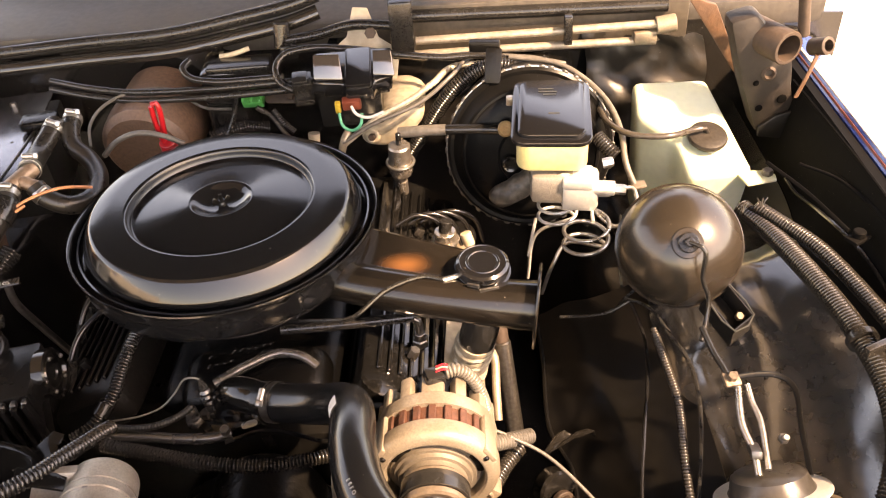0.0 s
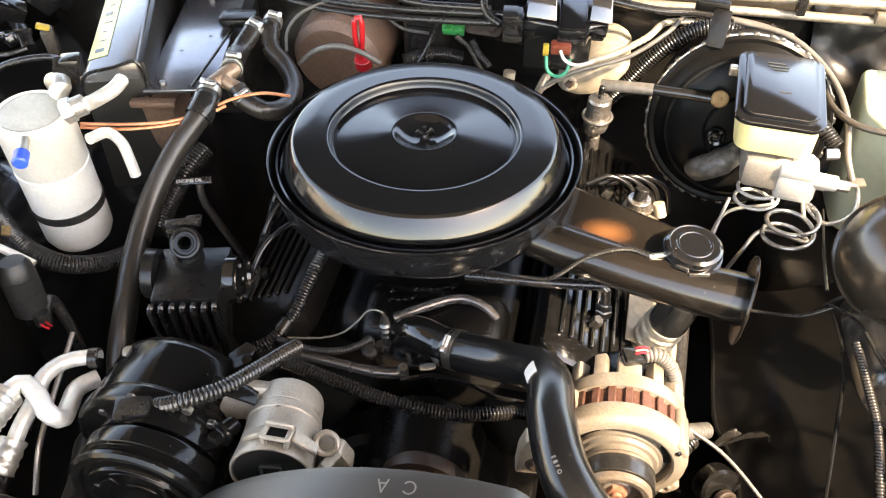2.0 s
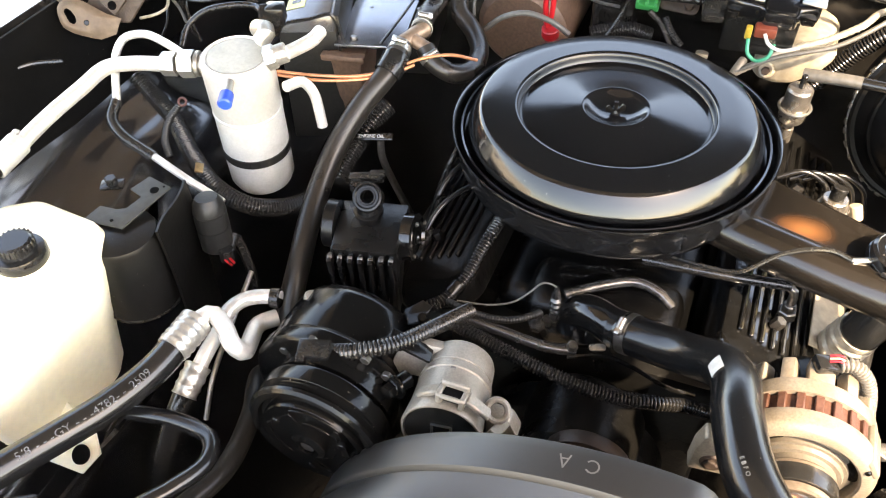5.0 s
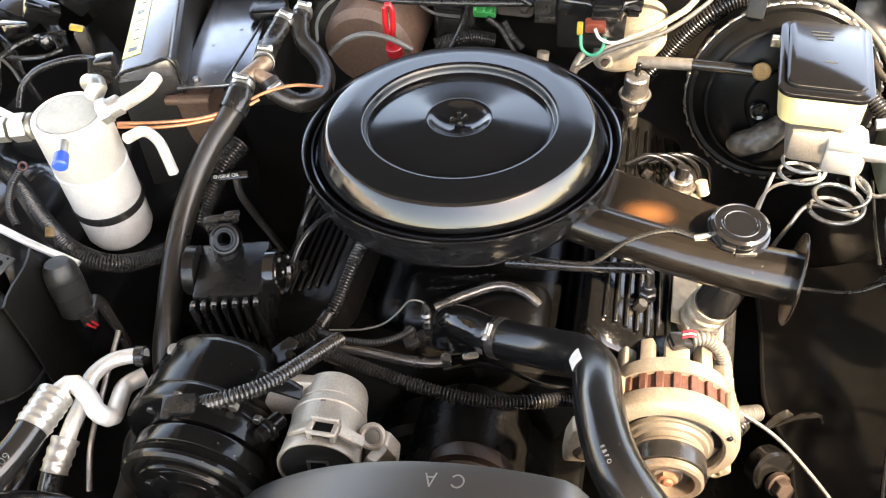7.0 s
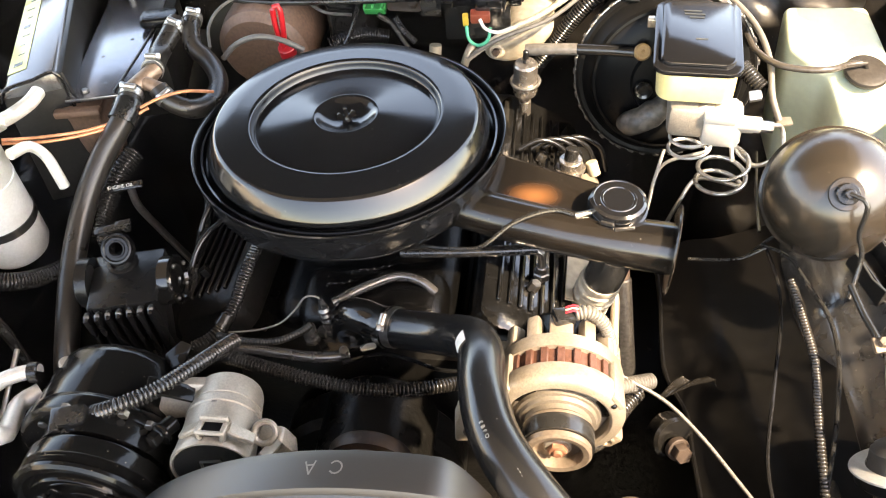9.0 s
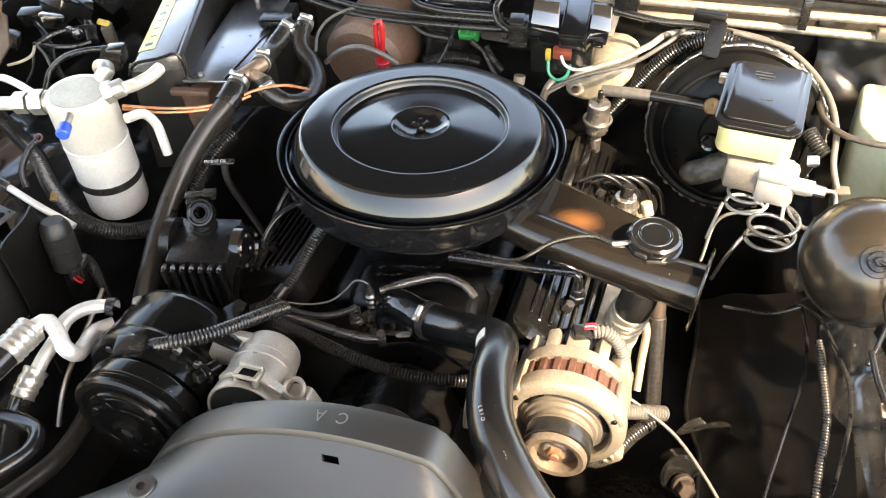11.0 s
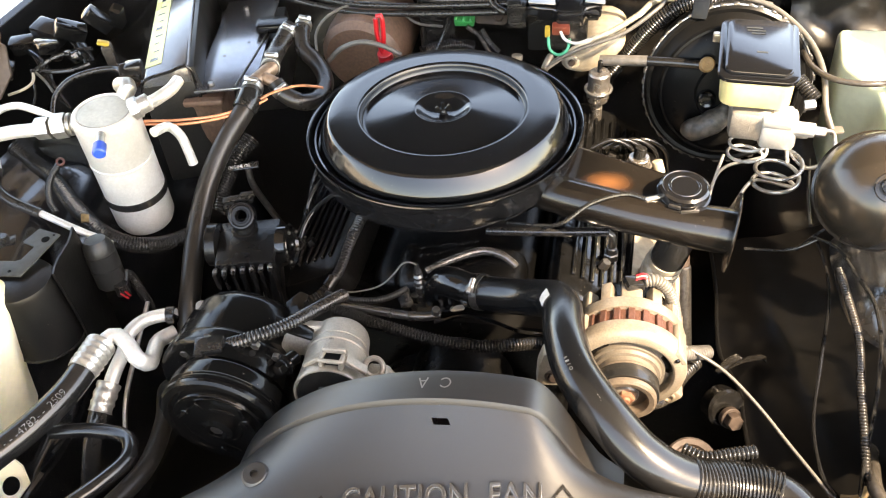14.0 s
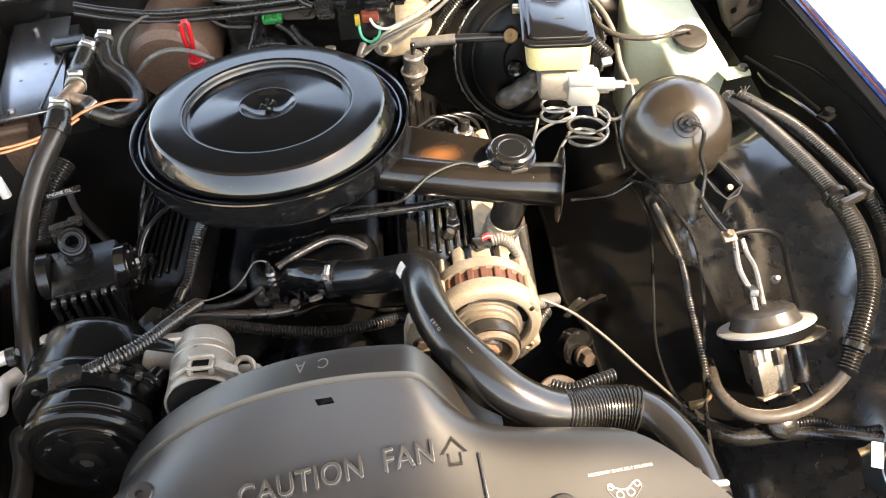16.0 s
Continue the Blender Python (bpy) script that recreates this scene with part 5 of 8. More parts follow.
def relay_bracket():
    t = thing("relay_bracket", "grey painted steel bracket with a folded black panel", "bracket", (-0.5, -0.32, 0.70))
    m = pose(-0.520, -0.325, 0.944, 4, 0, -6)
    out = [(0.72 * x, 0.72 * y) for x, y in ((-0.06, -0.075), (0.018, -0.062), (0.028, 0.052), (-0.026, 0.058), (-0.036, 0.018), (-0.004, 0.012), (-0.010, -0.028), (-0.056, -0.036))]
    part("plate", slab(out, 0, 0.0025, m, 0.0006), GREYMETAL, t)
    part("post", tube([(-0.53, -0.30, 0.944), (-0.55, -0.28, 0.90), (-0.60, -0.26, 0.80), (-0.66, -0.25, 0.74)], 0.008, 8, flat=0.3), ENGINE, t)
    rows = []
    for k in range(9):
        z = 0.942 - 0.25 * k / 8
        rows.append([Vector((-0.4965, -0.266, z)).lerp(Vector((-0.4700, -0.361, z)), q / 6) + Vector((0.003 * math.sin(q + k * 0.7), 0, 0)) for q in range(7)])
    part("side_panel", sheet(rows, 0.003), PANEL, t, "scuffed black side panel")
    for x, y, r in ((0.005, 0.024, 0.0058), (-0.008, -0.040, 0.0022), (0.012, 0.034, 0.0016)):
        part("hole", lathe([(0, 0.0032), (r, 0.0032), (r, 0.001), (0, 0.001)], m @ Vector((x, y, 0)), (0, 0, 1), 18), HOLE_SHADE, t)
    clip = Vector((-0.59, -0.295, 0.93))
    part("clip", join(box(clip, (0.03, 0.02, 0.004), (0, 0, 30), 0.001), hexagon(clip, (0, 0, 1), 0.008, 0.012)), PLASTIC, t)


relay_bracket()


def relay():
    t = thing("relay_can", "black cylindrical vacuum can with red wires", "relay can", (-0.468, -0.262, 0.78))
    a, b = Vector((-0.471, -0.262, 0.918)), Vector((-0.466, -0.272, 0.836))
    ax = (a - b).normalized()
    n = (a - b).length
    part("can", lathe([(0, 0), (0.018, 0), (0.0215, 0.004), (0.0222, 0.034), (0.0214, 0.0345), (0.0214, 0.036), (0.0222, 0.0365), (0.0222, 0.058), (0.0214, 0.0585), (0.0214, 0.060), (0.0220, 0.0605), (0.0205, n - 0.010), (0.015, n - 0.001), (0, n)], b, ax, 36), CASE, t)
    w = Vector((-0.443, -0.284, 0.838))
    part("socket", cylinder(w - ax * 0.006, w + ax * 0.012, 0.0105, 18), PLASTIC, t)
    part("red_wire", join(tube([w, w + Vector((0.008, -0.006, 0.004)), w + Vector((0.010, -0.002, -0.008))], 0.0017, 8, 0.003), tube([w + Vector((-0.004, -0.004, 0)), w + Vector((0.004, -0.010, 0.002)), w + Vector((0.006, -0.004, -0.012))], 0.0017, 8, 0.003)), RED, t, "red wires")
    part("lead", tube([w, (-0.453, -0.251, 0.84), (-0.438, -0.254, 0.8), (-0.429, -0.262, 0.76)], 0.008, 10), RUBBER, t)


relay()


def left_looms():
    t = thing("wiring_loom", "thick corrugated black wiring loom with a tan tag", "wiring loom", (-0.55, -0.1, 0.80))
    line = [(-0.726, -0.065, 0.93), (-0.694, -0.072, 0.9), (-0.651, -0.091, 0.88), (-0.594, -0.136, 0.862), (-0.53, -0.174, 0.845), (-0.482, -0.173, 0.825), (-0.45, -0.143, 0.805), (-0.419, -0.09, 0.79)]
    part("conduit", loom(line, 0.0140, 0.0042, 16, 0.16), LOOM, t)
    part("tag", box((-0.551, -0.175, 0.877), (0.012, 0.015, 0.005), (20, 20, 30), 0.001), BRASS, t, "tan tag")
    t = thing("wiring_loom", "thin black wiring pigtail with a brown red eyelet", "wiring loom", (-0.58, -0.1, 0.86))
    line = [(-0.613, -0.109, 0.93), (-0.616, -0.136, 0.92), (-0.608, -0.165, 0.905), (-0.593, -0.181, 0.89)]
    part("pigtail", loom(line, 0.0058, 0.0036, 12, 0.15), LOOM, t)
    part("eyelet", ring((-0.608, -0.109, 0.935), (0.3, -0.6, 0.6), 0.0055, 0.0018, 18, 6), RED_EYE, t)
    t = thing("wiring_loom", "grey black loom running across to the compressor plug", "wiring loom", (-0.1, -0.38, 0.86))
    line = [(-0.217, -0.433, 0.909), (-0.165, -0.433, 0.935), (-0.132, -0.406, 0.93), (-0.11, -0.363, 0.915), (-0.095, -0.312, 0.89), (-0.091, -0.295, 0.88)]
    part("conduit", loom(line, 0.0094, 0.0046, 16, 0.24), LOOM, t)
    t = thing("wiring_loom", "corrugated black loom rising beside the air cleaner", "wiring loom", (-0.12, -0.2, 0.80))
    line = [(-0.106, -0.120, 0.885), (-0.111, -0.165, 0.88), (-0.118, -0.191, 0.865), (-0.124, -0.217, 0.85), (-0.134, -0.24, 0.84), (-0.145, -0.258, 0.835), (-0.166, -0.272, 0.83)]
    part("conduit", loom(line, 0.0092, 0.0042, 14, 0.26), LOOM, t)
    part("tape", tube([(-0.129, -0.231, 0.847), (-0.136, -0.244, 0.84)], 0.0105, 12), ENGINE, t)
    t = thing("wiring_loom", "long corrugated loom across the front of the engine", "wiring loom", (0.0, -0.33, 0.80))
    line = [(-0.112, -0.297, 0.85), (-0.053, -0.308, 0.845), (0.02, -0.317, 0.835), (0.085, -0.316, 0.825), (0.144, -0.300, 0.817), (0.172, -0.285, 0.806), (0.200, -0.270, 0.786)]
    part("conduit", loom(line, 0.0092, 0.0043, 14, 0.34), LOOM, t)
    t = thing("wiring_loom", "short corrugated loom to the coolant sensors", "wiring loom", (-0.06, -0.24, 0.80))
    line = [(-0.133, -0.262, 0.845), (-0.091, -0.269, 0.845), (-0.053, -0.265, 0.845), (-0.026, -0.247, 0.845), (-0.018, -0.239, 0.847)]
    part("conduit", loom(line, 0.0045, 0.0036, 12, 0.1), CASE, t)
    t = thing("bypass_pipe", "dark bare steel coolant pipe across the engine", "pipe", (-0.02, -0.28, 0.80))
    part("pipe", tube([(-0.115, -0.271, 0.835), (-0.063, -0.273, 0.832), (-0.017, -0.276, 0.83), (0.016, -0.273, 0.828), (0.034, -0.266, 0.828)], 0.0068, 16), PIPE, t)
    part("bolt", join(cylinder((0.028, -0.268, 0.83), (0.031, -0.274, 0.845), 0.006, 12), hexagon((0.032, -0.276, 0.842), (0, -0.2, 1), 0.0062, 0.007)), DARKSTEEL, t)
    part("small_bracket", slab(rounded(0.020, 0.009, 0.004), 0, 0.003, pose(*(0.059, -0.265, 0.84), 10, 0, 20), 0.0008), STEEL, t)
    t = thing("coolant_sensor", "brass coolant temperature sensor with black boot", "sensor", (-0.018, -0.19, 0.79))
    s = Vector((-0.006, -0.212, 0.80))
    part("body", join(hexagon(s, (0, -0.1, 1), 0.011, 0.012), cylinder(s + Vector((0, 0, 0.010)), s + Vector((0, -0.003, 0.030)), 0.0075, 14)), DARKSTEEL, t)
    part("boot", lathe([(0, 0.050), (0.0030, 0.050), (0.0036, 0.040), (0.0058, 0.036), (0.0060, 0.032), (0.0042, 0.029), (0.0072, 0.026), (0.0074, 0.022), (0.0050, 0.019), (0.0076, 0.016), (0.0078, 0.011), (0.0056, 0.008), (0.0080, 0.005), (0.0080, 0.001), (0, 0)], s + Vector((0, -0.003, 0.026)), (0, -0.1, 1), 20), PIPE, t, "stacked dark metal terminal")
    line = [s + Vector((0, -0.007, 0.074)), (-0.012, -0.222, 0.881), (-0.023, -0.223, 0.880), (-0.038, -0.228, 0.862), (-0.056, -0.236, 0.846), (-0.085, -0.242, 0.836), (-0.126, -0.248, 0.834)]
    part("wire", tube(line, 0.0012, 8, 0.004), PALE_WIRE, t, "thin grey wire")
    t = thing("coolant_sensor", "short black coolant switch beside the thermostat", "sensor", (-0.04, -0.225, 0.79))
    s = Vector((-0.025, -0.232, 0.820))
    part("body", join(hexagon(s - Vector((0, 0, 0.012)), (0, -0.1, 1), 0.011, 0.01), lathe([(0, 0.022), (0.0055, 0.022), (0.0085, 0.018), (0.0085, 0.010), (0.0065, 0.008), (0.0085, 0.005), (0.0085, 0.0), (0, 0)], s - Vector((0, 0, 0.004)), (0, -0.1, 1), 18)), PIPE, t)
    t = thing("vacuum_tube", "thin black steel tube below the hose", "tube", (0.1, -0.3, 0.80))
    part("tube", tube([(0.026, -0.275, 0.82), (0.069, -0.258, 0.82), (0.104, -0.263, 0.82), (0.149, -0.274, 0.815), (0.179, -0.27, 0.81)], 0.0028, 8), GLOSS, t)


left_looms()


def ribbed_housing():
    t = thing("ribbed_housing", "satin black ribbed cover with a lifting eye", "ribbed housing", (-0.262, -0.22, 0.76))
    m = pose(-0.2595, -0.216, 0.838, 0, 0, 14)
    part("body", slab([(-0.042, -0.046), (0.042, -0.046), (0.046, 0.05), (-0.046, 0.05)], -0.06, 0.054, m, 0.005), HOUSING, t)
    for i in range(7):
        part("rib", box(m @ Vector((-0.039 + 0.013 * i, -0.050, -0.004)), (0.0066, 0.016, 0.112), (7, 0, 14), 0.0022), HOUSING, t)
        # Bright crests imitate the glint along the rib tops.
        part("rib_crest", box(m @ Vector((-0.039 + 0.013 * i, -0.0560, 0.0505)), (0.0070, 0.0050, 0.0040), (30, 0, 14), 0.0015), CAST_RIB, t, "bright rib crest with painted glint")
    disc = [(0, 0.004), (0.008, 0.004), (0.010, 0.006), (0.020, 0.006), (0.022, 0.003), (0.027, 0.003), (0.029, 0.008), (0.032, 0.006), (0.032, -0.008), (0, -0.008)]
    part("end_disc", lathe(disc, (-0.208, -0.196, 0.872), (1, 0.12, 0.10), 36), GLOSS, t)
    for i in range(5):
        a = 2 * math.pi * i / 5 + 0.3
        part("disc_bolt", cylinder((-0.202, -0.196 + 0.0245 * math.cos(a), 0.872 + 0.0245 * math.sin(a)), (-0.198, -0.196 + 0.0245 * math.cos(a), 0.872 + 0.0245 * math.sin(a)), 0.003, 10), DARKSTEEL, t)
    part("end_disc", lathe(disc, (-0.314, -0.215, 0.880), (-1, -0.2, 0.05), 36), HOUSING, t)
    eye = Vector((-0.271, -0.188, 0.916))
    face = Vector((0.15, -0.72, 0.68))
    part("boss", lathe([(0.0, 0.0), (0.019, 0.0), (0.020, 0.002), (0.0195, 0.0045), (0.015, 0.0055), (0.013, 0.012), (0, 0.012)], (-0.272, -0.190, 0.891), (0, -0.1, 1), 32), HOUSING, t)
    part("lifting_eye", lathe([(0.0085, -0.010), (0.0185, -0.010), (0.0205, -0.006), (0.0205, 0.005), (0.0190, 0.008), (0.0165, 0.0085), (0.0145, 0.0065), (0.0115, 0.0065), (0.0105, 0.0085), (0.0092, 0.0085), (0.0085, 0.006)], eye, face, 32, True), HOUSING, t)
    part("latch", join(box((-0.283, -0.166, 0.928), (0.044, 0.010, 0.014), (20, -6, 14), 0.002), box((-0.296, -0.170, 0.915), (0.018, 0.018, 0.022), (20, 10, 12), 0.004), box((-0.268, -0.162, 0.936), (0.020, 0.008, 0.006), (20, -6, 14), 0.001)), PLASTIC, t)


ribbed_housing()


def dipstick():
    t = thing("oil_dipstick", "engine oil dipstick with a black lettered handle", "dipstick", (-0.33, -0.06, 0.80))
    c = Vector((-0.334, -0.040, 0.892))
    part("handle", box(c, (0.056, 0.011, 0.006), (38, -6, 10), 0.002), PLASTIC, t)
    part("lettering", lettering("ENGINE OIL", 0.0072, pose(*c, 38, -6, 10) @ pose(-0.004, 0, 0.0032), 0.0006), WHITE, t, "white engine oil lettering", smooth=False)
    part("tube", tube([c + Vector((0.008, 0.002, -0.004)), c + Vector((0.01, -0.002, -0.03)), c + Vector((0.02, 0.01, -0.09)), c + Vector((0.05, 0.02, -0.18))], 0.0055, 10), DARKSTEEL, t)


dipstick()


def corrugated_duct():
    t = thing("corrugated_duct", "black corrugated duct behind the heater hose", "duct", (-0.33, 0.0, 0.80))
    line = [(-0.343, 0.03, 0.9), (-0.359, -0.004, 0.885), (-0.37, -0.038, 0.865), (-0.374, -0.071, 0.85), (-0.371, -0.099, 0.84)]
    part("duct", loom(line, 0.0160, 0.0052, 18, 0.16), LOOM, t)


corrugated_duct()


def heater_hoses():
    t = thing("heater_hose", "black rubber heater hose with a metal tee and clamps", "heater hose", (-0.35, 0.0, 0.80))
    tee = Vector((-0.322, 0.085, 0.985))
    line = [tee + Vector((-0.012, -0.015, -0.004)), (-0.332, 0.02, 0.968), (-0.359, -0.029, 0.93), (-0.379, -0.083, 0.885), (-0.381, -0.155, 0.84), (-0.371, -0.225, 0.8), (-0.365, -0.278, 0.755), (-0.355, -0.310, 0.68), (-0.345, -0.320, 0.58)]
    part("hose", tube(line, 0.0165, 20), HEATER_HOSE, t)
    band(line, 0.02, 0.0165, 0.011, t)
    part("strap", tube(glide(line, 0.002)[0][14:30:5], 0.0205, 20, 0.004), PLASTIC, t, "black rubber strap")
    up = [tee + Vector((0.004, 0.022, 0.002)), (-0.338, 0.178, 0.974), (-0.327, 0.248, 0.992)]
    part("upper_hose", tube(up, 0.0155, 20), HEATER_HOSE, t)
    band(up, 0.1, 0.0155, 0.011, t)
    band(up, 0.9, 0.0155, 0.010, t)
    part("tee", join(cylinder(tee - Vector((0.016, 0.022, 0.004)), tee + Vector((0.008, 0.032, 0.003)), 0.0125, 20), cylinder(tee, tee + Vector((0.032, -0.004, -0.012)), 0.010, 18)), TEE, t, "weathered brown metal tee")
    loop = [tee + Vector((0.02, -0.003, -0.008)), (-0.287, 0.074, 0.962), (-0.257, 0.077, 0.945), (-0.239, 0.11, 0.937), (-0.245, 0.162, 0.94), (-0.275, 0.204, 0.95), (-0.297, 0.215, 0.965), (-0.306, 0.239, 0.98), (-0.31, 0.272, 0.99)]
    part("loop_hose", tube(loop, 0.0145, 18), HEATER_HOSE, t)
    band(loop, 0.06, 0.0145, 0.010, t)
    band(loop, 0.97, 0.0145, 0.010, t)
    t = thing("copper_line", "pair of thin copper coloured lines", "line", (-0.35, 0.05, 0.93))
    part("line", tube([(-0.47, -0.058, 0.985), (-0.42, -0.035, 0.975), (-0.365, -0.009, 0.97), (-0.331, 0.024, 0.968), (-0.293, 0.047, 0.98), (-0.254, 0.063, 0.985), (-0.224, 0.093, 0.965)], 0.0024, 8), COPPER, t)
    part("line", tube([(-0.471, -0.059, 0.98), (-0.418, -0.039, 0.97), (-0.365, -0.01, 0.965), (-0.328, 0.019, 0.965), (-0.299, 0.036, 0.975)], 0.0024, 8), COPPER, t)


heater_hoses()


LABEL = material("pale yellow label paper", (0.50, 0.50, 0.13), 0.3, grain=60, bump=0.02, spread=0.06, dirt=(0.42, 0.40, 0.30))


def heater_case():
    t = thing("heater_case", "black and brown heater and evaporator case", "heater case", (-0.42, 0.25, 0.75))
    # raised front housing with a sloping rounded top, its printed label on the slope
    base = Matrix.Translation((-0.630, 0.457, 0.952)) @ pose(0, 0, 0, 0, 0, 21)
    duct = slab([(-0.052, 0.0), (0.036, 0.0), (0.036, 0.047), (0.031, 0.0545), (0.0, 0.0475), (-0.044, 0.038), (-0.052, 0.029)], 0, 0.42, base @ pose(0, 0, 0, 90, 0, 0), 0.003)
    part("housing", duct, HEATER_TOP, t)
    part("housing_front", box(base @ Vector((-0.008, -0.423, -0.060)), (0.088, 0.006, 0.20), (-4, 0, 21), 0.002), CASE, t)
    part("end_bead", tube([base @ Vector((x, -0.422, z)) for x, z in ((-0.054, 0.022), (-0.045, 0.040), (0.0, 0.0500), (0.030, 0.0568), (0.038, 0.045), (0.039, -0.03))], 0.003, 8), PLASTIC, t)
    lab = part("label", box(base @ Vector((-0.031, -0.225, 0.0418)), (0.030, 0.30, 0.0008), (0, -12, 21), 0.0), LABEL, t, "pale yellow printed label")
    for i in range(9):
        x = -0.031 + 0.002 * (i % 2)
        part("label_print", box(base @ Vector((x, -0.355 + 0.030 * i, 0.0424 + 0.21 * (x + 0.031))), (0.014 - 0.003 * (i % 3), 0.010 if i % 4 == 0 else 0.003, 0.0005), (0, -12, 21), 0.0), ENGINE, lab, smooth=False)
    swing = Matrix.Translation((-0.385, 0.075, 0)) @ pose(0, 0, 0, 0, 0, 10) @ Matrix.Translation((0.385, -0.075, 0))
    part("top_plate", box(swing @ Vector((-0.404, 0.262, 0.956)), (0.104, 0.37, 0.006), (-2, 0, 13), 0.002), GALV, t, "bright galvanised top plate")
    part("plate_seam", tube([swing @ Vector(p) for p in ((-0.375, 0.085, 0.9675), (-0.362, 0.20, 0.9635), (-0.352, 0.33, 0.959))], 0.0016, 6), DARKSTEEL, t)
    bm = bmesh.new()
    low = [bm.verts.new(swing @ Vector(p)) for p in ((-0.450, 0.082, 0.800), (-0.418, 0.080, 0.800), (-0.415, 0.14, 0.800), (-0.450, 0.14, 0.800))]
    mid = [bm.verts.new(swing @ Vector(p)) for p in ((-0.456, 0.078, 0.928), (-0.406, 0.075, 0.928), (-0.402, 0.16, 0.932), (-0.454, 0.16, 0.932))]
    rim = [bm.verts.new(swing @ Vector(p)) for p in ((-0.460, 0.072, 0.948), (-0.400, 0.068, 0.948), (-0.396, 0.17, 0.948), (-0.458, 0.17, 0.948))]
    bm.faces.new(low[::-1])
    for p, q in ((low, mid), (mid, rim)):
        for i in range(4):
            bm.faces.new((p[i], p[(i + 1) % 4], q[(i + 1) % 4], q[i]))
    bm.faces.new(rim)
    bmesh.ops.recalc_face_normals(bm, faces=bm.faces)
    bmesh.ops.bevel(bm, geom=bm.edges[:], offset=0.004, segments=2, affect="EDGES", profile=0.5)
    part("brown_case", bm, BROWN, t, "brown plastic case")
    # Black colour puts shade on the rear of the brown case.
    part("rear_case", box(swing @ Vector((-0.395, 0.315, 0.890)), (0.115, 0.20, 0.118), (0, 0, 13), 0.005), CASE, t, "black box for the shaded rear of the case")
    for x, y in ((-0.440, 0.115), (-0.395, 0.115), (-0.42, 0.20), (-0.385, 0.25), (-0.43, 0.31)):
        part("rivet", lathe([(0, 0.003), (0.003, 0.0025), (0.0042, 0.0)], swing @ Vector((x, y, 0.9625 - 0.035 * (y - 0.1))), (0, 0, 1), 12), ENGINE, t, "dark rivet")
    part("side_wall", box(base @ Vector((0.043, -0.21, 0.001)), (0.012, 0.415, 0.100), (0, -8, 21), 0.003), CASE, t, "black side wall of the raised housing")
    part("case_lip", box(swing @ Vector((-0.430, 0.066, 0.949)), (0.070, 0.016, 0.012), (0, 0, 9), 0.004), BROWN, t)
    for x, y in ((-0.42, 0.095), (-0.345, 0.095), (-0.340, 0.2), (-0.335, 0.30), (-0.42, 0.4)):
        part("screw", hexagon(swing @ Vector((x, y, 0.962 - 0.03 * (y - 0.1))), (0, 0, 1), 0.006, 0.007), DARKSTEEL, t)
    part("core_cover", slab(rounded(0.060, 0.04, 0.010), 0, 0.016, swing @ pose(-0.345, 0.290, 0.964, 4, 0, 0), 0.004), ENGINE, t)


heater_case()


def blower_duct():
    t = thing("blower_duct", "dusty brown rounded blower duct on the firewall", "duct", (-0.17, 0.4, 0.85))
    part("duct", lathe([(0, 0.0), (0.068, 0.0), (0.080, 0.012), (0.083, 0.04), (0.08, 0.15), (0, 0.152)], (-0.222, 0.30, 0.898), (0.05, 1, 0.1), 44), BROWN, t)
    part("side_panel", box((-0.085, 0.40, 0.93), (0.07, 0.1, 0.17), (0, 0, 5), 0.01), BODY, t)
    t = thing("red_strap", "bright red looped plastic strap on the firewall", "strap", (-0.14, 0.25, 0.93))
    a, b = Vector((-0.16, 0.247, 1.003)), Vector((-0.161, 0.246, 0.946))
    part("loop", tube([a + Vector((-0.004, 0, 0.014)), a + Vector((0.004, 0, 0.016)), a.lerp(b, 0.4) + Vector((0.005, 0, 0)), b, a.lerp(b, 0.4) + Vector((-0.006, 0, 0)), a + Vector((-0.006, 0, 0.010))], 0.0045, 10), RED, t)
    part("base", cylinder(b + Vector((0.004, 0, 0.002)), b + Vector((0.004, 0.004, -0.014)), 0.014, 20), RED, t)


blower_duct()
# ---- brakes, tanks and servo, on the driver's side ----
BOOT = material("mottled dusty black boot", (0.050, 0.045, 0.039), 0.34, grain=120, bump=0.4, dirt=(0.17, 0.15, 0.125), dirt_scale=60, dirt_amount=0.9)


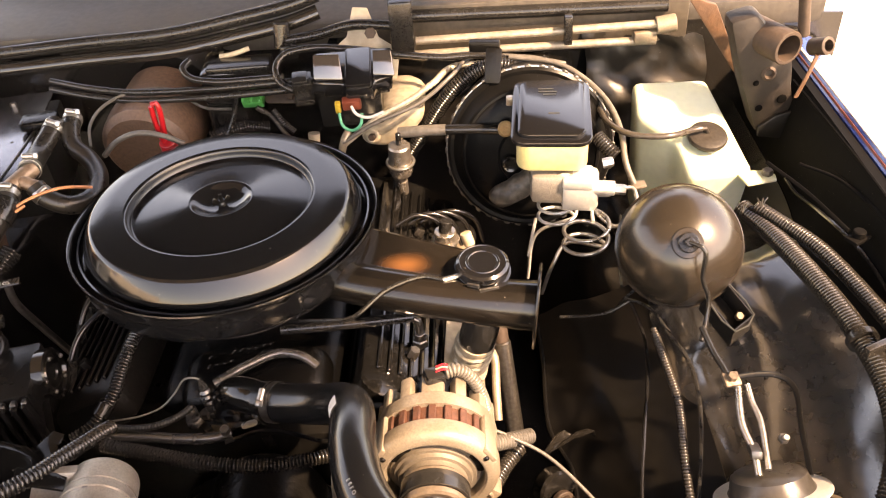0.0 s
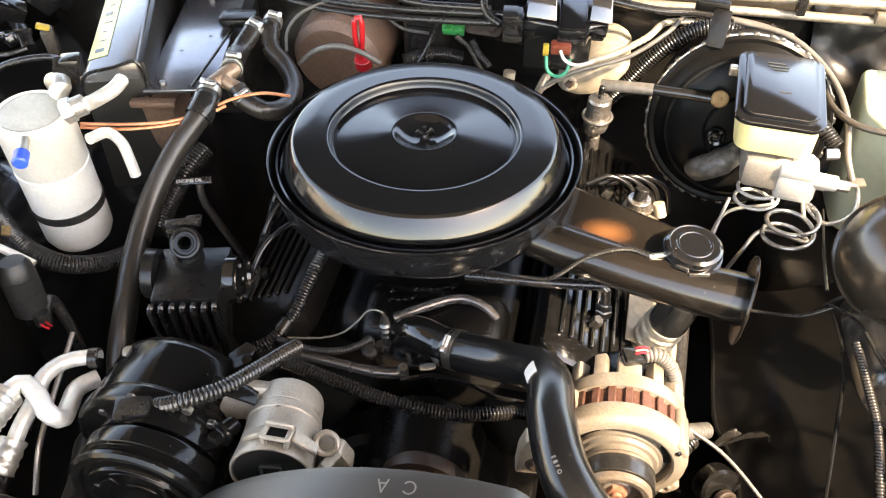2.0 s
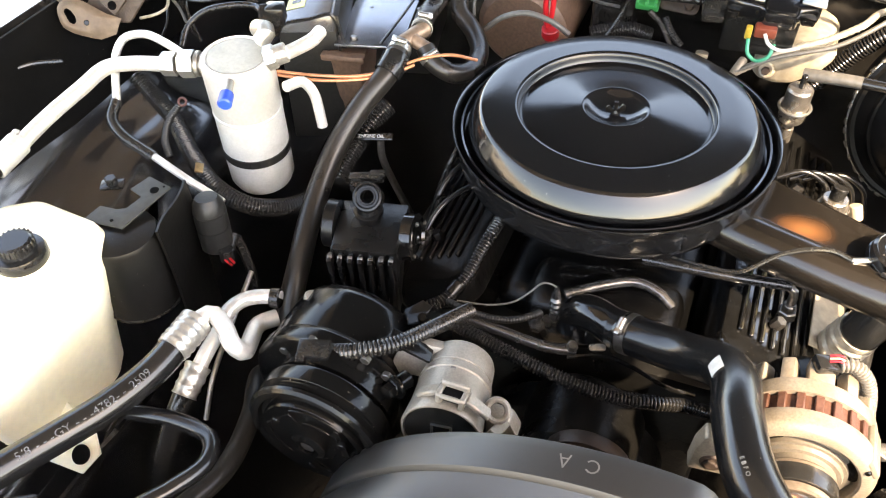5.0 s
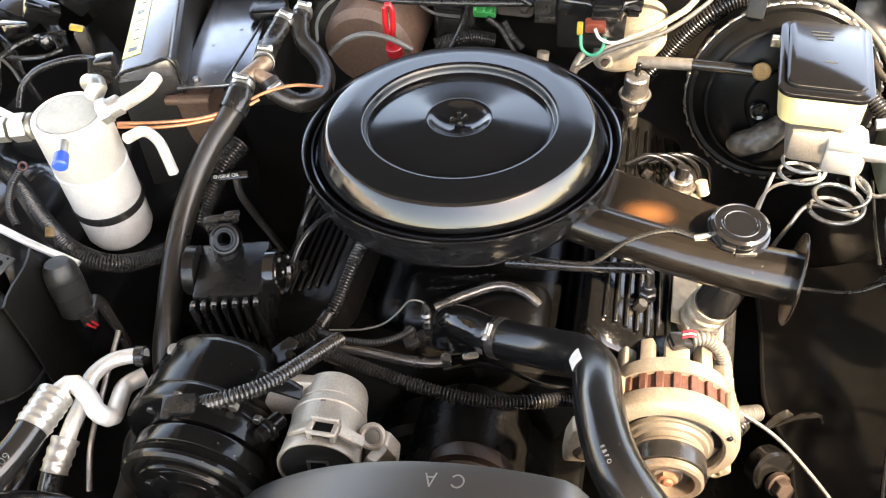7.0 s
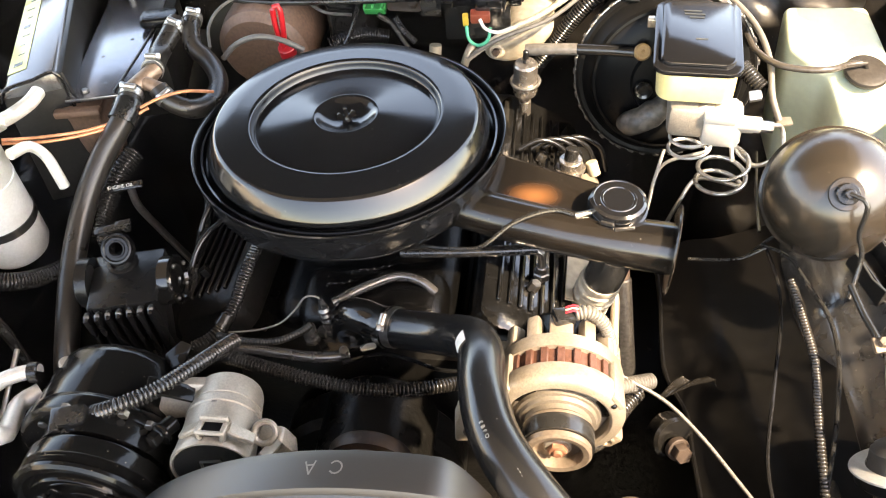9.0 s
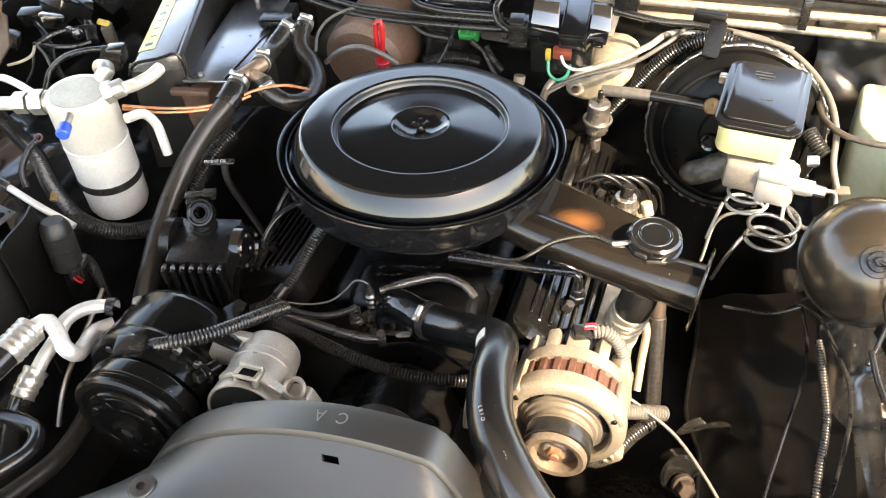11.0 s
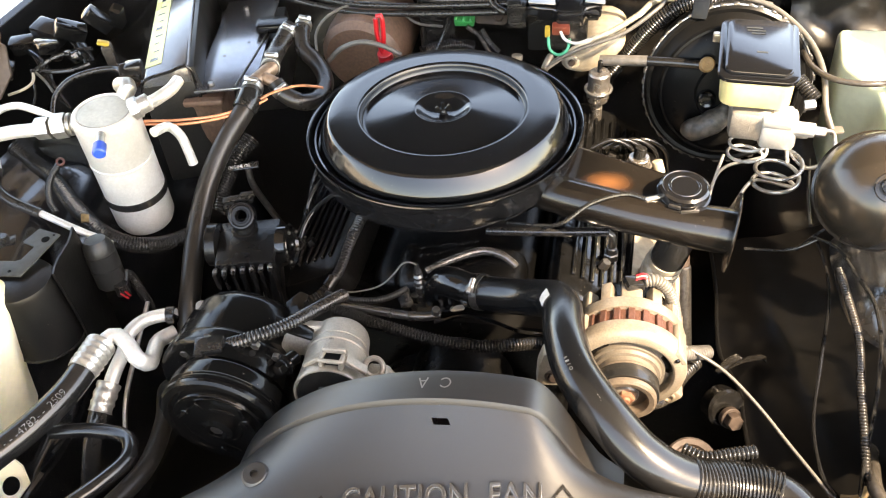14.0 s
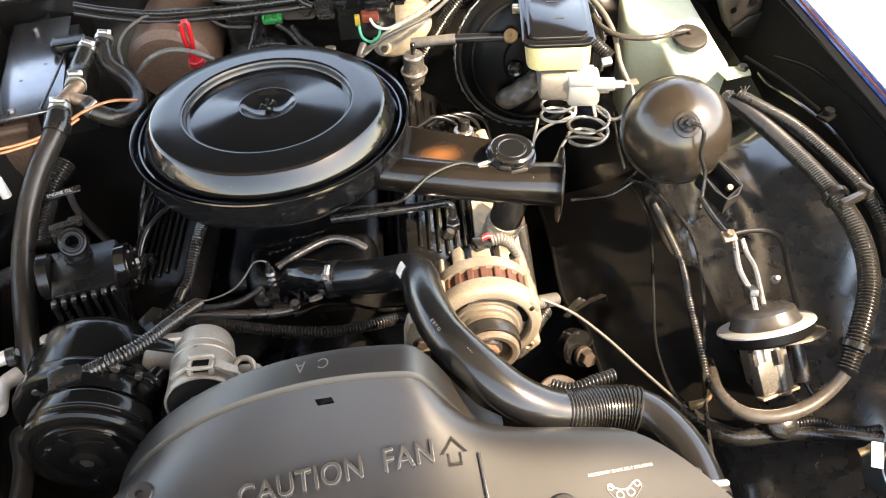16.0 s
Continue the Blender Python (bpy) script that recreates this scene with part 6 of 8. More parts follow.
def brake_booster():
    t = thing("brake_booster", "black steel brake booster drum with a crimped rim", "brake booster", (0.44, 0.30, 0.76))
    c, ax = Vector((0.442, 0.275, 0.888)), Vector((0.0, -1, 0.22)).normalized()
    part("shell", lathe([(0, -0.10), (0.10, -0.10), (0.128, -0.075), (0.135, -0.04), (0.136, 0.0), (0.1385, 0.002), (0.1385, 0.010), (0.134, 0.013), (0.128, 0.012), (0.120, 0.022), (0.105, 0.034), (0.085, 0.040), (0.055, 0.042), (0.052, 0.050), (0, 0.052)], c, ax, 72), BOOSTER, t)
    m = Matrix.Translation(c) @ frame_of(ax)
    # the crimped seam: a bare edge and folded tabs all round it
    part("crimp_edge", lathe([(0.1375, 0.001), (0.1402, 0.002), (0.1406, 0.005), (0.1398, 0.0075), (0.1372, 0.008)], c, ax, 96, True), STEEL, t, "bare steel crimped edge")
    tab = random.Random(11)
    for i in range(44):
        a = 2 * math.pi * (i + tab.uniform(-0.2, 0.2)) / 44
        p = m @ Vector((0.1398 * math.cos(a), 0.1398 * math.sin(a), 0.0055 + tab.uniform(-0.001, 0.001)))
        q = frame_of(ax) @ Matrix.Rotation(a + tab.uniform(-0.12, 0.12), 4, "Z")
        part("crimp", box(p, (0.0045 + tab.uniform(0, 0.002), 0.0095, 0.0085), [math.degrees(v) for v in q.to_euler()], 0.0012, 1), DARKSTEEL, t)
    part("inner_step", lathe([(0.108, 0.036), (0.112, 0.0355), (0.115, 0.030), (0.112, 0.0285)], c, ax, 72, True), BOOSTER, t)
    # check valve port on an arm, and the dusty boot beside it
    port = Vector((0.407, 0.224, 0.891))
    part("valve_port", lathe([(0.008, 0.0), (0.008, 0.010), (0.0125, 0.011), (0.0150, 0.008), (0.0160, 0.0)], port, ax, 28, True), GLOSS, t)
    part("port_plug", cylinder(port, port + ax * 0.004, 0.0085, 18), ENGINE, t)
    part("port_arm", slab([(-0.014, -0.010), (0.020, 0.012), (0.052, 0.030), (0.058, 0.016), (0.040, -0.012), (0.030, -0.040), (0.016, -0.036), (0.006, -0.018)], -0.004, 0.004, Matrix.Translation(port + Vector((0.004, 0.004, -0.002))) @ pose(0, 0, 0, 78, 0, 0), 0.002), COMPRESSOR, t)
    boot = tube([(0.376, 0.212, 0.832), (0.390, 0.204, 0.840), (0.410, 0.202, 0.851), (0.432, 0.206, 0.866), (0.446, 0.214, 0.878)], 0.0205, 22, 0.004,
                wave=lambda s, n: (0.55 + 0.45 * min(1.0, s / 0.016)) * (1.0 - 0.25 * max(0.0, (s - 0.06) / 0.03)) * (1 + 0.03 * math.sin(s * 260)))
    for v in boot.verts:
        v.co += Vector((0.0022, 0.0022, 0.0022)) * noise.noise(v.co * 55)
    part("dusty_boot", boot, BOOT, t, "dusty grey brown rubber boot")


brake_booster()


def master_cylinder():
    t = thing("master_cylinder", "cast aluminium brake master cylinder with a black lidded reservoir", "master cylinder", (0.47, 0.16, 0.86))
    turn = (4, 0, -5)
    part("lid", join(slab(rounded(0.118, 0.172, 0.02), 0, 0.008, pose(0.466, 0.172, 1.006, *turn), 0.003), slab(rounded(0.098, 0.150, 0.016), 0, 0.007, pose(0.466, 0.172, 1.0135, *turn), 0.003)), SATIN, t, "glossy black reservoir lid with grey print")
    for i, (w, y) in enumerate(((0.024, 0.048), (0.028, 0.040), (0.020, 0.032), (0.016, -0.02))):
        part("print", box(Vector((0.458, 0.172, 1.0208)) + Vector((0.004 + 0.002 * i, y, 0.07 * y)), (w, 0.0030, 0.0003), turn, 0.0), GREYMETAL, t, smooth=False)
    part("bail_tab", box((0.408, 0.222, 1.006), (0.014, 0.012, 0.014), turn, 0.002), STEEL, t)
    part("reservoir", slab(rounded(0.104, 0.156, 0.02), 0, 0.045, pose(0.467, 0.168, 0.962, *turn), 0.005), YELLOWED, t, "yellowed translucent reservoir")
    part("sticker", box((0.480, 0.089, 0.982), (0.022, 0.0015, 0.02), (0, 0, -5), 0.0), WHITE, t)
    part("neck", slab(rounded(0.085, 0.12, 0.02), 0, 0.02, pose(0.47, 0.168, 0.945, *turn), 0.003), ALLOY, t)
    part("body", join(cylinder((0.462, 0.245, 0.925), (0.480, 0.088, 0.925), 0.027, 32, 0.005), box((0.470, 0.150, 0.925), (0.070, 0.130, 0.050), (0, 0, -6), 0.010)), ALLOY, t)
    part("front_block", join(box((0.505, 0.104, 0.916), (0.054, 0.056, 0.050), (0, 0, -8), 0.009), box((0.500, 0.098, 0.940), (0.044, 0.046, 0.018), (0, 0, -8), 0.004), cylinder((0.52, 0.085, 0.93), (0.552, 0.080, 0.93), 0.011, 20), cylinder((0.530, 0.112, 0.906), (0.552, 0.110, 0.906), 0.010, 18)), CANISTER, t, "bright cast valve block")
    for p, a in (((0.545, 0.10, 0.915), (1, -0.1, 0.1)), ((0.54, 0.125, 0.945), (1, 0.0, 0.2)), ((0.552, 0.078, 0.93), (1, -0.2, 0))):
        part("line_nut", hexagon(p, a, 0.0078, 0.016), STEEL, t)


master_cylinder()


def brake_lines():
    def coil(c, r, turns, rise, start=0.0):
        n = int(turns * 14)
        return [Vector((c[0] + r * math.cos(start + 2 * math.pi * i / 14), c[1] + r * math.sin(start + 2 * math.pi * i / 14), c[2] + rise * i / n)) for i in range(n + 1)]
    t = thing("brake_line", "coiled bare steel brake line below the master cylinder", "brake line", (0.49, 0.14, 0.80))
    a = Vector((0.48, 0.17, 0.821))
    pts = [Vector((0.52, 0.06, 0.885)), a + Vector((0.045, 0.01, 0.05))] + coil((a.x, a.y, a.z - 0.012), 0.031, 2.2, 0.046, 0.3)[::-1] + [a + Vector((-0.03, 0.03, -0.06)), a + Vector((-0.045, 0.03, -0.16))]
    part("line", tube(pts, 0.0028, 10, 0.005), CANISTER, t)
    t = thing("brake_line", "lower coiled grey steel brake line", "brake line", (0.53, 0.06, 0.79))
    b = Vector((0.514, 0.079, 0.837))
    pts = [Vector((0.56, 0.078, 0.93)), Vector((0.582, 0.091, 0.92)), Vector((0.586, 0.076, 0.89)), Vector((0.557, 0.08, 0.86))] + coil((b.x, b.y, b.z - 0.02), 0.034, 2.2, 0.055, 0.2)[::-1] + [Vector((0.49, 0.12, 0.8)), Vector((0.468, 0.104, 0.77)), Vector((0.452, 0.113, 0.7))]
    part("line", tube(pts, 0.0032, 10, 0.005), STEEL, t)
    t = thing("brake_line", "straight brake line dropping past the booster", "brake line", (0.39, 0.1, 0.7))
    part("line", tube([(0.447, 0.191, 0.8), (0.44, 0.179, 0.77), (0.433, 0.165, 0.74)], 0.0028, 8), CANISTER, t)


brake_lines()


def washer_tank():
    t = thing("washer_tank", "pale green plastic washer tank with a black cap", "washer tank", (0.69, 0.27, 0.80))
    low = [(0.640, 0.285), (0.688, 0.245), (0.690, 0.205), (0.785, 0.215), (0.770, 0.405), (0.640, 0.395)]
    top = [(0.617, 0.280, 0.940), (0.673, 0.228, 0.915), (0.684, 0.165, 0.886), (0.790, 0.176, 0.888), (0.757, 0.388, 0.944), (0.624, 0.368, 0.955)]
    bm = bmesh.new()
    a = [bm.verts.new((x, y, 0.69)) for x, y in low]
    b = [bm.verts.new(p) for p in top]
    for i in range(6):
        bm.faces.new((a[i], a[(i + 1) % 6], b[(i + 1) % 6], b[i]))
    bm.faces.new(a[::-1])
    bm.faces.new(b)
    bmesh.ops.recalc_face_normals(bm, faces=bm.faces)
    bmesh.ops.bevel(bm, geom=bm.edges[:], offset=0.014, segments=4, affect="EDGES", profile=0.5)
    part("tank", bm, TANK_GREEN, t)
    c = Vector((0.722, 0.228, 0.911))
    n = Vector((0.04, -0.27, 1)).normalized()
    part("cap", lathe([(0, 0.0185), (0.010, 0.0187), (0.026, 0.018), (0.030, 0.0165), (0.0318, 0.013), (0.031, 0.009), (0.022, 0.006), (0.02, -0.01)], c, n, 36), CAP, t, "dull brown black push-on cap")
    part("nozzle", join(cylinder(c + Vector((0.002, 0, 0.014)), c + Vector((-0.006, -0.004, 0.029)), 0.0038, 14), cylinder(c + Vector((-0.004, -0.003, 0.027)), c + Vector((-0.034, -0.012, 0.028)), 0.0038, 14)), CAP, t)
    line = [c + Vector((-0.012, -0.005, 0.028)), c + Vector((-0.030, -0.011, 0.029)), (0.658, 0.188, 0.950), (0.622, 0.188, 0.95), (0.589, 0.201, 0.95), (0.564, 0.239, 0.95), (0.556, 0.278, 0.955)]
    part("hose", tube(line, 0.0050, 12), TANHOSE, t, "grey rubber washer hose")
    foot = slab([(-0.04, -0.012), (0.012, -0.014), (0.02, 0.0), (0.014, 0.016), (-0.035, 0.03)], 0, 0.004, pose(0.805, 0.170, 0.874, 0, 4, 20), 0.001)
    part("foot", foot, TANK_GREEN, t)
    part("foot_screw", hexagon((0.810, 0.176, 0.878), (0, 0, 1), 0.009, 0.009), DARKSTEEL, t)
    part("foot_front", slab([(-0.012, -0.010), (0.010, -0.008), (0.012, 0.008), (-0.012, 0.012)], 0, 0.004, pose(*(0.603, 0.149, 0.885), 0, 0, 10), 0.001), DISH, t)


washer_tank()


def vacuum_ball():
    t = thing("vacuum_reservoir", "round brown black metal vacuum reservoir ball", "vacuum reservoir", (0.62, -0.05, 0.84))
    c, ax = Vector((0.618, -0.050, 0.922)), Vector((-0.10, -0.72, 0.62)).normalized()
    r = 0.0815
    prof = [(r * math.cos(radians(a)), r * math.sin(radians(a))) for a in range(-88, -4, 7)]
    prof += [(r, -0.010), (r + 0.003, -0.008), (r + 0.003, -0.001), (r, 0.001)]
    prof += [(r * math.cos(radians(a)), r * math.sin(radians(a)) * 0.97) for a in range(5, 86, 5)] + [(0, r * 0.97)]
    part("ball", lathe(prof, c, ax, 72), BALL, t)
    n = c + ax * r * 0.95
    part("nozzle", join(cylinder(n, n + ax * 0.012, 0.013, 20), cylinder(n + ax * 0.010, n + ax * 0.024, 0.0062, 14)), PLASTIC, t)
    part("dimple", lathe([(0.020, 0), (0.019, 0.002), (0.0, 0.003)], n, ax, 28), BALL, t)
    tip = n + ax * 0.022
    line = [tip, tip + Vector((0.014, -0.014, 0.0)), (0.625, -0.142, 0.94), (0.636, -0.144, 0.91), (0.632, -0.16, 0.88), (0.624, -0.179, 0.87)]
    part("hose", tube(line, 0.0031, 10), RUBBER, t, "thin black vacuum hose")
    edge = [Vector(p) for p in ((0.671, -0.083, 0.892), (0.699, -0.142, 0.876), (0.666, -0.17, 0.876), (0.638, -0.115, 0.892))]
    low = [p + Vector((0, 0.004, -0.030)) for p in edge]
    part("bracket", sheet([edge, low], 0.0016), PLASTIC, t)
    part("bracket_edge", tube(edge, 0.0012, 6, 0.02), GREYMETAL, t, "grey strip along the bracket edge")
    part("bracket_floor", sheet([[low[0], low[1]], [low[3], low[2]]], 0.0016), PLASTIC, t)
    part("bracket_bolt", hexagon((0.683, -0.134, 0.866), (0, -0.5, 0.8), 0.0055, 0.008), RUST_BRIGHT, t)


vacuum_ball()


DRUM = material("dusty grey diaphragm rubber", (0.030, 0.0275, 0.025), 0.3, grain=160, bump=0.1, dirt=(0.055, 0.049, 0.042), dirt_scale=14)


def cruise_servo():
    t = thing("cruise_servo", "metal cruise control servo with a diaphragm drum", "cruise servo", (0.665, -0.39, 0.72))
    c, ax = Vector((0.663, -0.366, 0.822)), Vector((0.17, -0.60, -0.77)).normalized()
    part("drum", lathe([(0, -0.022), (0.034, -0.022), (0.041, -0.018), (0.045, -0.004), (0.048, 0.0)], c, ax, 48), DRUM, t, "dusty grey rubber drum")
    part("rim", lathe([(0.046, -0.001), (0.060, 0.0), (0.0635, 0.0012), (0.0640, 0.003), (0.0620, 0.0045), (0.058, 0.005)], c, ax, 56), CANISTER, t, "bright crimped metal rim")
    # The rim's side is blackened where light misses it.
    part("side_band", lathe([(0.058, 0.0046), (0.0605, 0.005), (0.0600, 0.016), (0.057, 0.019), (0, 0.020)], c, ax, 56), BOOSTER, t, "rim side painted dark for shade")
    part("lower_plate", lathe([(0, 0.020), (0.036, 0.020), (0.040, 0.022), (0.040, 0.025), (0, 0.026)], c + Vector((0.036, 0.004, 0.0)), ax, 32), ALLOY_TAN, t)
    m = Matrix.Translation(c) @ frame_of(ax)
    turn = m.to_euler()
    deg = [math.degrees(a) for a in turn]
    foot = c + Vector((-0.012, 0, 0))
    part("valve_block", join(box(foot + ax * 0.056, (0.050, 0.038, 0.075), deg, 0.005), cylinder(foot + ax * 0.022 + Vector((0.014, -0.012, 0)), foot + ax * 0.090 + Vector((0.014, -0.012, 0)), 0.010, 18)), BLOCK, t, "grey cast valve block")
    part("block_foot", box(foot + ax * 0.095, (0.058, 0.044, 0.004), deg, 0.0015), ALLOY_TAN, t)
    for dx in (-0.02, 0.012):
        part("block_stud", hexagon(foot + Vector((dx, -0.022, 0.004)) + ax * 0.022, ax, 0.006, 0.02), DARKSTEEL, t)
    part("solenoid", cylinder(c + Vector((0.035, 0, 0)) + ax * 0.02, c + Vector((0.035, 0, 0)) + ax * 0.085, 0.009, 16), DARKSTEEL, t)
    part("vent_stub", cylinder(c + Vector((-0.022, -0.012, 0.01)) + ax * 0.018, c + Vector((-0.022, -0.012, 0.01)) + ax * 0.05, 0.0065, 14), DARKSTEEL, t)
    part("wire_end", tube([c + Vector((0.035, 0, 0)) + ax * 0.085, c + Vector((0.045, -0.01, -0.005)) + ax * 0.095, c + Vector((0.07, -0.012, -0.004)) + ax * 0.09], 0.0035, 8), PLASTIC, t)
    # bracket and rods
    k = Vector((0.638, -0.258, 0.885))
    part("bracket", tube([k + Vector((-0.008, 0, 0)), k + Vector((0.03, 0.005, 0.002)), (0.696, -0.256, 0.885), (0.708, -0.269, 0.88), (0.704, -0.315, 0.865), (0.702, -0.364, 0.845)], 0.0034, 8, flat=0.6), BOOSTER, t)
    part("pivot", join(box(k, (0.020, 0.018, 0.006), (20, 0, 10), 0.002), hexagon(k + Vector((0, 0, 0.003)), (0, -0.3, 1), 0.006, 0.007)), RUST_BRIGHT, t)
    part("rod", tube([k + Vector((0.004, -0.012, 0)), (0.638, -0.312, 0.87), (0.644, -0.345, 0.86), (0.644, -0.367, 0.85)], 0.0040, 10), STEEL, t)
    part("rod", tube([k + Vector((0.016, -0.008, 0)), (0.656, -0.286, 0.875), (0.659, -0.306, 0.872), (0.655, -0.363, 0.855)], 0.0034, 10), STEEL, t)
    part("clevis", box((0.643, -0.345, 0.865), (0.012, 0.03, 0.01), (-30, 0, -10), 0.002), DARKSTEEL, t)
    b = Vector((0.676, -0.335, 0.87))
    part("bracket_nut", join(cylinder(b, b + Vector((0, -0.006, 0.012)), 0.004, 12), hexagon(b, (0, -0.3, 1), 0.006, 0.006)), DARKSTEEL, t)
    line = [(0.625, -0.171, 0.885), (0.628, -0.22, 0.888), (0.632, -0.241, 0.888), (0.634, -0.253, 0.888)]
    part("vacuum_hose", tube(line, 0.0042, 10), RUBBER, t)


cruise_servo()


def right_looms():
    t = thing("wiring_loom", "thick dusty corrugated loom along the inner fender", "wiring loom", (0.76, -0.2, 0.88))
    line = [(0.726, 0.039, 0.915), (0.749, -0.02, 0.915), (0.772, -0.128, 0.92), (0.788, -0.234, 0.92), (0.792, -0.308, 0.91), (0.781, -0.371, 0.89), (0.751, -0.428, 0.86), (0.729, -0.46, 0.83)]
    part("conduit", loom(line, 0.0140, 0.0046, 18, 0.2), LOOM_TAN, t)
    for share in (0.52, 0.95):
        pts, _ = glide(line, 0.004)
        i = int(share * (len(pts) - 3))
        part("tie_strap", tube([pts[i], pts[i + 1], pts[i + 2]], 0.0185, 18, 0.003), PLASTIC, t)
    line = [(0.613, -0.332, 0.72), (0.592, -0.393, 0.76), (0.58, -0.453, 0.79), (0.595, -0.481, 0.792), (0.63, -0.493, 0.792), (0.674, -0.488, 0.797), (0.709, -0.473, 0.81), (0.727, -0.463, 0.828)]
    part("tan_hose", tube(line, 0.0088, 16), TANHOSE, t, "greyish tan rubber hose")
    t = thing("wiring_loom", "second corrugated loom beside the fender edge", "wiring loom", (0.79, -0.15, 0.89))
    line = [(0.739, 0.019, 0.93), (0.761, -0.014, 0.928), (0.792, -0.072, 0.928), (0.818, -0.166, 0.925), (0.832, -0.236, 0.92), (0.838, -0.291, 0.9), (0.829, -0.357, 0.87)]
    part("conduit", loom(line, 0.0105, 0.0044, 18, 0.2), LOOM_TAN, t)
    clip = Vector((0.79, -0.27, 0.945))
    part("clip", join(box(clip, (0.05, 0.008, 0.014), (0, 0, 25), 0.002), box(clip + Vector((0.02, 0.012, 0.004)), (0.008, 0.02, 0.016), (0, 0, 25), 0.002)), LOOM_DUSTY, t)
    for p in ((0.711, -0.006, 0.94), (0.739, 0.003, 0.94)):
        p = Vector(p)
        part("frayed_tie", join(*[tube([p, p + Vector((dx, 0.003, 0.010)), p + Vector((dx * 1.6, 0.004, 0.014))], 0.0010, 6, 0.004) for dx in (-0.004, 0.001, 0.005)]), LOOM_DUSTY, t)
    t = thing("wire", "thin glossy black cable hanging down the inner fender", "wire", (0.55, -0.2, 0.75))
    part("cable", tube([(0.562, -0.046, 0.82), (0.574, -0.089, 0.8), (0.571, -0.145, 0.79), (0.548, -0.252, 0.775), (0.532, -0.342, 0.755), (0.54, -0.406, 0.74), (0.555, -0.425, 0.735)], 0.0026, 8), HOSE, t)
    t = thing("wiring_loom", "narrow corrugated loom down the inner fender", "wiring loom", (0.59, -0.25, 0.77))
    line = [(0.584, -0.103, 0.82), (0.59, -0.162, 0.812), (0.594, -0.222, 0.805), (0.584, -0.302, 0.8), (0.58, -0.373, 0.785), (0.58, -0.419, 0.77), (0.596, -0.453, 0.762), (0.626, -0.476, 0.757)]
    part("conduit", loom(line, 0.0058, 0.0044, 12, 0.3), LOOM_DUSTY, t)
    part("fitting", tube([(0.552, -0.436, 0.75), (0.564, -0.439, 0.757), (0.574, -0.435, 0.762), (0.578, -0.427, 0.768)], 0.0045, 10, wave=lambda s, n: 1.3 if s < 0.012 and (s / 0.004) % 1 < 0.5 else 1.0), BRASS, t)
    t = thing("wire", "thin black wire beside the narrow loom", "wire", (0.6, -0.25, 0.77))
    part("cable", tube([(0.594, -0.128, 0.84), (0.613, -0.172, 0.832), (0.617, -0.222, 0.82), (0.603, -0.305, 0.8), (0.577, -0.398, 0.78), (0.567, -0.458, 0.75), (0.565, -0.507, 0.72)], 0.003, 8), RUBBER, t)
    t = thing("wire", "tangled dark wires behind the snorkel", "wire", (0.53, -0.02, 0.80))
    strands = (((0.462, -0.052, 0.8), (0.525, -0.058, 0.81), (0.563, -0.052, 0.83)), ((0.541, -0.036, 0.79), (0.555, -0.048, 0.83), (0.571, -0.049, 0.85)),
               ((0.551, -0.054, 0.835), (0.58, -0.082, 0.84), (0.601, -0.121, 0.83)), ((0.547, -0.046, 0.85), (0.556, 0.029, 0.84), (0.587, 0.188, 0.8)))
    for strand in strands:
        part("strand", tube(strand, 0.0024, 8), RUBBER, t)
    t = thing("wire", "bare silver cable from the alternator to the fender", "wire", (0.45, -0.28, 0.72))
    part("cable", tube([(0.346, -0.245, 0.8), (0.374, -0.253, 0.79), (0.421, -0.273, 0.775), (0.463, -0.312, 0.76), (0.502, -0.361, 0.745), (0.54, -0.414, 0.735), (0.549, -0.425, 0.73)], 0.0024, 10), PALE_WIRE, t)
    t = thing("wiring_loom", "black taped harness across the front corner", "wiring loom", (0.65, -0.5, 0.70))
    part("harness", tube([(0.545, -0.427, 0.73), (0.569, -0.451, 0.725), (0.604, -0.473, 0.725), (0.633, -0.476, 0.725), (0.677, -0.477, 0.73), (0.73, -0.492, 0.735), (0.811, -0.509, 0.735)], 0.013, 14), RUBBER, t)
    part("grommet", lathe([(0, 0.012), (0.014, 0.012), (0.02, 0.008), (0.022, 0.0), (0.0, 0.0)], (0.661, -0.473, 0.745), (0, -0.5, 0.8), 24), PLASTIC, t)
    part("branch", loom([(0.666, -0.476, 0.745), (0.71, -0.477, 0.748), (0.73, -0.485, 0.745), (0.763, -0.495, 0.745), (0.818, -0.489, 0.745)], 0.006, 0.0042, 10), LOOM, t)


LOOM_TAN = material("dusty tan split loom", (0.013, 0.0118, 0.0105), 0.17, grain=120, bump=0.06, dirt=(0.030, 0.026, 0.021), dirt_scale=14)
LOOM_DUSTY = material("dusty brown split loom", (0.018, 0.016, 0.0138), 0.26, grain=120, bump=0.06, dirt=(0.050, 0.042, 0.034), dirt_scale=14)
right_looms()


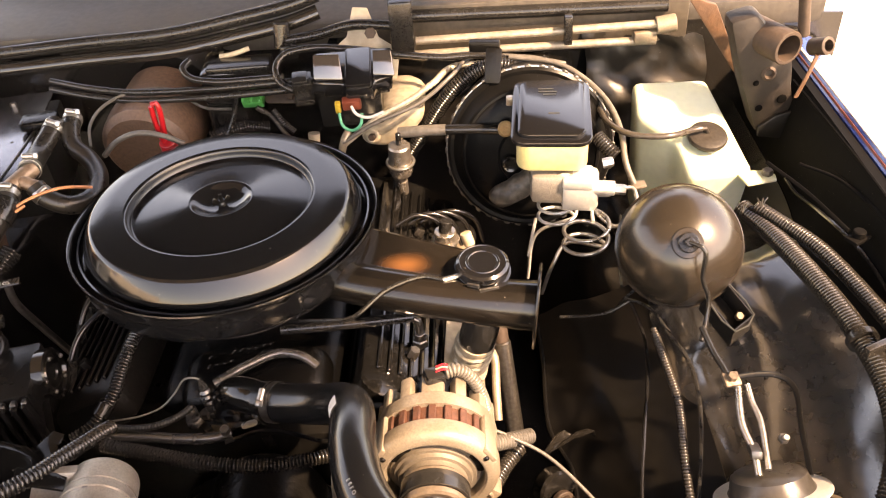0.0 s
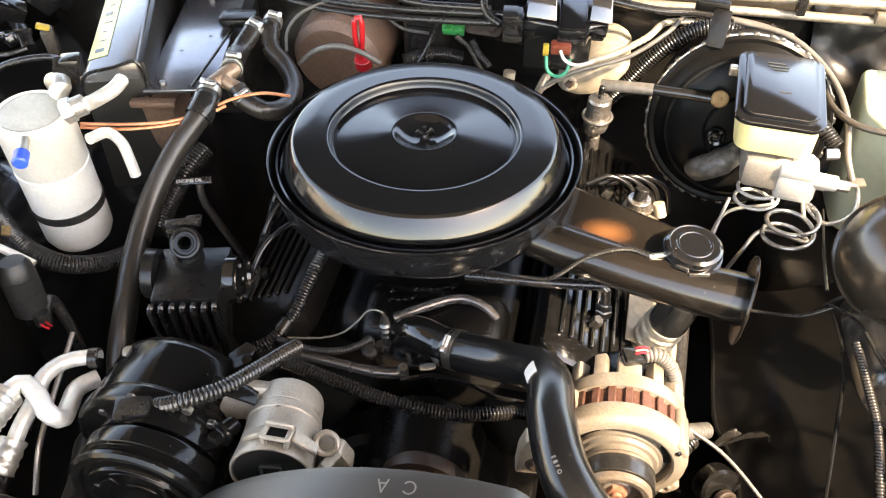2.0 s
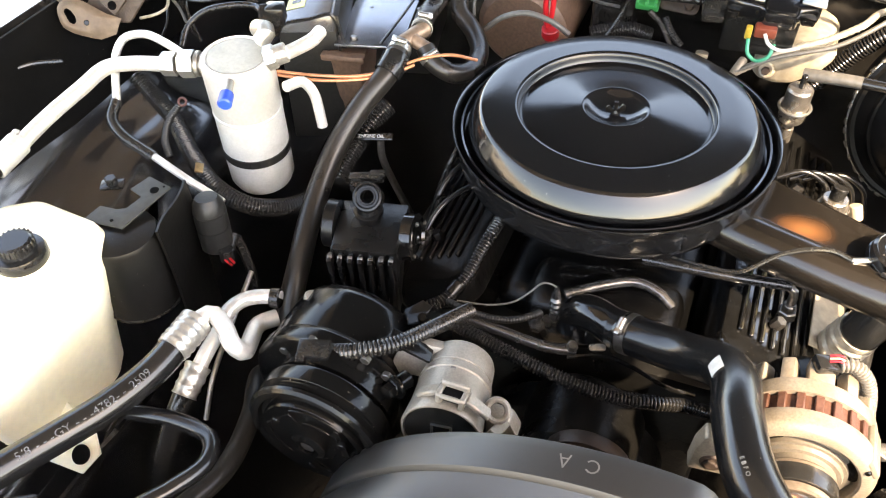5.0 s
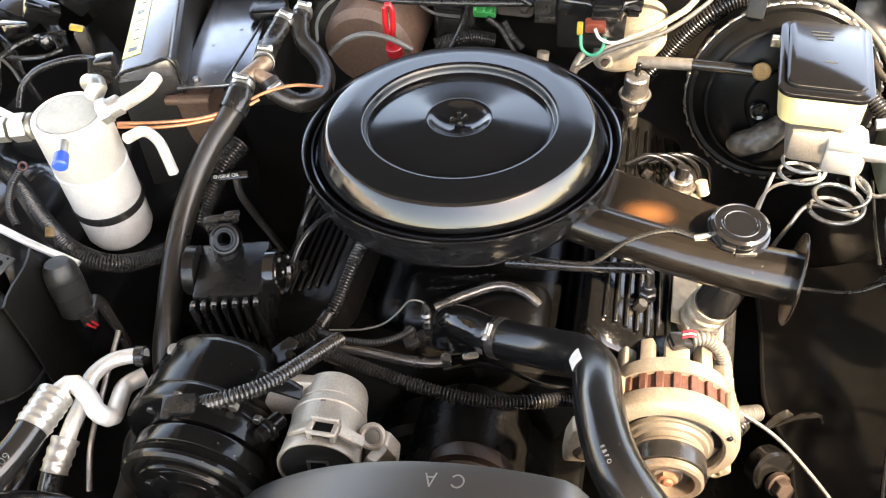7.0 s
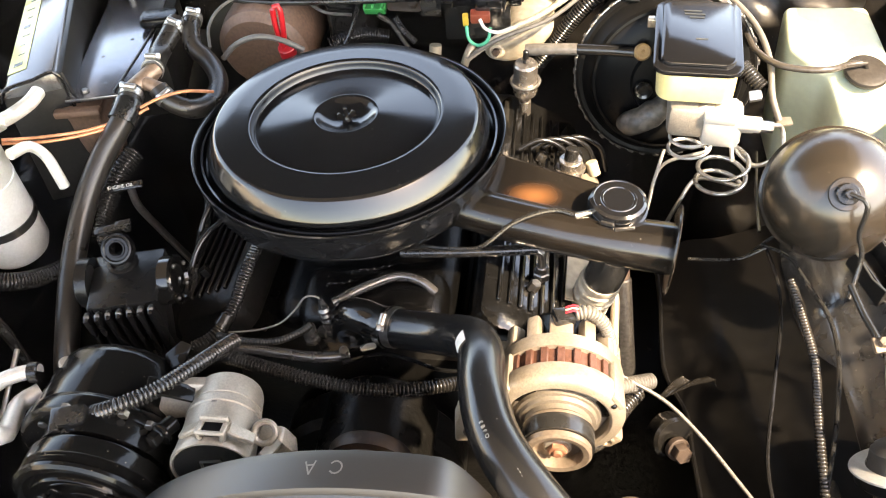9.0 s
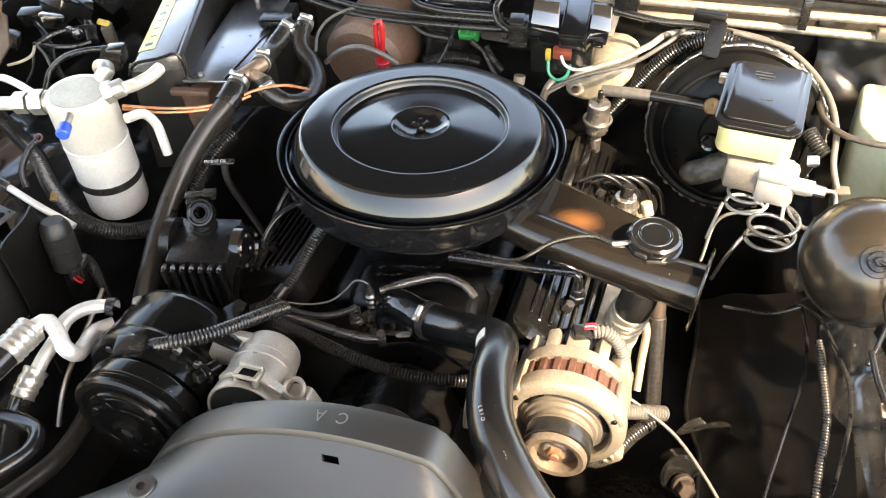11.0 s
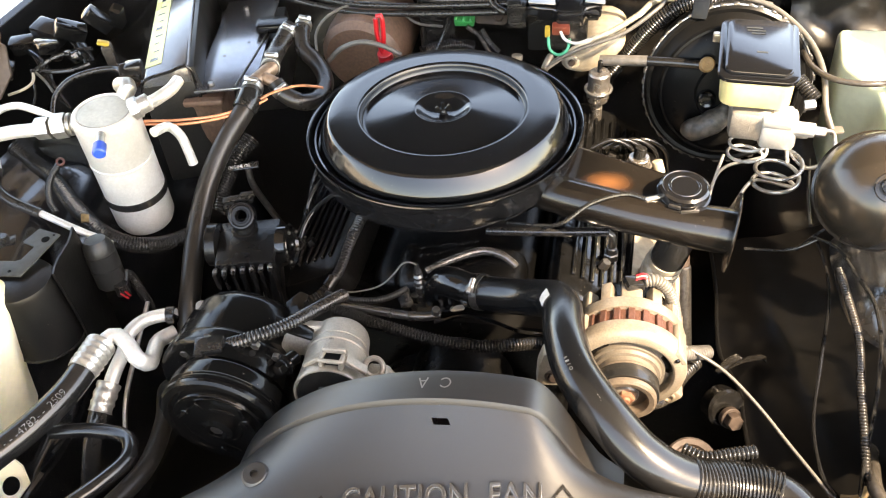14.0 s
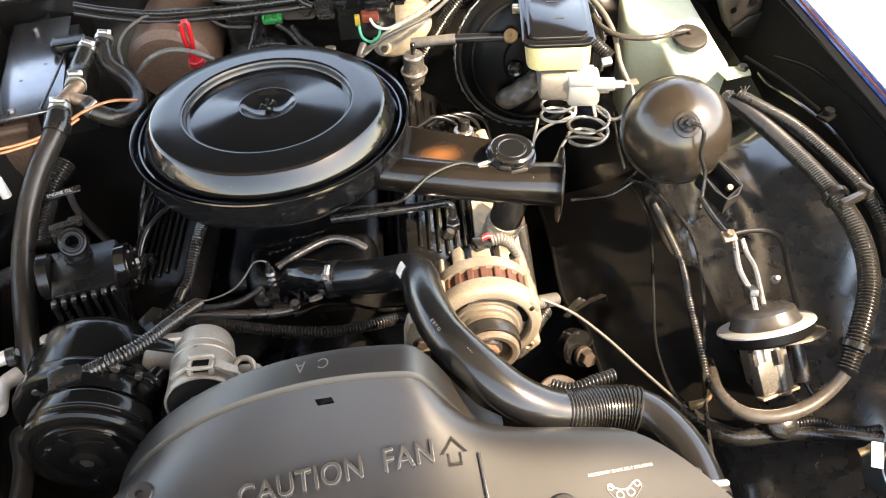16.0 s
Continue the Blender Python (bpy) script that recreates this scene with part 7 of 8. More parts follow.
def snorkel_side():
    t = thing("preheat_duct", "black preheat duct with torn foil sleeve below the snorkel", "duct", (0.335, -0.13, 0.72))
    part("duct", tube([(0.352, -0.150, 0.905), (0.345, -0.148, 0.87), (0.337, -0.140, 0.83)], 0.0245, 24), RUBBER, t)
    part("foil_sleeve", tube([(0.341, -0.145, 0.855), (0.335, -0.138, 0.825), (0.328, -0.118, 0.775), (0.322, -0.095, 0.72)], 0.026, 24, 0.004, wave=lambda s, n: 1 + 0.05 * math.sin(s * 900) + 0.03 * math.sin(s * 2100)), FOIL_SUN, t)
    t = thing("exhaust_manifold", "tan heat stained exhaust manifold beside the valve cover", "exhaust manifold", (0.31, 0.0, 0.66))
    part("log", tube([(0.315, -0.17, 0.74), (0.315, -0.05, 0.755), (0.315, 0.10, 0.75), (0.315, 0.24, 0.73)], 0.032, 20, wave=lambda s, n: 1 + 0.12 * math.sin(s * 45)), ALLOY_TAN, t)
    part("heat_shield", slab([(-0.022, -0.06), (0.020, -0.055), (0.026, 0.04), (-0.008, 0.06)], 0, 0.003, pose(0.310, -0.085, 0.80, 0, 28, 4), 0.001), CREAM, t)
    t = thing("pcv_pipe", "black crankcase ventilation pipe with a steel elbow", "pipe", (0.2, -0.1, 0.80))
    e = Vector((0.258, -0.112, 0.868))
    part("pipe", tube([(0.08, -0.125, 0.865), (0.17, -0.122, 0.868), e], 0.0072, 14), LOOM, t)
    part("elbow", tube([e + Vector((-0.01, 0, 0)), e + Vector((0.004, -0.002, -0.004)), e + Vector((0.006, -0.004, -0.04))], 0.0055, 12), DARKSTEEL, t)
    part("elbow_base", join(hexagon(e + Vector((0.006, -0.004, -0.048)), (0, 0, 1), 0.012, 0.012), cylinder(e + Vector((0.006, -0.004, -0.036)), e + Vector((0.006, -0.004, -0.026)), 0.008, 14)), DARKSTEEL, t)
    t = thing("wiring_loom", "tan grey loom from the alternator plug", "wiring loom", (0.33, -0.24, 0.82))
    line = [(0.304, -0.268, 0.924), (0.318, -0.264, 0.924), (0.334, -0.264, 0.910), (0.345, -0.268, 0.884), (0.352, -0.272, 0.836), (0.350, -0.278, 0.800)]
    part("conduit", loom(line, 0.0082, 0.0042, 14), LOOM_GREY, t)
    w = Vector((0.300, -0.270, 0.926))
    for k, mt in enumerate((RED, CREAM, RED)):
        part("plug_wire", tube([w + Vector((-0.006, 0.004 * k, 0.002)), w + Vector((0.004, 0.004 * k, 0.006)), w + Vector((0.014, 0.003 * k, 0.0))], 0.0012, 6, 0.004), mt, t)
    t = thing("alternator_hose", "short ribbed grey cooling hose behind the alternator", "hose", (0.4, -0.22, 0.70))
    part("hose", loom([(0.347, -0.276, 0.8), (0.371, -0.259, 0.785), (0.407, -0.233, 0.762)], 0.0105, 0.0048, 14), GREY, t)
    part("lower_hose", loom([(0.392, -0.238, 0.745), (0.37, -0.272, 0.75), (0.352, -0.308, 0.755), (0.332, -0.335, 0.77), (0.315, -0.345, 0.79)], 0.0105, 0.0052, 14), LOOM_DUSTY, t)
    t = thing("air_pipe", "tan steel pipe behind the alternator", "pipe", (0.37, -0.1, 0.66))
    part("pipe", tube([(0.332, -0.102, 0.78), (0.351, -0.089, 0.78), (0.364, -0.087, 0.765), (0.366, -0.13, 0.735), (0.367, -0.163, 0.71)], 0.006, 12), ALLOY_TAN, t)
    t = thing("engine_mount_bolt", "rusty hexagon bolt on a round dark boss", "bolt", (0.45, -0.25, 0.60))
    b = Vector((0.447, -0.262, 0.66))
    part("boss", cylinder(b + Vector((-0.012, 0.03, -0.01)), b + Vector((0, 0.008, 0.004)), 0.030, 28, 0.004), ENGINE, t)
    part("bolt_head", join(cylinder(b, b + Vector((0.004, -0.008, 0.004)), 0.016, 24), hexagon(b + Vector((0.004, -0.008, 0.004)), (0.3, -0.8, 0.4), 0.013, 0.014)), RUST, t)
    t = thing("egr_solenoid", "small silver solenoid with a rubber cap", "solenoid", (0.30, 0.05, 0.80))
    s = Vector((0.299, 0.072, 0.859))
    part("body", join(cylinder(s - Vector((0, 0, 0.03)), s + Vector((0, 0, 0.012)), 0.017, 22), ring(s - Vector((0, 0, 0.004)), (0, 0, 1), 0.019, 0.003)), VALVE, t)
    part("cap", cylinder(s + Vector((0, 0, 0.010)), s + Vector((0.002, 0.004, 0.028)), 0.010, 16), RUBBER, t)
    part("frayed_sleeve", cylinder((0.336, 0.087, 0.83), (0.329, 0.093, 0.85), 0.009, 12), CREAM, t, "frayed cream cloth sleeve")
    t = thing("spark_plug_wire", "black spark plug wires behind the air cleaner", "wire", (0.28, 0.1, 0.78))
    for k in range(4):
        o = Vector((0.018 * k, 0.014 * k, -0.008 * k))
        part("lead", tube([Vector((0.222, 0.105, 0.86)) + o, Vector((0.254, 0.117, 0.87)) + o, Vector((0.289, 0.121, 0.85)) + o, Vector((0.304, 0.124, 0.8)) + o], 0.0038, 10), HOSE, t)


snorkel_side()


def left_leads():
    t = thing("spark_plug_wire", "glossy black spark plug wires beside the ribbed cover", "wire", (-0.21, -0.08, 0.78))
    for k, (x, y) in enumerate(((-0.200, 0.02), (-0.188, -0.05), (-0.176, -0.12))):
        part("lead", tube([(x + 0.05, y + 0.07, 0.875), (x + 0.012, y + 0.045, 0.878), (x - 0.020, y, 0.868), (x - 0.034, y - 0.035, 0.835), (x - 0.044, y - 0.050, 0.78)], 0.0040, 12), HOSE, t)
        part("boot", tube([(x - 0.030, y - 0.026, 0.845), (x - 0.040, y - 0.046, 0.800)], 0.0075, 14), RUBBER, t, "black rubber boot")


left_leads()
# ---- things on the firewall ----
def vacuum_valve():
    t = thing("vacuum_valve", "silver delay valve on a stem behind the air cleaner", "valve", (0.225, 0.24, 0.78))
    a, b = Vector((0.226, 0.232, 0.930)), Vector((0.224, 0.242, 0.780))
    d = (b - a).normalized()
    part("body", lathe([(0, 0), (0.016, 0.0), (0.0185, 0.003), (0.0185, 0.030), (0.0195, 0.032), (0.0195, 0.052), (0.017, 0.058), (0.010, 0.060), (0, 0.060)], a, d, 28), VALVE, t)
    part("collar", ring(a + d * 0.034, d, 0.0225, 0.0024, 28, 8), STEEL, t)
    part("stem", lathe([(0, 0.058), (0.0075, 0.058), (0.0075, 0.072), (0.0095, 0.073), (0.0095, 0.098), (0.0065, 0.100), (0.0072, 0.104), (0.0065, 0.110), (0.0072, 0.118), (0.0062, 0.145), (0, 0.146)], a, d, 20), VALVE, t)
    part("hook", tube([a + d * 0.12, a + d * 0.15 + Vector((-0.004, 0, 0)), a + d * 0.158 + Vector((-0.02, 0, 0)), a + d * 0.15 + Vector((-0.04, -0.01, 0))], 0.0042, 10), STEEL, t)
    part("nipple", cylinder(a, a - d * 0.022, 0.0045, 12), PLASTIC, t)
    t = thing("vacuum_pipe", "grey rubber pipe with a brass end plug", "pipe", (0.3, 0.26, 0.92))
    e = Vector((0.397, 0.236, 0.947))
    p = Vector((0.225, 0.262, 0.935))
    mid = p.lerp(e, 0.46) + Vector((0, 0, 0.003))
    part("pipe", tube([p, p.lerp(e, 0.25) + Vector((0, 0, 0.002)), mid], 0.0092, 18), GREY, t)
    part("rubber_end", tube([mid, p.lerp(e, 0.75) + Vector((0, 0, 0.002)), e - Vector((0.004, 0, 0))], 0.0086, 18), HOSE, t, "black rubber end of the pipe")
    part("end_plug", lathe([(0, 0.007), (0.002, 0.005), (0.003, 0.006), (0.0100, 0.0065), (0.0120, 0.005), (0.0128, 0.002), (0.0128, -0.006), (0, -0.006)], e + Vector((0.003, -0.007, 0.005)), (0.05, -0.80, 0.60), 30), PLUG, t, "tan ringed rubber end plug")


vacuum_valve()


def wiper_motor():
    t = thing("wiper_motor", "cream painted wiper motor housing on the firewall", "wiper motor", (0.21, 0.36, 0.86))
    cap = [(0.150, 0.898), (0.162, 0.882), (0.190, 0.877), (0.218, 0.882), (0.252, 0.910), (0.268, 0.934), (0.262, 0.950), (0.240, 0.962), (0.205, 0.962), (0.180, 0.940), (0.160, 0.915)]
    part("housing", slab(cap, -0.115, 0.0, pose(0, 0.312, 0, 90, 0, 0), 0.012), CREAM, t)
    part("nose", lathe([(0.013, -0.004), (0.0125, 0.004), (0.010, 0.006), (0.0075, 0.005), (0, 0.0045)], (0.175, 0.312, 0.902), (-0.2, -0.9, 0.35), 24), CREAM, t)
    part("screw", hexagon((0.175, 0.308, 0.903), (-0.2, -0.9, 0.35), 0.0065, 0.010), RUST, t)
    plate = [(-0.065, -0.02), (0.06, -0.02), (0.07, 0.03), (0.035, 0.055), (0.02, 0.105), (-0.005, 0.108), (-0.02, 0.06), (-0.06, 0.03)]
    part("mount_plate", slab(plate, 0, 0.006, pose(*(0.157, 0.405, 0.981), 72, 0, 4), 0.002), CREAM, t)
    part("mount_bolt", hexagon((0.181, 0.395, 1.054), (0, -0.9, 0.3), 0.010, 0.008), RUST, t)


wiper_motor()


def control_module():
    t = thing("wiper_module", "black plastic control module with a brown plug", "control module", (0.155, 0.29, 0.95))
    m = pose(0.155, 0.292, 1.028, 14, 0, 4)
    part("cover", slab([(-0.062, -0.03), (-0.012, -0.036), (-0.008, -0.052), (0.035, -0.052), (0.04, -0.034), (0.066, -0.03), (0.068, 0.045), (-0.058, 0.045)], -0.012, 0.016, m, 0.005), SATIN, t)
    part("body", slab([(-0.058, -0.028), (0.045, -0.028), (0.045, 0.045), (-0.055, 0.045)], -0.085, -0.010, m, 0.004), PLASTIC, t)
    part("ridge", slab(rounded(0.042, 0.092, 0.006), 0.014, 0.022, m @ pose(0.013, -0.004, 0), 0.002), SATIN, t)
    for x, w in ((-0.034, 0.046), (0.054, 0.034)):
        part("sloped_face", slab([(-w / 2, -0.018), (w / 2, -0.022), (w / 2 - 0.003, 0.018), (-w / 2 + 0.002, 0.020)], 0.0, 0.006, m @ pose(x, -0.012, 0.030, 46, 0, 0), 0.002), SLOPE, t, "glossy sloped face of the cover")
    for x in (-0.05, 0.052):
        part("tab", slab(rounded(0.018, 0.012, 0.003), -0.006, 0.004, m @ pose(x, -0.036, 0), 0.001), GLOSS, t)
    p = Vector((0.157, 0.244, 1.003))
    part("plug", box(p, (0.030, 0.016, 0.018), (14, 0, 4), 0.003), MAROON, t, "brown red plug")
    part("yellow_clip", box(p + Vector((-0.022, -0.004, -0.004)), (0.009, 0.010, 0.020), (14, 0, 4), 0.002), YELLOW, t)
    part("green_wire", tube([p + Vector((-0.020, -0.012, -0.010)), p + Vector((-0.016, -0.018, -0.030)), p + Vector((-0.002, -0.020, -0.038)), p + Vector((0.012, -0.018, -0.030)), p + Vector((0.016, -0.012, -0.012))], 0.0026, 8, 0.004), GREENWIRE, t)
    part("white_wire", tube([p + Vector((0.0, -0.010, 0.0)), p + Vector((0.008, -0.018, -0.010)), p + Vector((0.026, -0.016, -0.018)), p + Vector((0.05, -0.008, -0.014))], 0.0025, 8, 0.004), WHITE, t)


control_module()


def firewall_cables():
    t = thing("cable", "pair of black cables across the firewall", "cable", (-0.1, 0.33, 0.98))
    for k, dz in enumerate((0.0, 0.013)):
        line = [(-0.38, 0.36, 0.997), (-0.314, 0.34, 0.991), (-0.235, 0.33, 0.983), (-0.133, 0.32, 0.986), (-0.033, 0.31, 0.994), (0.066, 0.3, 1.004)]
        part("strand", tube([Vector(p) + Vector((0, 0.01 * k, dz * 0.8)) for p in line], 0.0058, 10), RUBBER, t)
    t = thing("cable", "grey looped cables running into the connector", "cable", (0.0, 0.33, 1.0))
    part("strand", tube([(0.039, 0.31, 1.022), (-0.021, 0.32, 1.015), (-0.081, 0.33, 1.01), (-0.126, 0.34, 1.015), (-0.138, 0.35, 1.027), (-0.13, 0.37, 1.032)], 0.0062, 10), LOOM, t)
    part("strand", tube([(0.058, 0.29, 1.007), (0.037, 0.3, 1.015), (0.027, 0.32, 1.032), (0.039, 0.34, 1.046), (0.081, 0.35, 1.052), (0.149, 0.36, 1.042), (0.224, 0.36, 1.029), (0.299, 0.36, 1.019), (0.366, 0.37, 1.015), (0.442, 0.36, 1.002)], 0.0062, 10), LOOM, t)
    t = thing("connector", "black two row connector block on the firewall", "connector", (0.075, 0.27, 1.0))
    c = Vector((0.076, 0.268, 1.022))
    part("block", join(box(c, (0.024, 0.03, 0.045), (10, 0, 8), 0.002), box(c + Vector((0.004, -0.004, 0.014)), (0.03, 0.034, 0.010), (10, 0, 8), 0.001), box(c + Vector((0.004, -0.004, -0.014)), (0.03, 0.034, 0.010), (10, 0, 8), 0.001), box(c + Vector((0.024, 0.002, 0.0)), (0.024, 0.016, 0.03), (10, 0, 8), 0.002)), PLASTIC, t)
    t = thing("map_sensor_plug", "bright green plastic plug with a ribbed grey lead", "connector", (-0.025, 0.33, 0.95))
    g = Vector((-0.023, 0.328, 0.974))
    part("plug", join(box(g, (0.036, 0.022, 0.015), (30, 0, 0), 0.002), *[box(g + Vector((-0.014 + 0.014 * i, -0.008, 0.010)), (0.005, 0.02, 0.006), (30, 0, 0), 0.001, 1) for i in range(3)]), GREEN, t)
    part("lead", loom([g + Vector((0.006, -0.012, -0.008)), (0.002, 0.323, 0.945), (0.022, 0.311, 0.92), (0.037, 0.306, 0.9)], 0.0046, 0.0036, 10, 0.14), LOOM_DUSTY, t)
    part("second_lead", loom([g + Vector((0.03, 0.0, -0.02)), (0.02, 0.321, 0.935), (0.04, 0.316, 0.915)], 0.0062, 0.0040, 12, 0.16), LOOM, t)
    t = thing("sensor_bracket", "dusty steel bracket with a bolt beside the green plug", "bracket", (0.02, 0.34, 0.95))
    part("bracket", join(slab(rounded(0.06, 0.022, 0.008), 0, 0.004, pose(0.025, 0.335, 0.972, 40, 0, -6), 0.001), hexagon((0.04, 0.33, 0.976), (0, -0.6, 0.7), 0.008, 0.008)), RUST, t)
    t = thing("cable", "thin dark cable dropping behind the air cleaner", "cable", (-0.08, 0.33, 0.9))
    part("strand", tube([(-0.05, 0.33, 0.98), (-0.06, 0.325, 0.95), (-0.075, 0.313, 0.92), (-0.09, 0.3, 0.9)], 0.0042, 10), RUBBER, t)
    t = thing("cable", "thin grey hose arching over the brown duct", "cable", (-0.2, 0.25, 0.93))
    part("strand", tube([(-0.257, 0.223, 0.94), (-0.23, 0.223, 0.965), (-0.191, 0.222, 0.98), (-0.154, 0.221, 0.975), (-0.121, 0.225, 0.955)], 0.0045, 10), GREY, t)
    part("strand", tube([(-0.283, 0.24, 0.949), (-0.294, 0.28, 0.964), (-0.283, 0.31, 0.979), (-0.24, 0.34, 0.992), (-0.173, 0.36, 0.986), (-0.116, 0.34, 0.958), (-0.068, 0.34, 0.952)], 0.0026, 8), GREY, t)
    t = thing("corrugated_duct", "black corrugated hose behind the air cleaner", "duct", (-0.05, 0.3, 0.88))
    part("duct", loom([(-0.107, 0.314, 0.91), (-0.08, 0.326, 0.915), (-0.045, 0.341, 0.915), (-0.013, 0.351, 0.905)], 0.0130, 0.0044, 16, 0.16), LOOM, t)
    t = thing("corrugated_duct", "black corrugated loom climbing behind the booster", "duct", (0.35, 0.35, 0.92))
    part("duct", loom([(0.225, 0.345, 0.830), (0.268, 0.345, 0.897), (0.298, 0.345, 0.942), (0.329, 0.345, 0.978), (0.360, 0.350, 0.998), (0.400, 0.352, 1.003), (0.440, 0.350, 0.990)], 0.0138, 0.0050, 18, 0.17), LOOM, t)
    t = thing("cable", "foil taped speedometer cable across the firewall", "cable", (0.25, 0.3, 0.95))
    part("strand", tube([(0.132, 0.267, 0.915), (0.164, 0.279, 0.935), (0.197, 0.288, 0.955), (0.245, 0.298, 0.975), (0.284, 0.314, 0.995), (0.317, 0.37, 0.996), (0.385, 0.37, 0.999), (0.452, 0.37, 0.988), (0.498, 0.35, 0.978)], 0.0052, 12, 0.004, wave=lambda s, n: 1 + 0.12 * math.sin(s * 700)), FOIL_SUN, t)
    part("strand", tube([(0.13, 0.262, 0.92), (0.181, 0.276, 0.945), (0.262, 0.297, 0.97), (0.316, 0.329, 1), (0.347, 0.38, 1.006), (0.443, 0.38, 1.003), (0.511, 0.38, 0.987)], 0.0036, 10), GREY, t)
    part("stub", tube([(0.125, 0.265, 0.9), (0.133, 0.267, 0.925), (0.138, 0.28, 0.93)], 0.0068, 12), ALLOY_TAN, t)
    part("stub", tube([(0.075, 0.297, 0.905), (0.076, 0.3, 0.92)], 0.010, 12), CREAM, t)
    t = thing("strap_bracket", "black flat steel strap bracket above the booster", "bracket", (0.38, 0.3, 1.0))
    part("strap", join(slab(rounded(0.026, 0.056, 0.004), 0, 0.004, pose(0.385, 0.300, 1.028, 62, 0, -12), 0.001), box((0.372, 0.325, 1.052), (0.05, 0.016, 0.018), (0, 0, -8), 0.003)), DULL, t)
    t = thing("cable", "pale grey hose curving down beside the brake reservoir", "cable", (0.55, 0.2, 0.9))
    part("strand", tube([(0.413, 0.36, 1.014), (0.492, 0.34, 1.007), (0.535, 0.31, 0.991), (0.567, 0.27, 0.969), (0.582, 0.22, 0.945), (0.585, 0.17, 0.913), (0.596, 0.15, 0.888)], 0.0048, 12), PALEHOSE, t)
    part("strand", tube([(0.471, 0.37, 1.006), (0.526, 0.34, 0.976), (0.548, 0.29, 0.954), (0.561, 0.26, 0.944)], 0.0042, 10), RUBBER, t)
    t = thing("wiring_loom", "short corrugated loom behind the brake reservoir", "wiring loom", (0.56, 0.18, 0.93))
    part("conduit", loom([(0.544, 0.22, 0.936), (0.56, 0.2, 0.925), (0.572, 0.19, 0.916)], 0.0125, 0.0046, 16, 0.17), LOOM, t)


PALEHOSE = material("pale grey vacuum hose", (0.085, 0.078, 0.068), 0.45, grain=120, bump=0.05, dirt=(0.14, 0.125, 0.105), dirt_scale=14)
firewall_cables()


def cowl_parts():
    t = thing("hood_seal", "thick black rubber hood seal along the cowl", "seal", (-0.3, 0.48, 1.03))
    line = [(-0.659, 0.45, 1.019), (-0.497, 0.45, 1.028), (-0.338, 0.45, 1.039), (-0.181, 0.45, 1.048), (-0.058, 0.46, 1.065), (0.034, 0.47, 1.08), (0.084, 0.48, 1.093)]
    part("seal", tube(line, 0.0125, 14), RUBBER, t)
    part("ledge", tube([Vector(p) + Vector((0, -0.012, -0.026)) for p in line], 0.0135, 12, flat=0.8), BODY, t)
    t = thing("wiper_linkage", "dusty steel wiper linkage rods on the cowl", "wiper linkage", (0.5, 0.42, 1.0))
    part("rod", tube([(0.255, 0.42, 1.024), (0.475, 0.42, 1.028), (0.691, 0.42, 1.033)], 0.0072, 12), ROD, t)
    part("rod", tube([(0.253, 0.42, 0.999), (0.466, 0.42, 1.002), (0.67, 0.42, 1.003)], 0.0075, 12), ROD, t)
    part("rod", tube([(0.251, 0.45, 1.057), (0.477, 0.45, 1.055), (0.691, 0.45, 1.053)], 0.012, 12), RUBBER, t)
    part("rod_end", join(cylinder((0.668, 0.42, 1.029), (0.701, 0.42, 1.034), 0.015, 18), box((0.65, 0.42, 1.012), (0.04, 0.02, 0.02), (0, 0, 5), 0.003)), ALLOY_TAN, t)
    part("clip", box((0.517, 0.41, 1.035), (0.014, 0.02, 0.05), (0, 0, 0), 0.002), PLASTIC, t)
    part("panel", box((0.48, 0.46, 1.03), (0.5, 0.02, 0.09), (0, 0, 0), 0.004), CREAM_DUST, t)
    t = thing("cowl_bracket", "black upright bracket and motor arm on the cowl", "bracket", (0.2, 0.42, 1.02))
    part("upright", box((0.234, 0.4, 1.057), (0.04, 0.03, 0.10), (0, 0, 4), 0.004), PLASTIC, t)
    part("arm", tube([(0.225, 0.4, 1.062), (0.147, 0.41, 1.063), (0.087, 0.41, 1.049), (0.034, 0.4, 1.046)], 0.009, 12), PLASTIC, t)
    part("knob", join(cylinder((0.029, 0.41, 1.074), (0.026, 0.4, 1.033), 0.014, 18), box((0.039, 0.39, 1.031), (0.03, 0.02, 0.025), (0, 0, 10), 0.004)), PLASTIC, t)
    part("white_strip", box((0.098, 0.43, 1.046), (0.10, 0.006, 0.014), (0, -14, 6), 0.002), GREY, t)
    t = thing("nozzle", "small cream washer nozzle tube on the cowl", "nozzle", (-0.06, 0.41, 1.02))
    part("tube", tube([(-0.086, 0.4, 1.023), (-0.064, 0.4, 1.026), (-0.035, 0.41, 1.031)], 0.0042, 10), CREAM, t)
    t = thing("relay_box", "black ribbed relay box below the cowl", "relay box", (0.0, 0.38, 0.99))
    part("box", box((-0.049, 0.38, 1.007), (0.11, 0.05, 0.03), (0, 0, 3), 0.004), PLASTIC, t)


CREAM_DUST = material("dusty brown cowl steel", (0.060, 0.050, 0.039), 0.5, 0.2, grain=90, bump=0.2, dirt=(0.035, 0.028, 0.021), dirt_scale=16)
ROD = material("pale dusty linkage steel", (0.27, 0.235, 0.19), 0.38, 0.4, grain=120, bump=0.15, dirt=(0.12, 0.098, 0.075), dirt_scale=26)
cowl_parts()


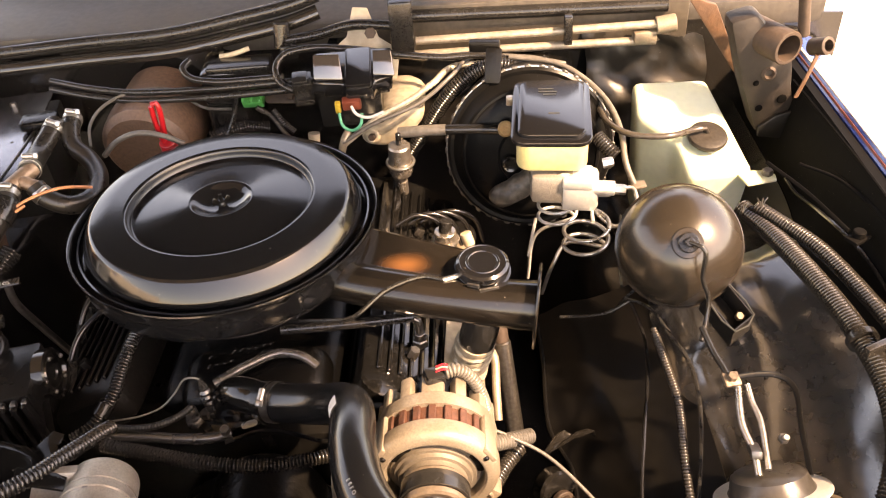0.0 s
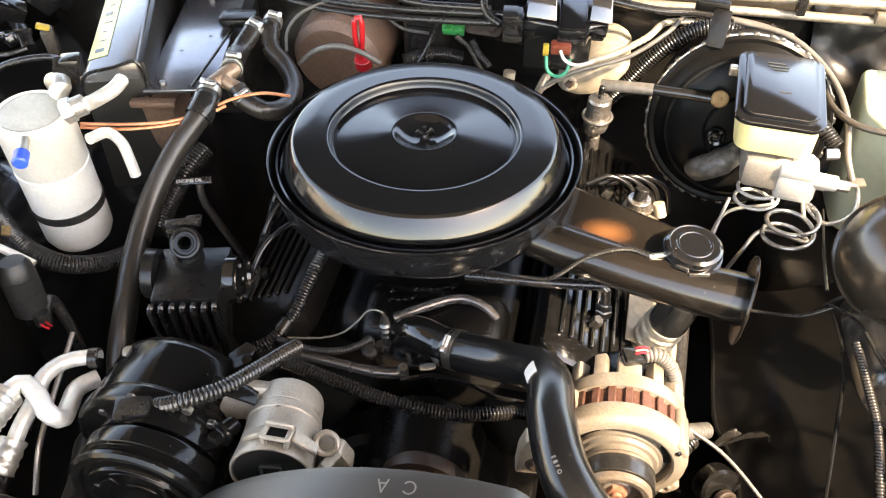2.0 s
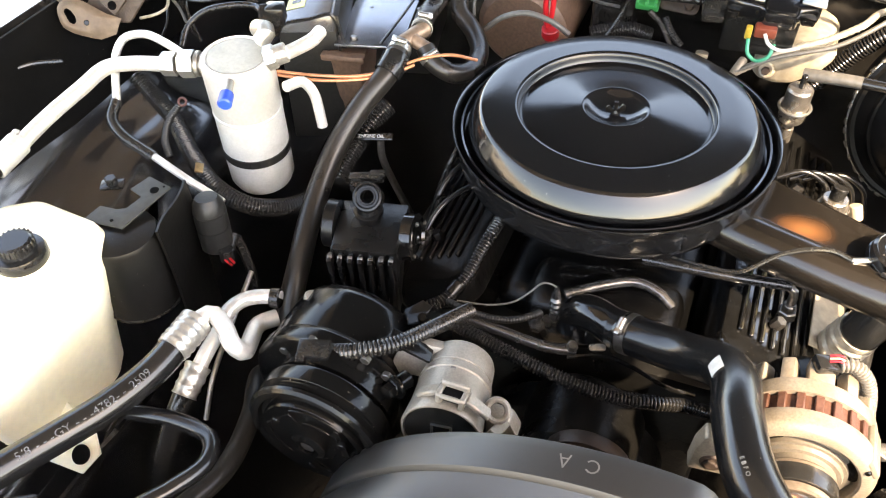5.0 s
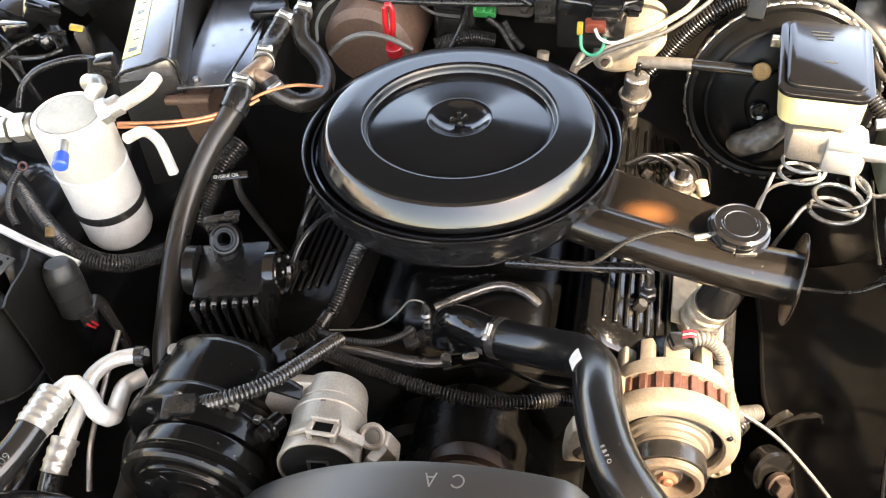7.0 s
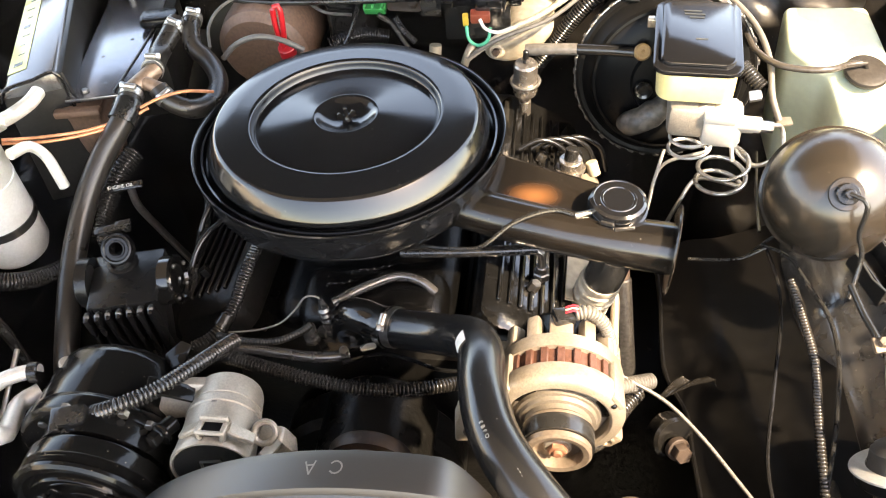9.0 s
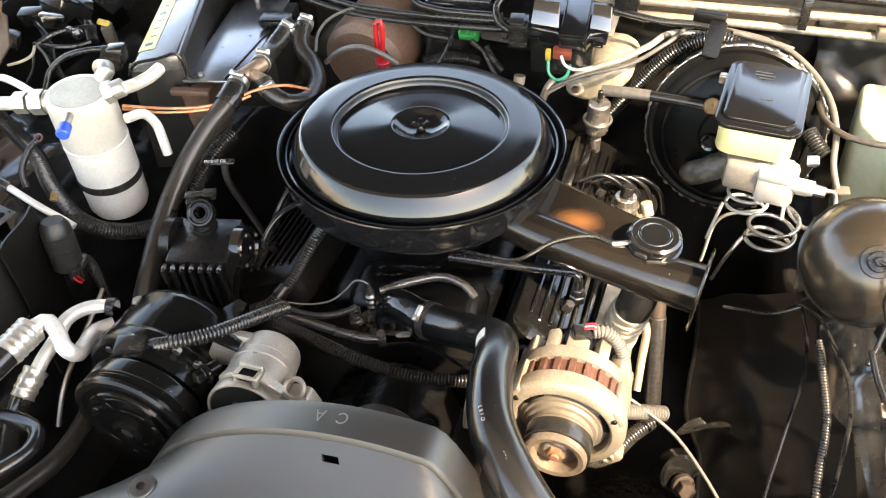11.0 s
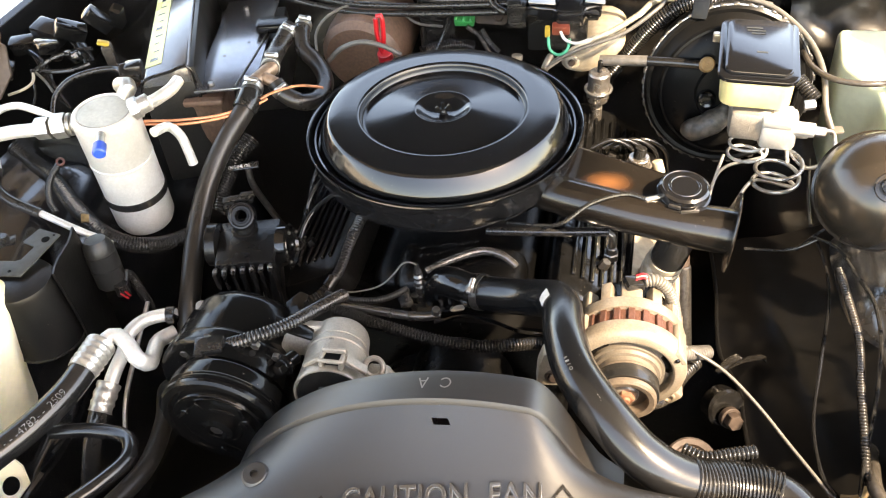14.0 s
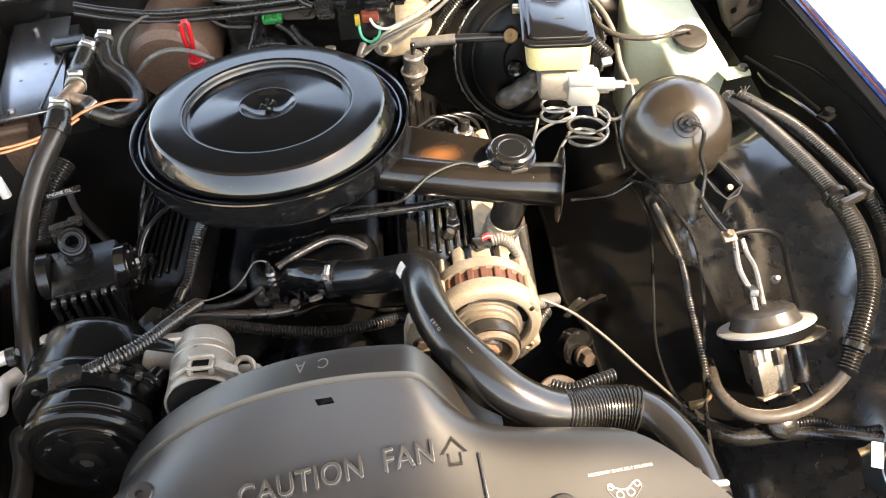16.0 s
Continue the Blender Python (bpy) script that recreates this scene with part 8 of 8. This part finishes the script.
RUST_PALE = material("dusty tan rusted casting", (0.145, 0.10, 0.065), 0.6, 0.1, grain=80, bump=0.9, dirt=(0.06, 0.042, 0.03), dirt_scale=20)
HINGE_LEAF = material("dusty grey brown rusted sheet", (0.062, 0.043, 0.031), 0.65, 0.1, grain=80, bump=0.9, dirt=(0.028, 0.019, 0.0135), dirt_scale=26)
# Brighter copy of rust; light on these hinge parts is in the colour.
RUST_LIT = material("flaking orange rust, lit copy", (0.090, 0.045, 0.025), 0.6, 0.1, grain=90, bump=0.9, dirt=(0.07, 0.042, 0.028), dirt_scale=18)


def insulation():
    t = thing("insulation_sheet", "crumpled dusty black insulation sheet beside the brake booster", "insulation", (0.62, 0.43, 0.90))
    rows = []
    for i in range(19):
        v = i / 18
        row = []
        for k in range(25):
            u = k / 24
            p = Vector((0.545 + 0.215 * u + 0.012 * math.sin(4 * v), 0.452, 1.012 - 0.165 * v - 0.020 * u))
            crease = noise.noise(Vector((u * 5, v * 4, 3.1))) + 0.5 * abs(noise.noise(Vector((u * 11, v * 9, 7.7))))
            row.append(p + Vector((0, -0.013 * crease - 0.05 * v * v, 0.006 * noise.noise(Vector((u * 6, v * 6, 1.3))))))
        rows.append(row)
    part("sheet", sheet(rows, 0.002), WRINKLED, t)


WRINKLED = material("wrinkled dusty black film", (0.0085, 0.0078, 0.0070), 0.36, grain=120, bump=0.15, dirt=(0.034, 0.028, 0.022), dirt_scale=16, dirt_amount=0.6, spec=0.3, specks=0.02)
insulation()


HINGE = material("dark brown greasy hinge casting", (0.016, 0.0122, 0.0098), 0.6, 0.1, grain=70, bump=0.5, dirt=(0.032, 0.023, 0.017), dirt_scale=24)


def hood_hinge():
    t = thing("hinge_assembly", "rusty brown bonnet hinge with an open tube end", "hinge", (0.80, 0.30, 0.90))
    yb = 0.27
    end = Vector((0.826, 0.235, 1.063))
    back = Vector((0.785, 0.33, 1.061))
    ax = (end - back).normalized()
    n = (end - back).length
    part("tube_end", lathe([(0.020, 0.0), (0.026, 0.0), (0.0265, n - 0.002), (0.025, n), (0.0205, n), (0.020, n - 0.004)], back, ax, 32, True), RUST, t)
    plate = [(0.744, 0.27, 1.093), (0.787, 0.27, 1.104), (0.854, 0.27, 1.022), (0.862, 0.27, 0.968), (0.888, 0.27, 0.92), (0.869, 0.27, 0.889), (0.815, 0.27, 0.897), (0.778, 0.27, 0.987)]
    part("body", slab([(p[0], p[2]) for p in plate], -0.05, 0.0, pose(0, yb, 0, 90, 0, 0), 0.010), HINGE, t)
    part("dent", lathe([(0.012, 0.0), (0.008, 0.003), (0.004, -0.004), (0, -0.004)], (0.817, 0.268, 1.006), (0, -1, 0.2), 16), RUST, t)
    for x, z, r in ((0.846, 0.960, 0.008), (0.812, 0.945, 0.006), (0.800, 0.990, 0.005)):
        part("hole", lathe([(r, 0.0), (0.8 * r, 0.0015), (0.0, 0.0018)], (x, 0.2685, z), (0, -1, 0), 16), HOLE_SHADE, t, "black disc for a bolt hole")
    rim = [(0.815, 0.897), (0.869, 0.889), (0.888, 0.92), (0.872, 0.945), (0.838, 0.935), (0.812, 0.915)]
    part("foot_plate", slab(rim, -0.004, 0.004, pose(0, 0.262, 0, 90, 0, 0), 0.003), PANEL, t, "black foot plate")
    wedge = [(0.698, 0.36, 1.103), (0.748, 0.36, 1.085), (0.809, 0.36, 0.956), (0.794, 0.36, 0.964)]
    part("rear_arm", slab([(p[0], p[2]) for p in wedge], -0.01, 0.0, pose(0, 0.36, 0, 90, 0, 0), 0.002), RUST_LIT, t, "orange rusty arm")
    part("arm", cylinder((0.85, 0.25, 1.076), (0.823, 0.25, 1.228), 0.0085, 16), RUST, t)
    part("second_tube", lathe([(0.009, 0.0), (0.0135, 0.0), (0.0135, 0.03), (0.012, 0.031), (0.009, 0.031)], (0.872, 0.26, 1.052), (0.4, -0.8, 0.4), 24, True), RUST, t)
    part("lip", tube([(0.871, 0.235, 1.051), (0.865, 0.235, 1.024), (0.853, 0.235, 0.981)], 0.007, 10, flat=0.4), RUST_LIT, t)
    t = thing("hinge_assembly", "rusty brown bonnet hinge plate with a round hole", "hinge", (-0.72, 0.15, 0.92))
    p = Vector((-0.838, -0.001, 0.98))
    m = Matrix.Translation(p) @ pose(0, 0, 0, 62, 0, 25)
    # cast arm with an oval hole near its rounded end
    outline = [(-0.056, 0.010), (-0.049, 0.020), (-0.033, 0.025), (-0.013, 0.019), (0.021, -0.002), (0.042, -0.010), (0.031, -0.034), (0.006, -0.041), (-0.034, -0.030), (-0.051, -0.019)]
    bm = bmesh.new()
    outer = [bm.verts.new(m @ Vector((x, y, 0.0))) for x, y in outline]
    bulge = [bm.verts.new(m @ Vector((-0.035 + 0.62 * (x + 0.035), -0.003 + 0.62 * (y + 0.003), 0.008))) for x, y in outline]
    inner = []
    for x, y in outline:
        a = math.atan2(y + 0.003, x + 0.035)
        inner.append(bm.verts.new(m @ Vector((-0.035 + 0.0075 * math.cos(a) - 0.004 * math.sin(a), -0.003 + 0.0125 * math.sin(a), 0.006))))
    for p1, p2 in ((outer, bulge), (bulge, inner)):
        for k in range(10):
            bm.faces.new((p1[k], p1[(k + 1) % 10], p2[(k + 1) % 10], p2[k]))
    bmesh.ops.recalc_face_normals(bm, faces=bm.faces)
    bmesh.ops.subdivide_edges(bm, edges=bm.edges[:], cuts=2, smooth=0.6, use_grid_fill=True)
    bmesh.ops.solidify(bm, geom=bm.faces[:], thickness=0.005)
    part("arm", bm, RUST_PALE, t, "tan rusty arm with an oval hole")
    for name, px, lift, mat, words in (
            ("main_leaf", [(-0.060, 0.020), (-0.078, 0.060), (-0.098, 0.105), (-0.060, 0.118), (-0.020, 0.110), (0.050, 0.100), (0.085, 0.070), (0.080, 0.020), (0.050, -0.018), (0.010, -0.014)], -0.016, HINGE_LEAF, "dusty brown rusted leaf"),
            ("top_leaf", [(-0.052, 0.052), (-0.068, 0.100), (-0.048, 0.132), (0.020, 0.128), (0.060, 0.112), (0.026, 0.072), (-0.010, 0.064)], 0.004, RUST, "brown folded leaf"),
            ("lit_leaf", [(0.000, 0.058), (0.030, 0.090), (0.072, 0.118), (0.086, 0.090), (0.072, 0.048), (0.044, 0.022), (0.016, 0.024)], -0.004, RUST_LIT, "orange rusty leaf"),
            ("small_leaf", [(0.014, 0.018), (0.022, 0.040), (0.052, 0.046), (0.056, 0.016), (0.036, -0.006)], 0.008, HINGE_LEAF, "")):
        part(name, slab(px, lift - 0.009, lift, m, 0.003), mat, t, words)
    for x, y, lift, r in ((-0.022, 0.050, -0.0155, 0.008), (0.008, 0.052, 0.0045, 0.006), (0.052, 0.068, -0.0035, 0.009), (0.034, 0.010, 0.0085, 0.007), (-0.018, 0.024, -0.0155, 0.009)):
        part("hole", lathe([(r, 0.0), (0.8 * r, 0.0010), (0.0, 0.0012)], m @ Vector((x, y, lift)), m.to_3x3() @ Vector((0, 0, 1)), 16), HOLE_SHADE, t, "black disc for a hole")
    part("pin", lathe([(0.009, -0.01), (0.009, 0.010), (0.006, 0.012), (0.0045, 0.008), (0, 0.008)], m @ Vector((0.012, 0.056, 0.006)), m.to_3x3() @ Vector((0, 0, 1)), 20), RUST, t)
    part("small_hole", lathe([(0.0045, 0.0), (0.0035, 0.001), (0.0, 0.0012)], m @ Vector((-0.010, -0.014, 0.0085)), m.to_3x3() @ Vector((0, 0, 1)), 14), ENGINE, t, "small black disc for a bolt hole")


hood_hinge()
# ---- front corners and remaining hoses ----
def front_left():
    t = thing("coolant_hose", "black rubber hose looping behind the reservoir hose", "hose", (-0.3, -0.6, 0.80))
    part("hose", tube([(-0.345, -0.743, 0.87), (-0.33, -0.701, 0.88), (-0.31, -0.658, 0.885), (-0.282, -0.616, 0.885), (-0.27, -0.579, 0.88), (-0.286, -0.551, 0.875), (-0.336, -0.543, 0.87), (-0.392, -0.550, 0.866)], 0.0090, 16), HOSE, t)
    t = thing("coolant_hose", "thick dark hose running down beside the compressor", "hose", (-0.3, -0.6, 0.75))
    part("hose", tube([(-0.315, -0.752, 0.84), (-0.313, -0.693, 0.84), (-0.298, -0.628, 0.83), (-0.28, -0.557, 0.82), (-0.299, -0.477, 0.8), (-0.335, -0.405, 0.775), (-0.350, -0.36, 0.70), (-0.350, -0.34, 0.60)], 0.012, 16), CASE, t)
    part("mark", box((-0.293, -0.641, 0.845), (0.03, 0.004, 0.002), (0, 0, 32), 0.0), GREY, t)
    t = thing("radiator_filler", "silver metal radiator filler with its cap on", "radiator filler", (-0.32, -0.78, 0.80))
    c = Vector((-0.348, -0.76, 0.87))
    part("neck", cylinder(c - Vector((0, 0, 0.05)), c, 0.026, 28), ALLOY, t)
    part("cap", lathe([(0, 0.014), (0.014, 0.014), (0.018, 0.010), (0.030, 0.010), (0.034, 0.004), (0.034, -0.006), (0.031, -0.008)], c, (0, 0, 1), 36), CANISTER, t)
    part("cap_ear", box(c + Vector((0.034, 0.01, 0.002)), (0.02, 0.016, 0.006), (0, 0, 20), 0.002), STEEL, t)
    t = thing("battery_terminal", "red and black battery cable terminal", "battery terminal", (-0.36, -0.70, 0.80))
    p = Vector((-0.389, -0.708, 0.88))
    part("cover", box(p + Vector((-0.03, 0.0, -0.01)), (0.07, 0.05, 0.04), (0, 0, 30), 0.006), PLASTIC, t)
    part("red_cap", box(p + Vector((0.006, 0.014, 0.008)), (0.022, 0.014, 0.012), (0, 0, 30), 0.004), RED_DULL, t)
    part("clamp", tube([(-0.352, -0.692, 0.885), (-0.342, -0.708, 0.885), (-0.342, -0.724, 0.88)], 0.0105, 14, 0.003, wave=lambda s, n: 1 + 0.12 * math.sin(s * 500)), FOIL, t)


front_left()


def rear_left():
    t = thing("wiring_loom", "bundle of black leads and plugs behind the accumulator", "wiring loom", (-0.6, 0.1, 0.90))
    part("hose", tube([(-0.82, 0.278, 0.97), (-0.773, 0.237, 0.965), (-0.731, 0.203, 0.955), (-0.715, 0.184, 0.94)], 0.0115, 14), RUBBER, t)
    part("hose", tube([(-0.875, 0.287, 0.96), (-0.828, 0.232, 0.955), (-0.784, 0.193, 0.95)], 0.0125, 14), GLOSS, t)
    part("arched_lead", tube([(-0.705, 0.028, 0.93), (-0.706, 0.052, 0.95), (-0.685, 0.073, 0.97), (-0.648, 0.089, 0.98), (-0.607, 0.104, 0.98), (-0.582, 0.089, 0.98)], 0.0055, 10), RUBBER, t)
    part("lead", tube([(-0.796, 0.126, 0.955), (-0.759, 0.127, 0.955), (-0.718, 0.137, 0.955), (-0.698, 0.16, 0.955)], 0.0045, 8), RUBBER, t)
    part("lead", tube([(-0.783, 0.115, 0.96), (-0.772, 0.149, 0.965), (-0.74, 0.174, 0.97), (-0.701, 0.189, 0.97)], 0.0045, 8), RUBBER, t)
    part("pale_wire", tube([(-0.813, 0.068, 0.94), (-0.781, 0.074, 0.95), (-0.771, 0.089, 0.955), (-0.781, 0.111, 0.96)], 0.0026, 8), CREAM, t)
    part("green_wire", tube([(-0.733, 0.084, 0.94), (-0.761, 0.107, 0.95), (-0.781, 0.116, 0.96)], 0.0026, 8), GREY, t)
    part("thin_wire", tube([(-0.752, 0.036, 0.93), (-0.76, 0.069, 0.94), (-0.779, 0.104, 0.955)], 0.0022, 8), RUBBER, t)
    for p, size, turn in (((-0.740, 0.20, 1.000), (0.055, 0.028, 0.030), (20, 30, 40)), ((-0.700, 0.235, 1.005), (0.030, 0.024, 0.055), (15, -35, 10)), ((-0.775, 0.165, 0.985), (0.040, 0.026, 0.026), (0, 20, 55)), ((-0.715, 0.15, 0.975), (0.034, 0.020, 0.022), (10, -15, -30)), ((-0.66, 0.24, 1.01), (0.022, 0.022, 0.055), (25, 25, 0))):
        plug = part("plug", box(p, size, turn, 0.005), GLOSS, t, "glossy black plug")
        part("latch", box(Vector(p) + Vector((0.0, -0.012, 0.016)), (size[0] * 0.5, 0.008, 0.005), turn, 0.0015), RUBBER, plug)
    part("plug", box((-0.64, 0.150, 0.980), (0.018, 0.022, 0.045), (10, 0, 20), 0.004), TANHOSE, t)
    part("yellow_clip", box((-0.642, 0.146, 1.006), (0.020, 0.012, 0.006), (10, 20, 20), 0.002), YELLOW, t)
    part("plug", box((-0.799, 0.219, 0.985), (0.06, 0.04, 0.035), (10, 10, -10), 0.005), PLASTIC, t)
    part("plug", box((-0.854, 0.204, 0.965), (0.05, 0.03, 0.03), (10, 0, 20), 0.004), PLASTIC, t)
    part("plug", box((-0.859, 0.138, 0.95), (0.03, 0.03, 0.03), (0, 20, 20), 0.004), PLASTIC, t)
    part("pressure_switch", join(cylinder((-0.511, -0.007, 1.02), (-0.482, -0.024, 1.05), 0.014, 18), box((-0.472, -0.031, 1.06), (0.026, 0.026, 0.026), (0, 0, 20), 0.004)), ENGINE, t)
    for k in range(5):
        o = Vector((0.012 * k, -0.008 * k, 0.004 * (k % 2)))
        part("lead", tube([Vector((-0.902, 0.228, 0.96)) + o, Vector((-0.829, 0.183, 0.955)) + o, Vector((-0.794, 0.149, 0.93)) + o * 0.6, Vector((-0.767, 0.124, 0.9)) + o], 0.0035, 8), RUBBER, t)
    t = thing("fender_cable", "thin black release cable along the fender edge", "cable", (-0.8, -0.1, 0.93))
    part("cable", tube([(-0.838, -0.09, 0.945), (-0.882, -0.116, 0.945), (-0.902, -0.164, 0.945), (-0.913, -0.233, 0.94), (-0.92, -0.327, 0.93)], 0.0036, 8), RUBBER, t)
    part("clip", box((-0.889, -0.176, 0.985), (0.028, 0.018, 0.006), (0, 25, 10), 0.002), GREY, t)


rear_left()


FLAP = material("dusty black flap rubber", (0.0035, 0.0032, 0.0029), 0.36, grain=60, bump=0.12, dirt=(0.006, 0.0052, 0.0046), dirt_scale=7, spec=0.12)


def front_right():
    t = thing("radiator_tank", "black plastic radiator end tank with hose neck", "radiator", (0.48, -0.74, 0.60))
    part("tank", box((0.50, -0.735, 0.79), (0.10, 0.09, 0.13), (0, 0, 0), 0.008), PLASTIC, t)
    part("corner_panel", box((0.463, -0.66, 0.885), (0.035, 0.09, 0.02), (14, -10, -8), 0.004), SHROUD, t)
    t = thing("washer_pump", "blue grey round motor with a white paper tag", "motor", (0.66, -0.65, 0.75))
    c = Vector((0.724, -0.622, 0.86))
    part("body", lathe([(0, 0.01), (0.024, 0.01), (0.030, 0.006), (0.033, 0.0), (0.033, -0.08), (0, -0.08)], c, (-0.2, -0.5, 0.85), 36), GREYMETAL, t)
    part("rim", ring(c, (-0.2, -0.5, 0.85), 0.032, 0.002), STEEL, t)
    part("tag", box((0.684, -0.608, 0.875), (0.012, 0.028, 0.002), (20, 0, -20), 0.0), WHITE, t)
    part("yellow_tip", tube([(0.672, -0.598, 0.865), (0.681, -0.598, 0.87), (0.689, -0.595, 0.872)], 0.0052, 10), BRASS, t)
    t = thing("splash_panel", "creased black rubber splash flap with a torn edge", "panel", (0.5, -0.2, 0.5))
    rows = []
    for i in range(19):
        v = i / 18
        y = 0.10 - 0.56 * v
        edge = 0.440 + 0.030 * min(1.0, max(0.0, (v - 0.42) / 0.12)) + 0.006 * math.sin(9 * v) + 0.002 * math.sin(47 * v)
        rows.append([(edge + (0.64 - edge) * k / 12, y - 0.01 * k / 12, 0.660 + 0.095 * (k / 12) ** 1.1 + 0.012 * math.exp(-((k - 3 - 4 * v) / 1.6) ** 2)) for k in range(13)])
    part("panel", sheet(rows, 0.003), FLAP, t)
    part("hem", tube([row[0] for row in rows[::2]], 0.0035, 8), FLAP, t)
    fold = []
    for k in range(9):
        w = k / 8 - 0.5
        fold.append([(0.452 + 0.040 * w + 0.030 * q + 0.004 * math.sin(5 * w + q), -0.186 - 0.012 * w + 0.045 * w * (1 - q), 0.684 + 0.020 * math.sin(1.9 * q) + 0.006 * math.sin(7 * w)) for q in (0, 0.25, 0.5, 0.75, 1.0)])
    part("torn_fold", sheet(fold, 0.002), LOOM_TAN, t, "curled dusty torn edge")
    t = thing("steering_shaft", "dark steering shaft with a rusty upper end", "shaft", (0.392, -0.10, 0.58))
    part("shaft", cylinder((0.377, -0.050, 0.754), (0.398, -0.118, 0.58), 0.0135, 24, 0.002), DARKSTEEL, t)
    part("rusty_end", cylinder((0.366, -0.014, 0.845), (0.3772, -0.0504, 0.753), 0.0115, 20, 0.002), RUST, t, "rusty brown upper end")
    t = thing("loom_flap", "split black loom flap lying behind the radiator hose", "wiring loom", (0.4, -0.5, 0.88))
    part("flap", loom([(0.348, -0.495, 0.9), (0.369, -0.503, 0.9), (0.396, -0.497, 0.902), (0.423, -0.489, 0.902)], 0.008, 0.0046, 10), PLASTIC, t)
    t = thing("idler_pulley", "tan brown idler pulley half hidden behind the hose", "pulley", (0.368, -0.463, 0.76))
    q, up = Vector((0.366, -0.470, 0.838)), Vector((0.05, -0.45, 0.88))
    part("pulley", lathe([(0, -0.004), (0.020, -0.004), (0.022, 0.0), (0.028, 0.001), (0.030, -0.001), (0.030, -0.010), (0, -0.012)], q, up, 36), RUST, t)
    part("bracket", cylinder(q - up * 0.012, (0.366, -0.44, 0.76), 0.014, 18), ENGINE, t, "dark bracket stem")
    t = thing("lower_pipe", "tan plastic pipe end below the radiator hose", "pipe", (0.42, -0.6, 0.78))
    part("pipe", tube([(0.4, -0.526, 0.86), (0.406, -0.539, 0.85), (0.412, -0.546, 0.83)], 0.009, 14), ALLOY_TAN, t)
    t = thing("fender_bumper", "small black rubber bumper on the fender ledge", "bumper", (0.82, 0.0, 0.93))
    p = Vector((0.837, -0.078, 0.945))
    part("bumper", join(cylinder(p, p + Vector((0, 0, 0.012)), 0.008, 18), box(p, (0.03, 0.02, 0.006), (0, 0, 30), 0.002)), LEDGE, t)
    t = thing("fender_cable", "black flat strip along the fender ledge", "cable", (0.82, 0.0, 0.93))
    part("strip", tube([(0.777, 0.109, 0.945), (0.807, 0.032, 0.945), (0.831, -0.062, 0.945)], 0.0028, 8, flat=0.5), LEDGE, t)
    part("cable", tube([(0.815, 0.085, 0.955), (0.85, 0.035, 0.96), (0.871, -0.06, 0.96), (0.878, -0.171, 0.955)], 0.0024, 8), LEDGE, t)


front_right()
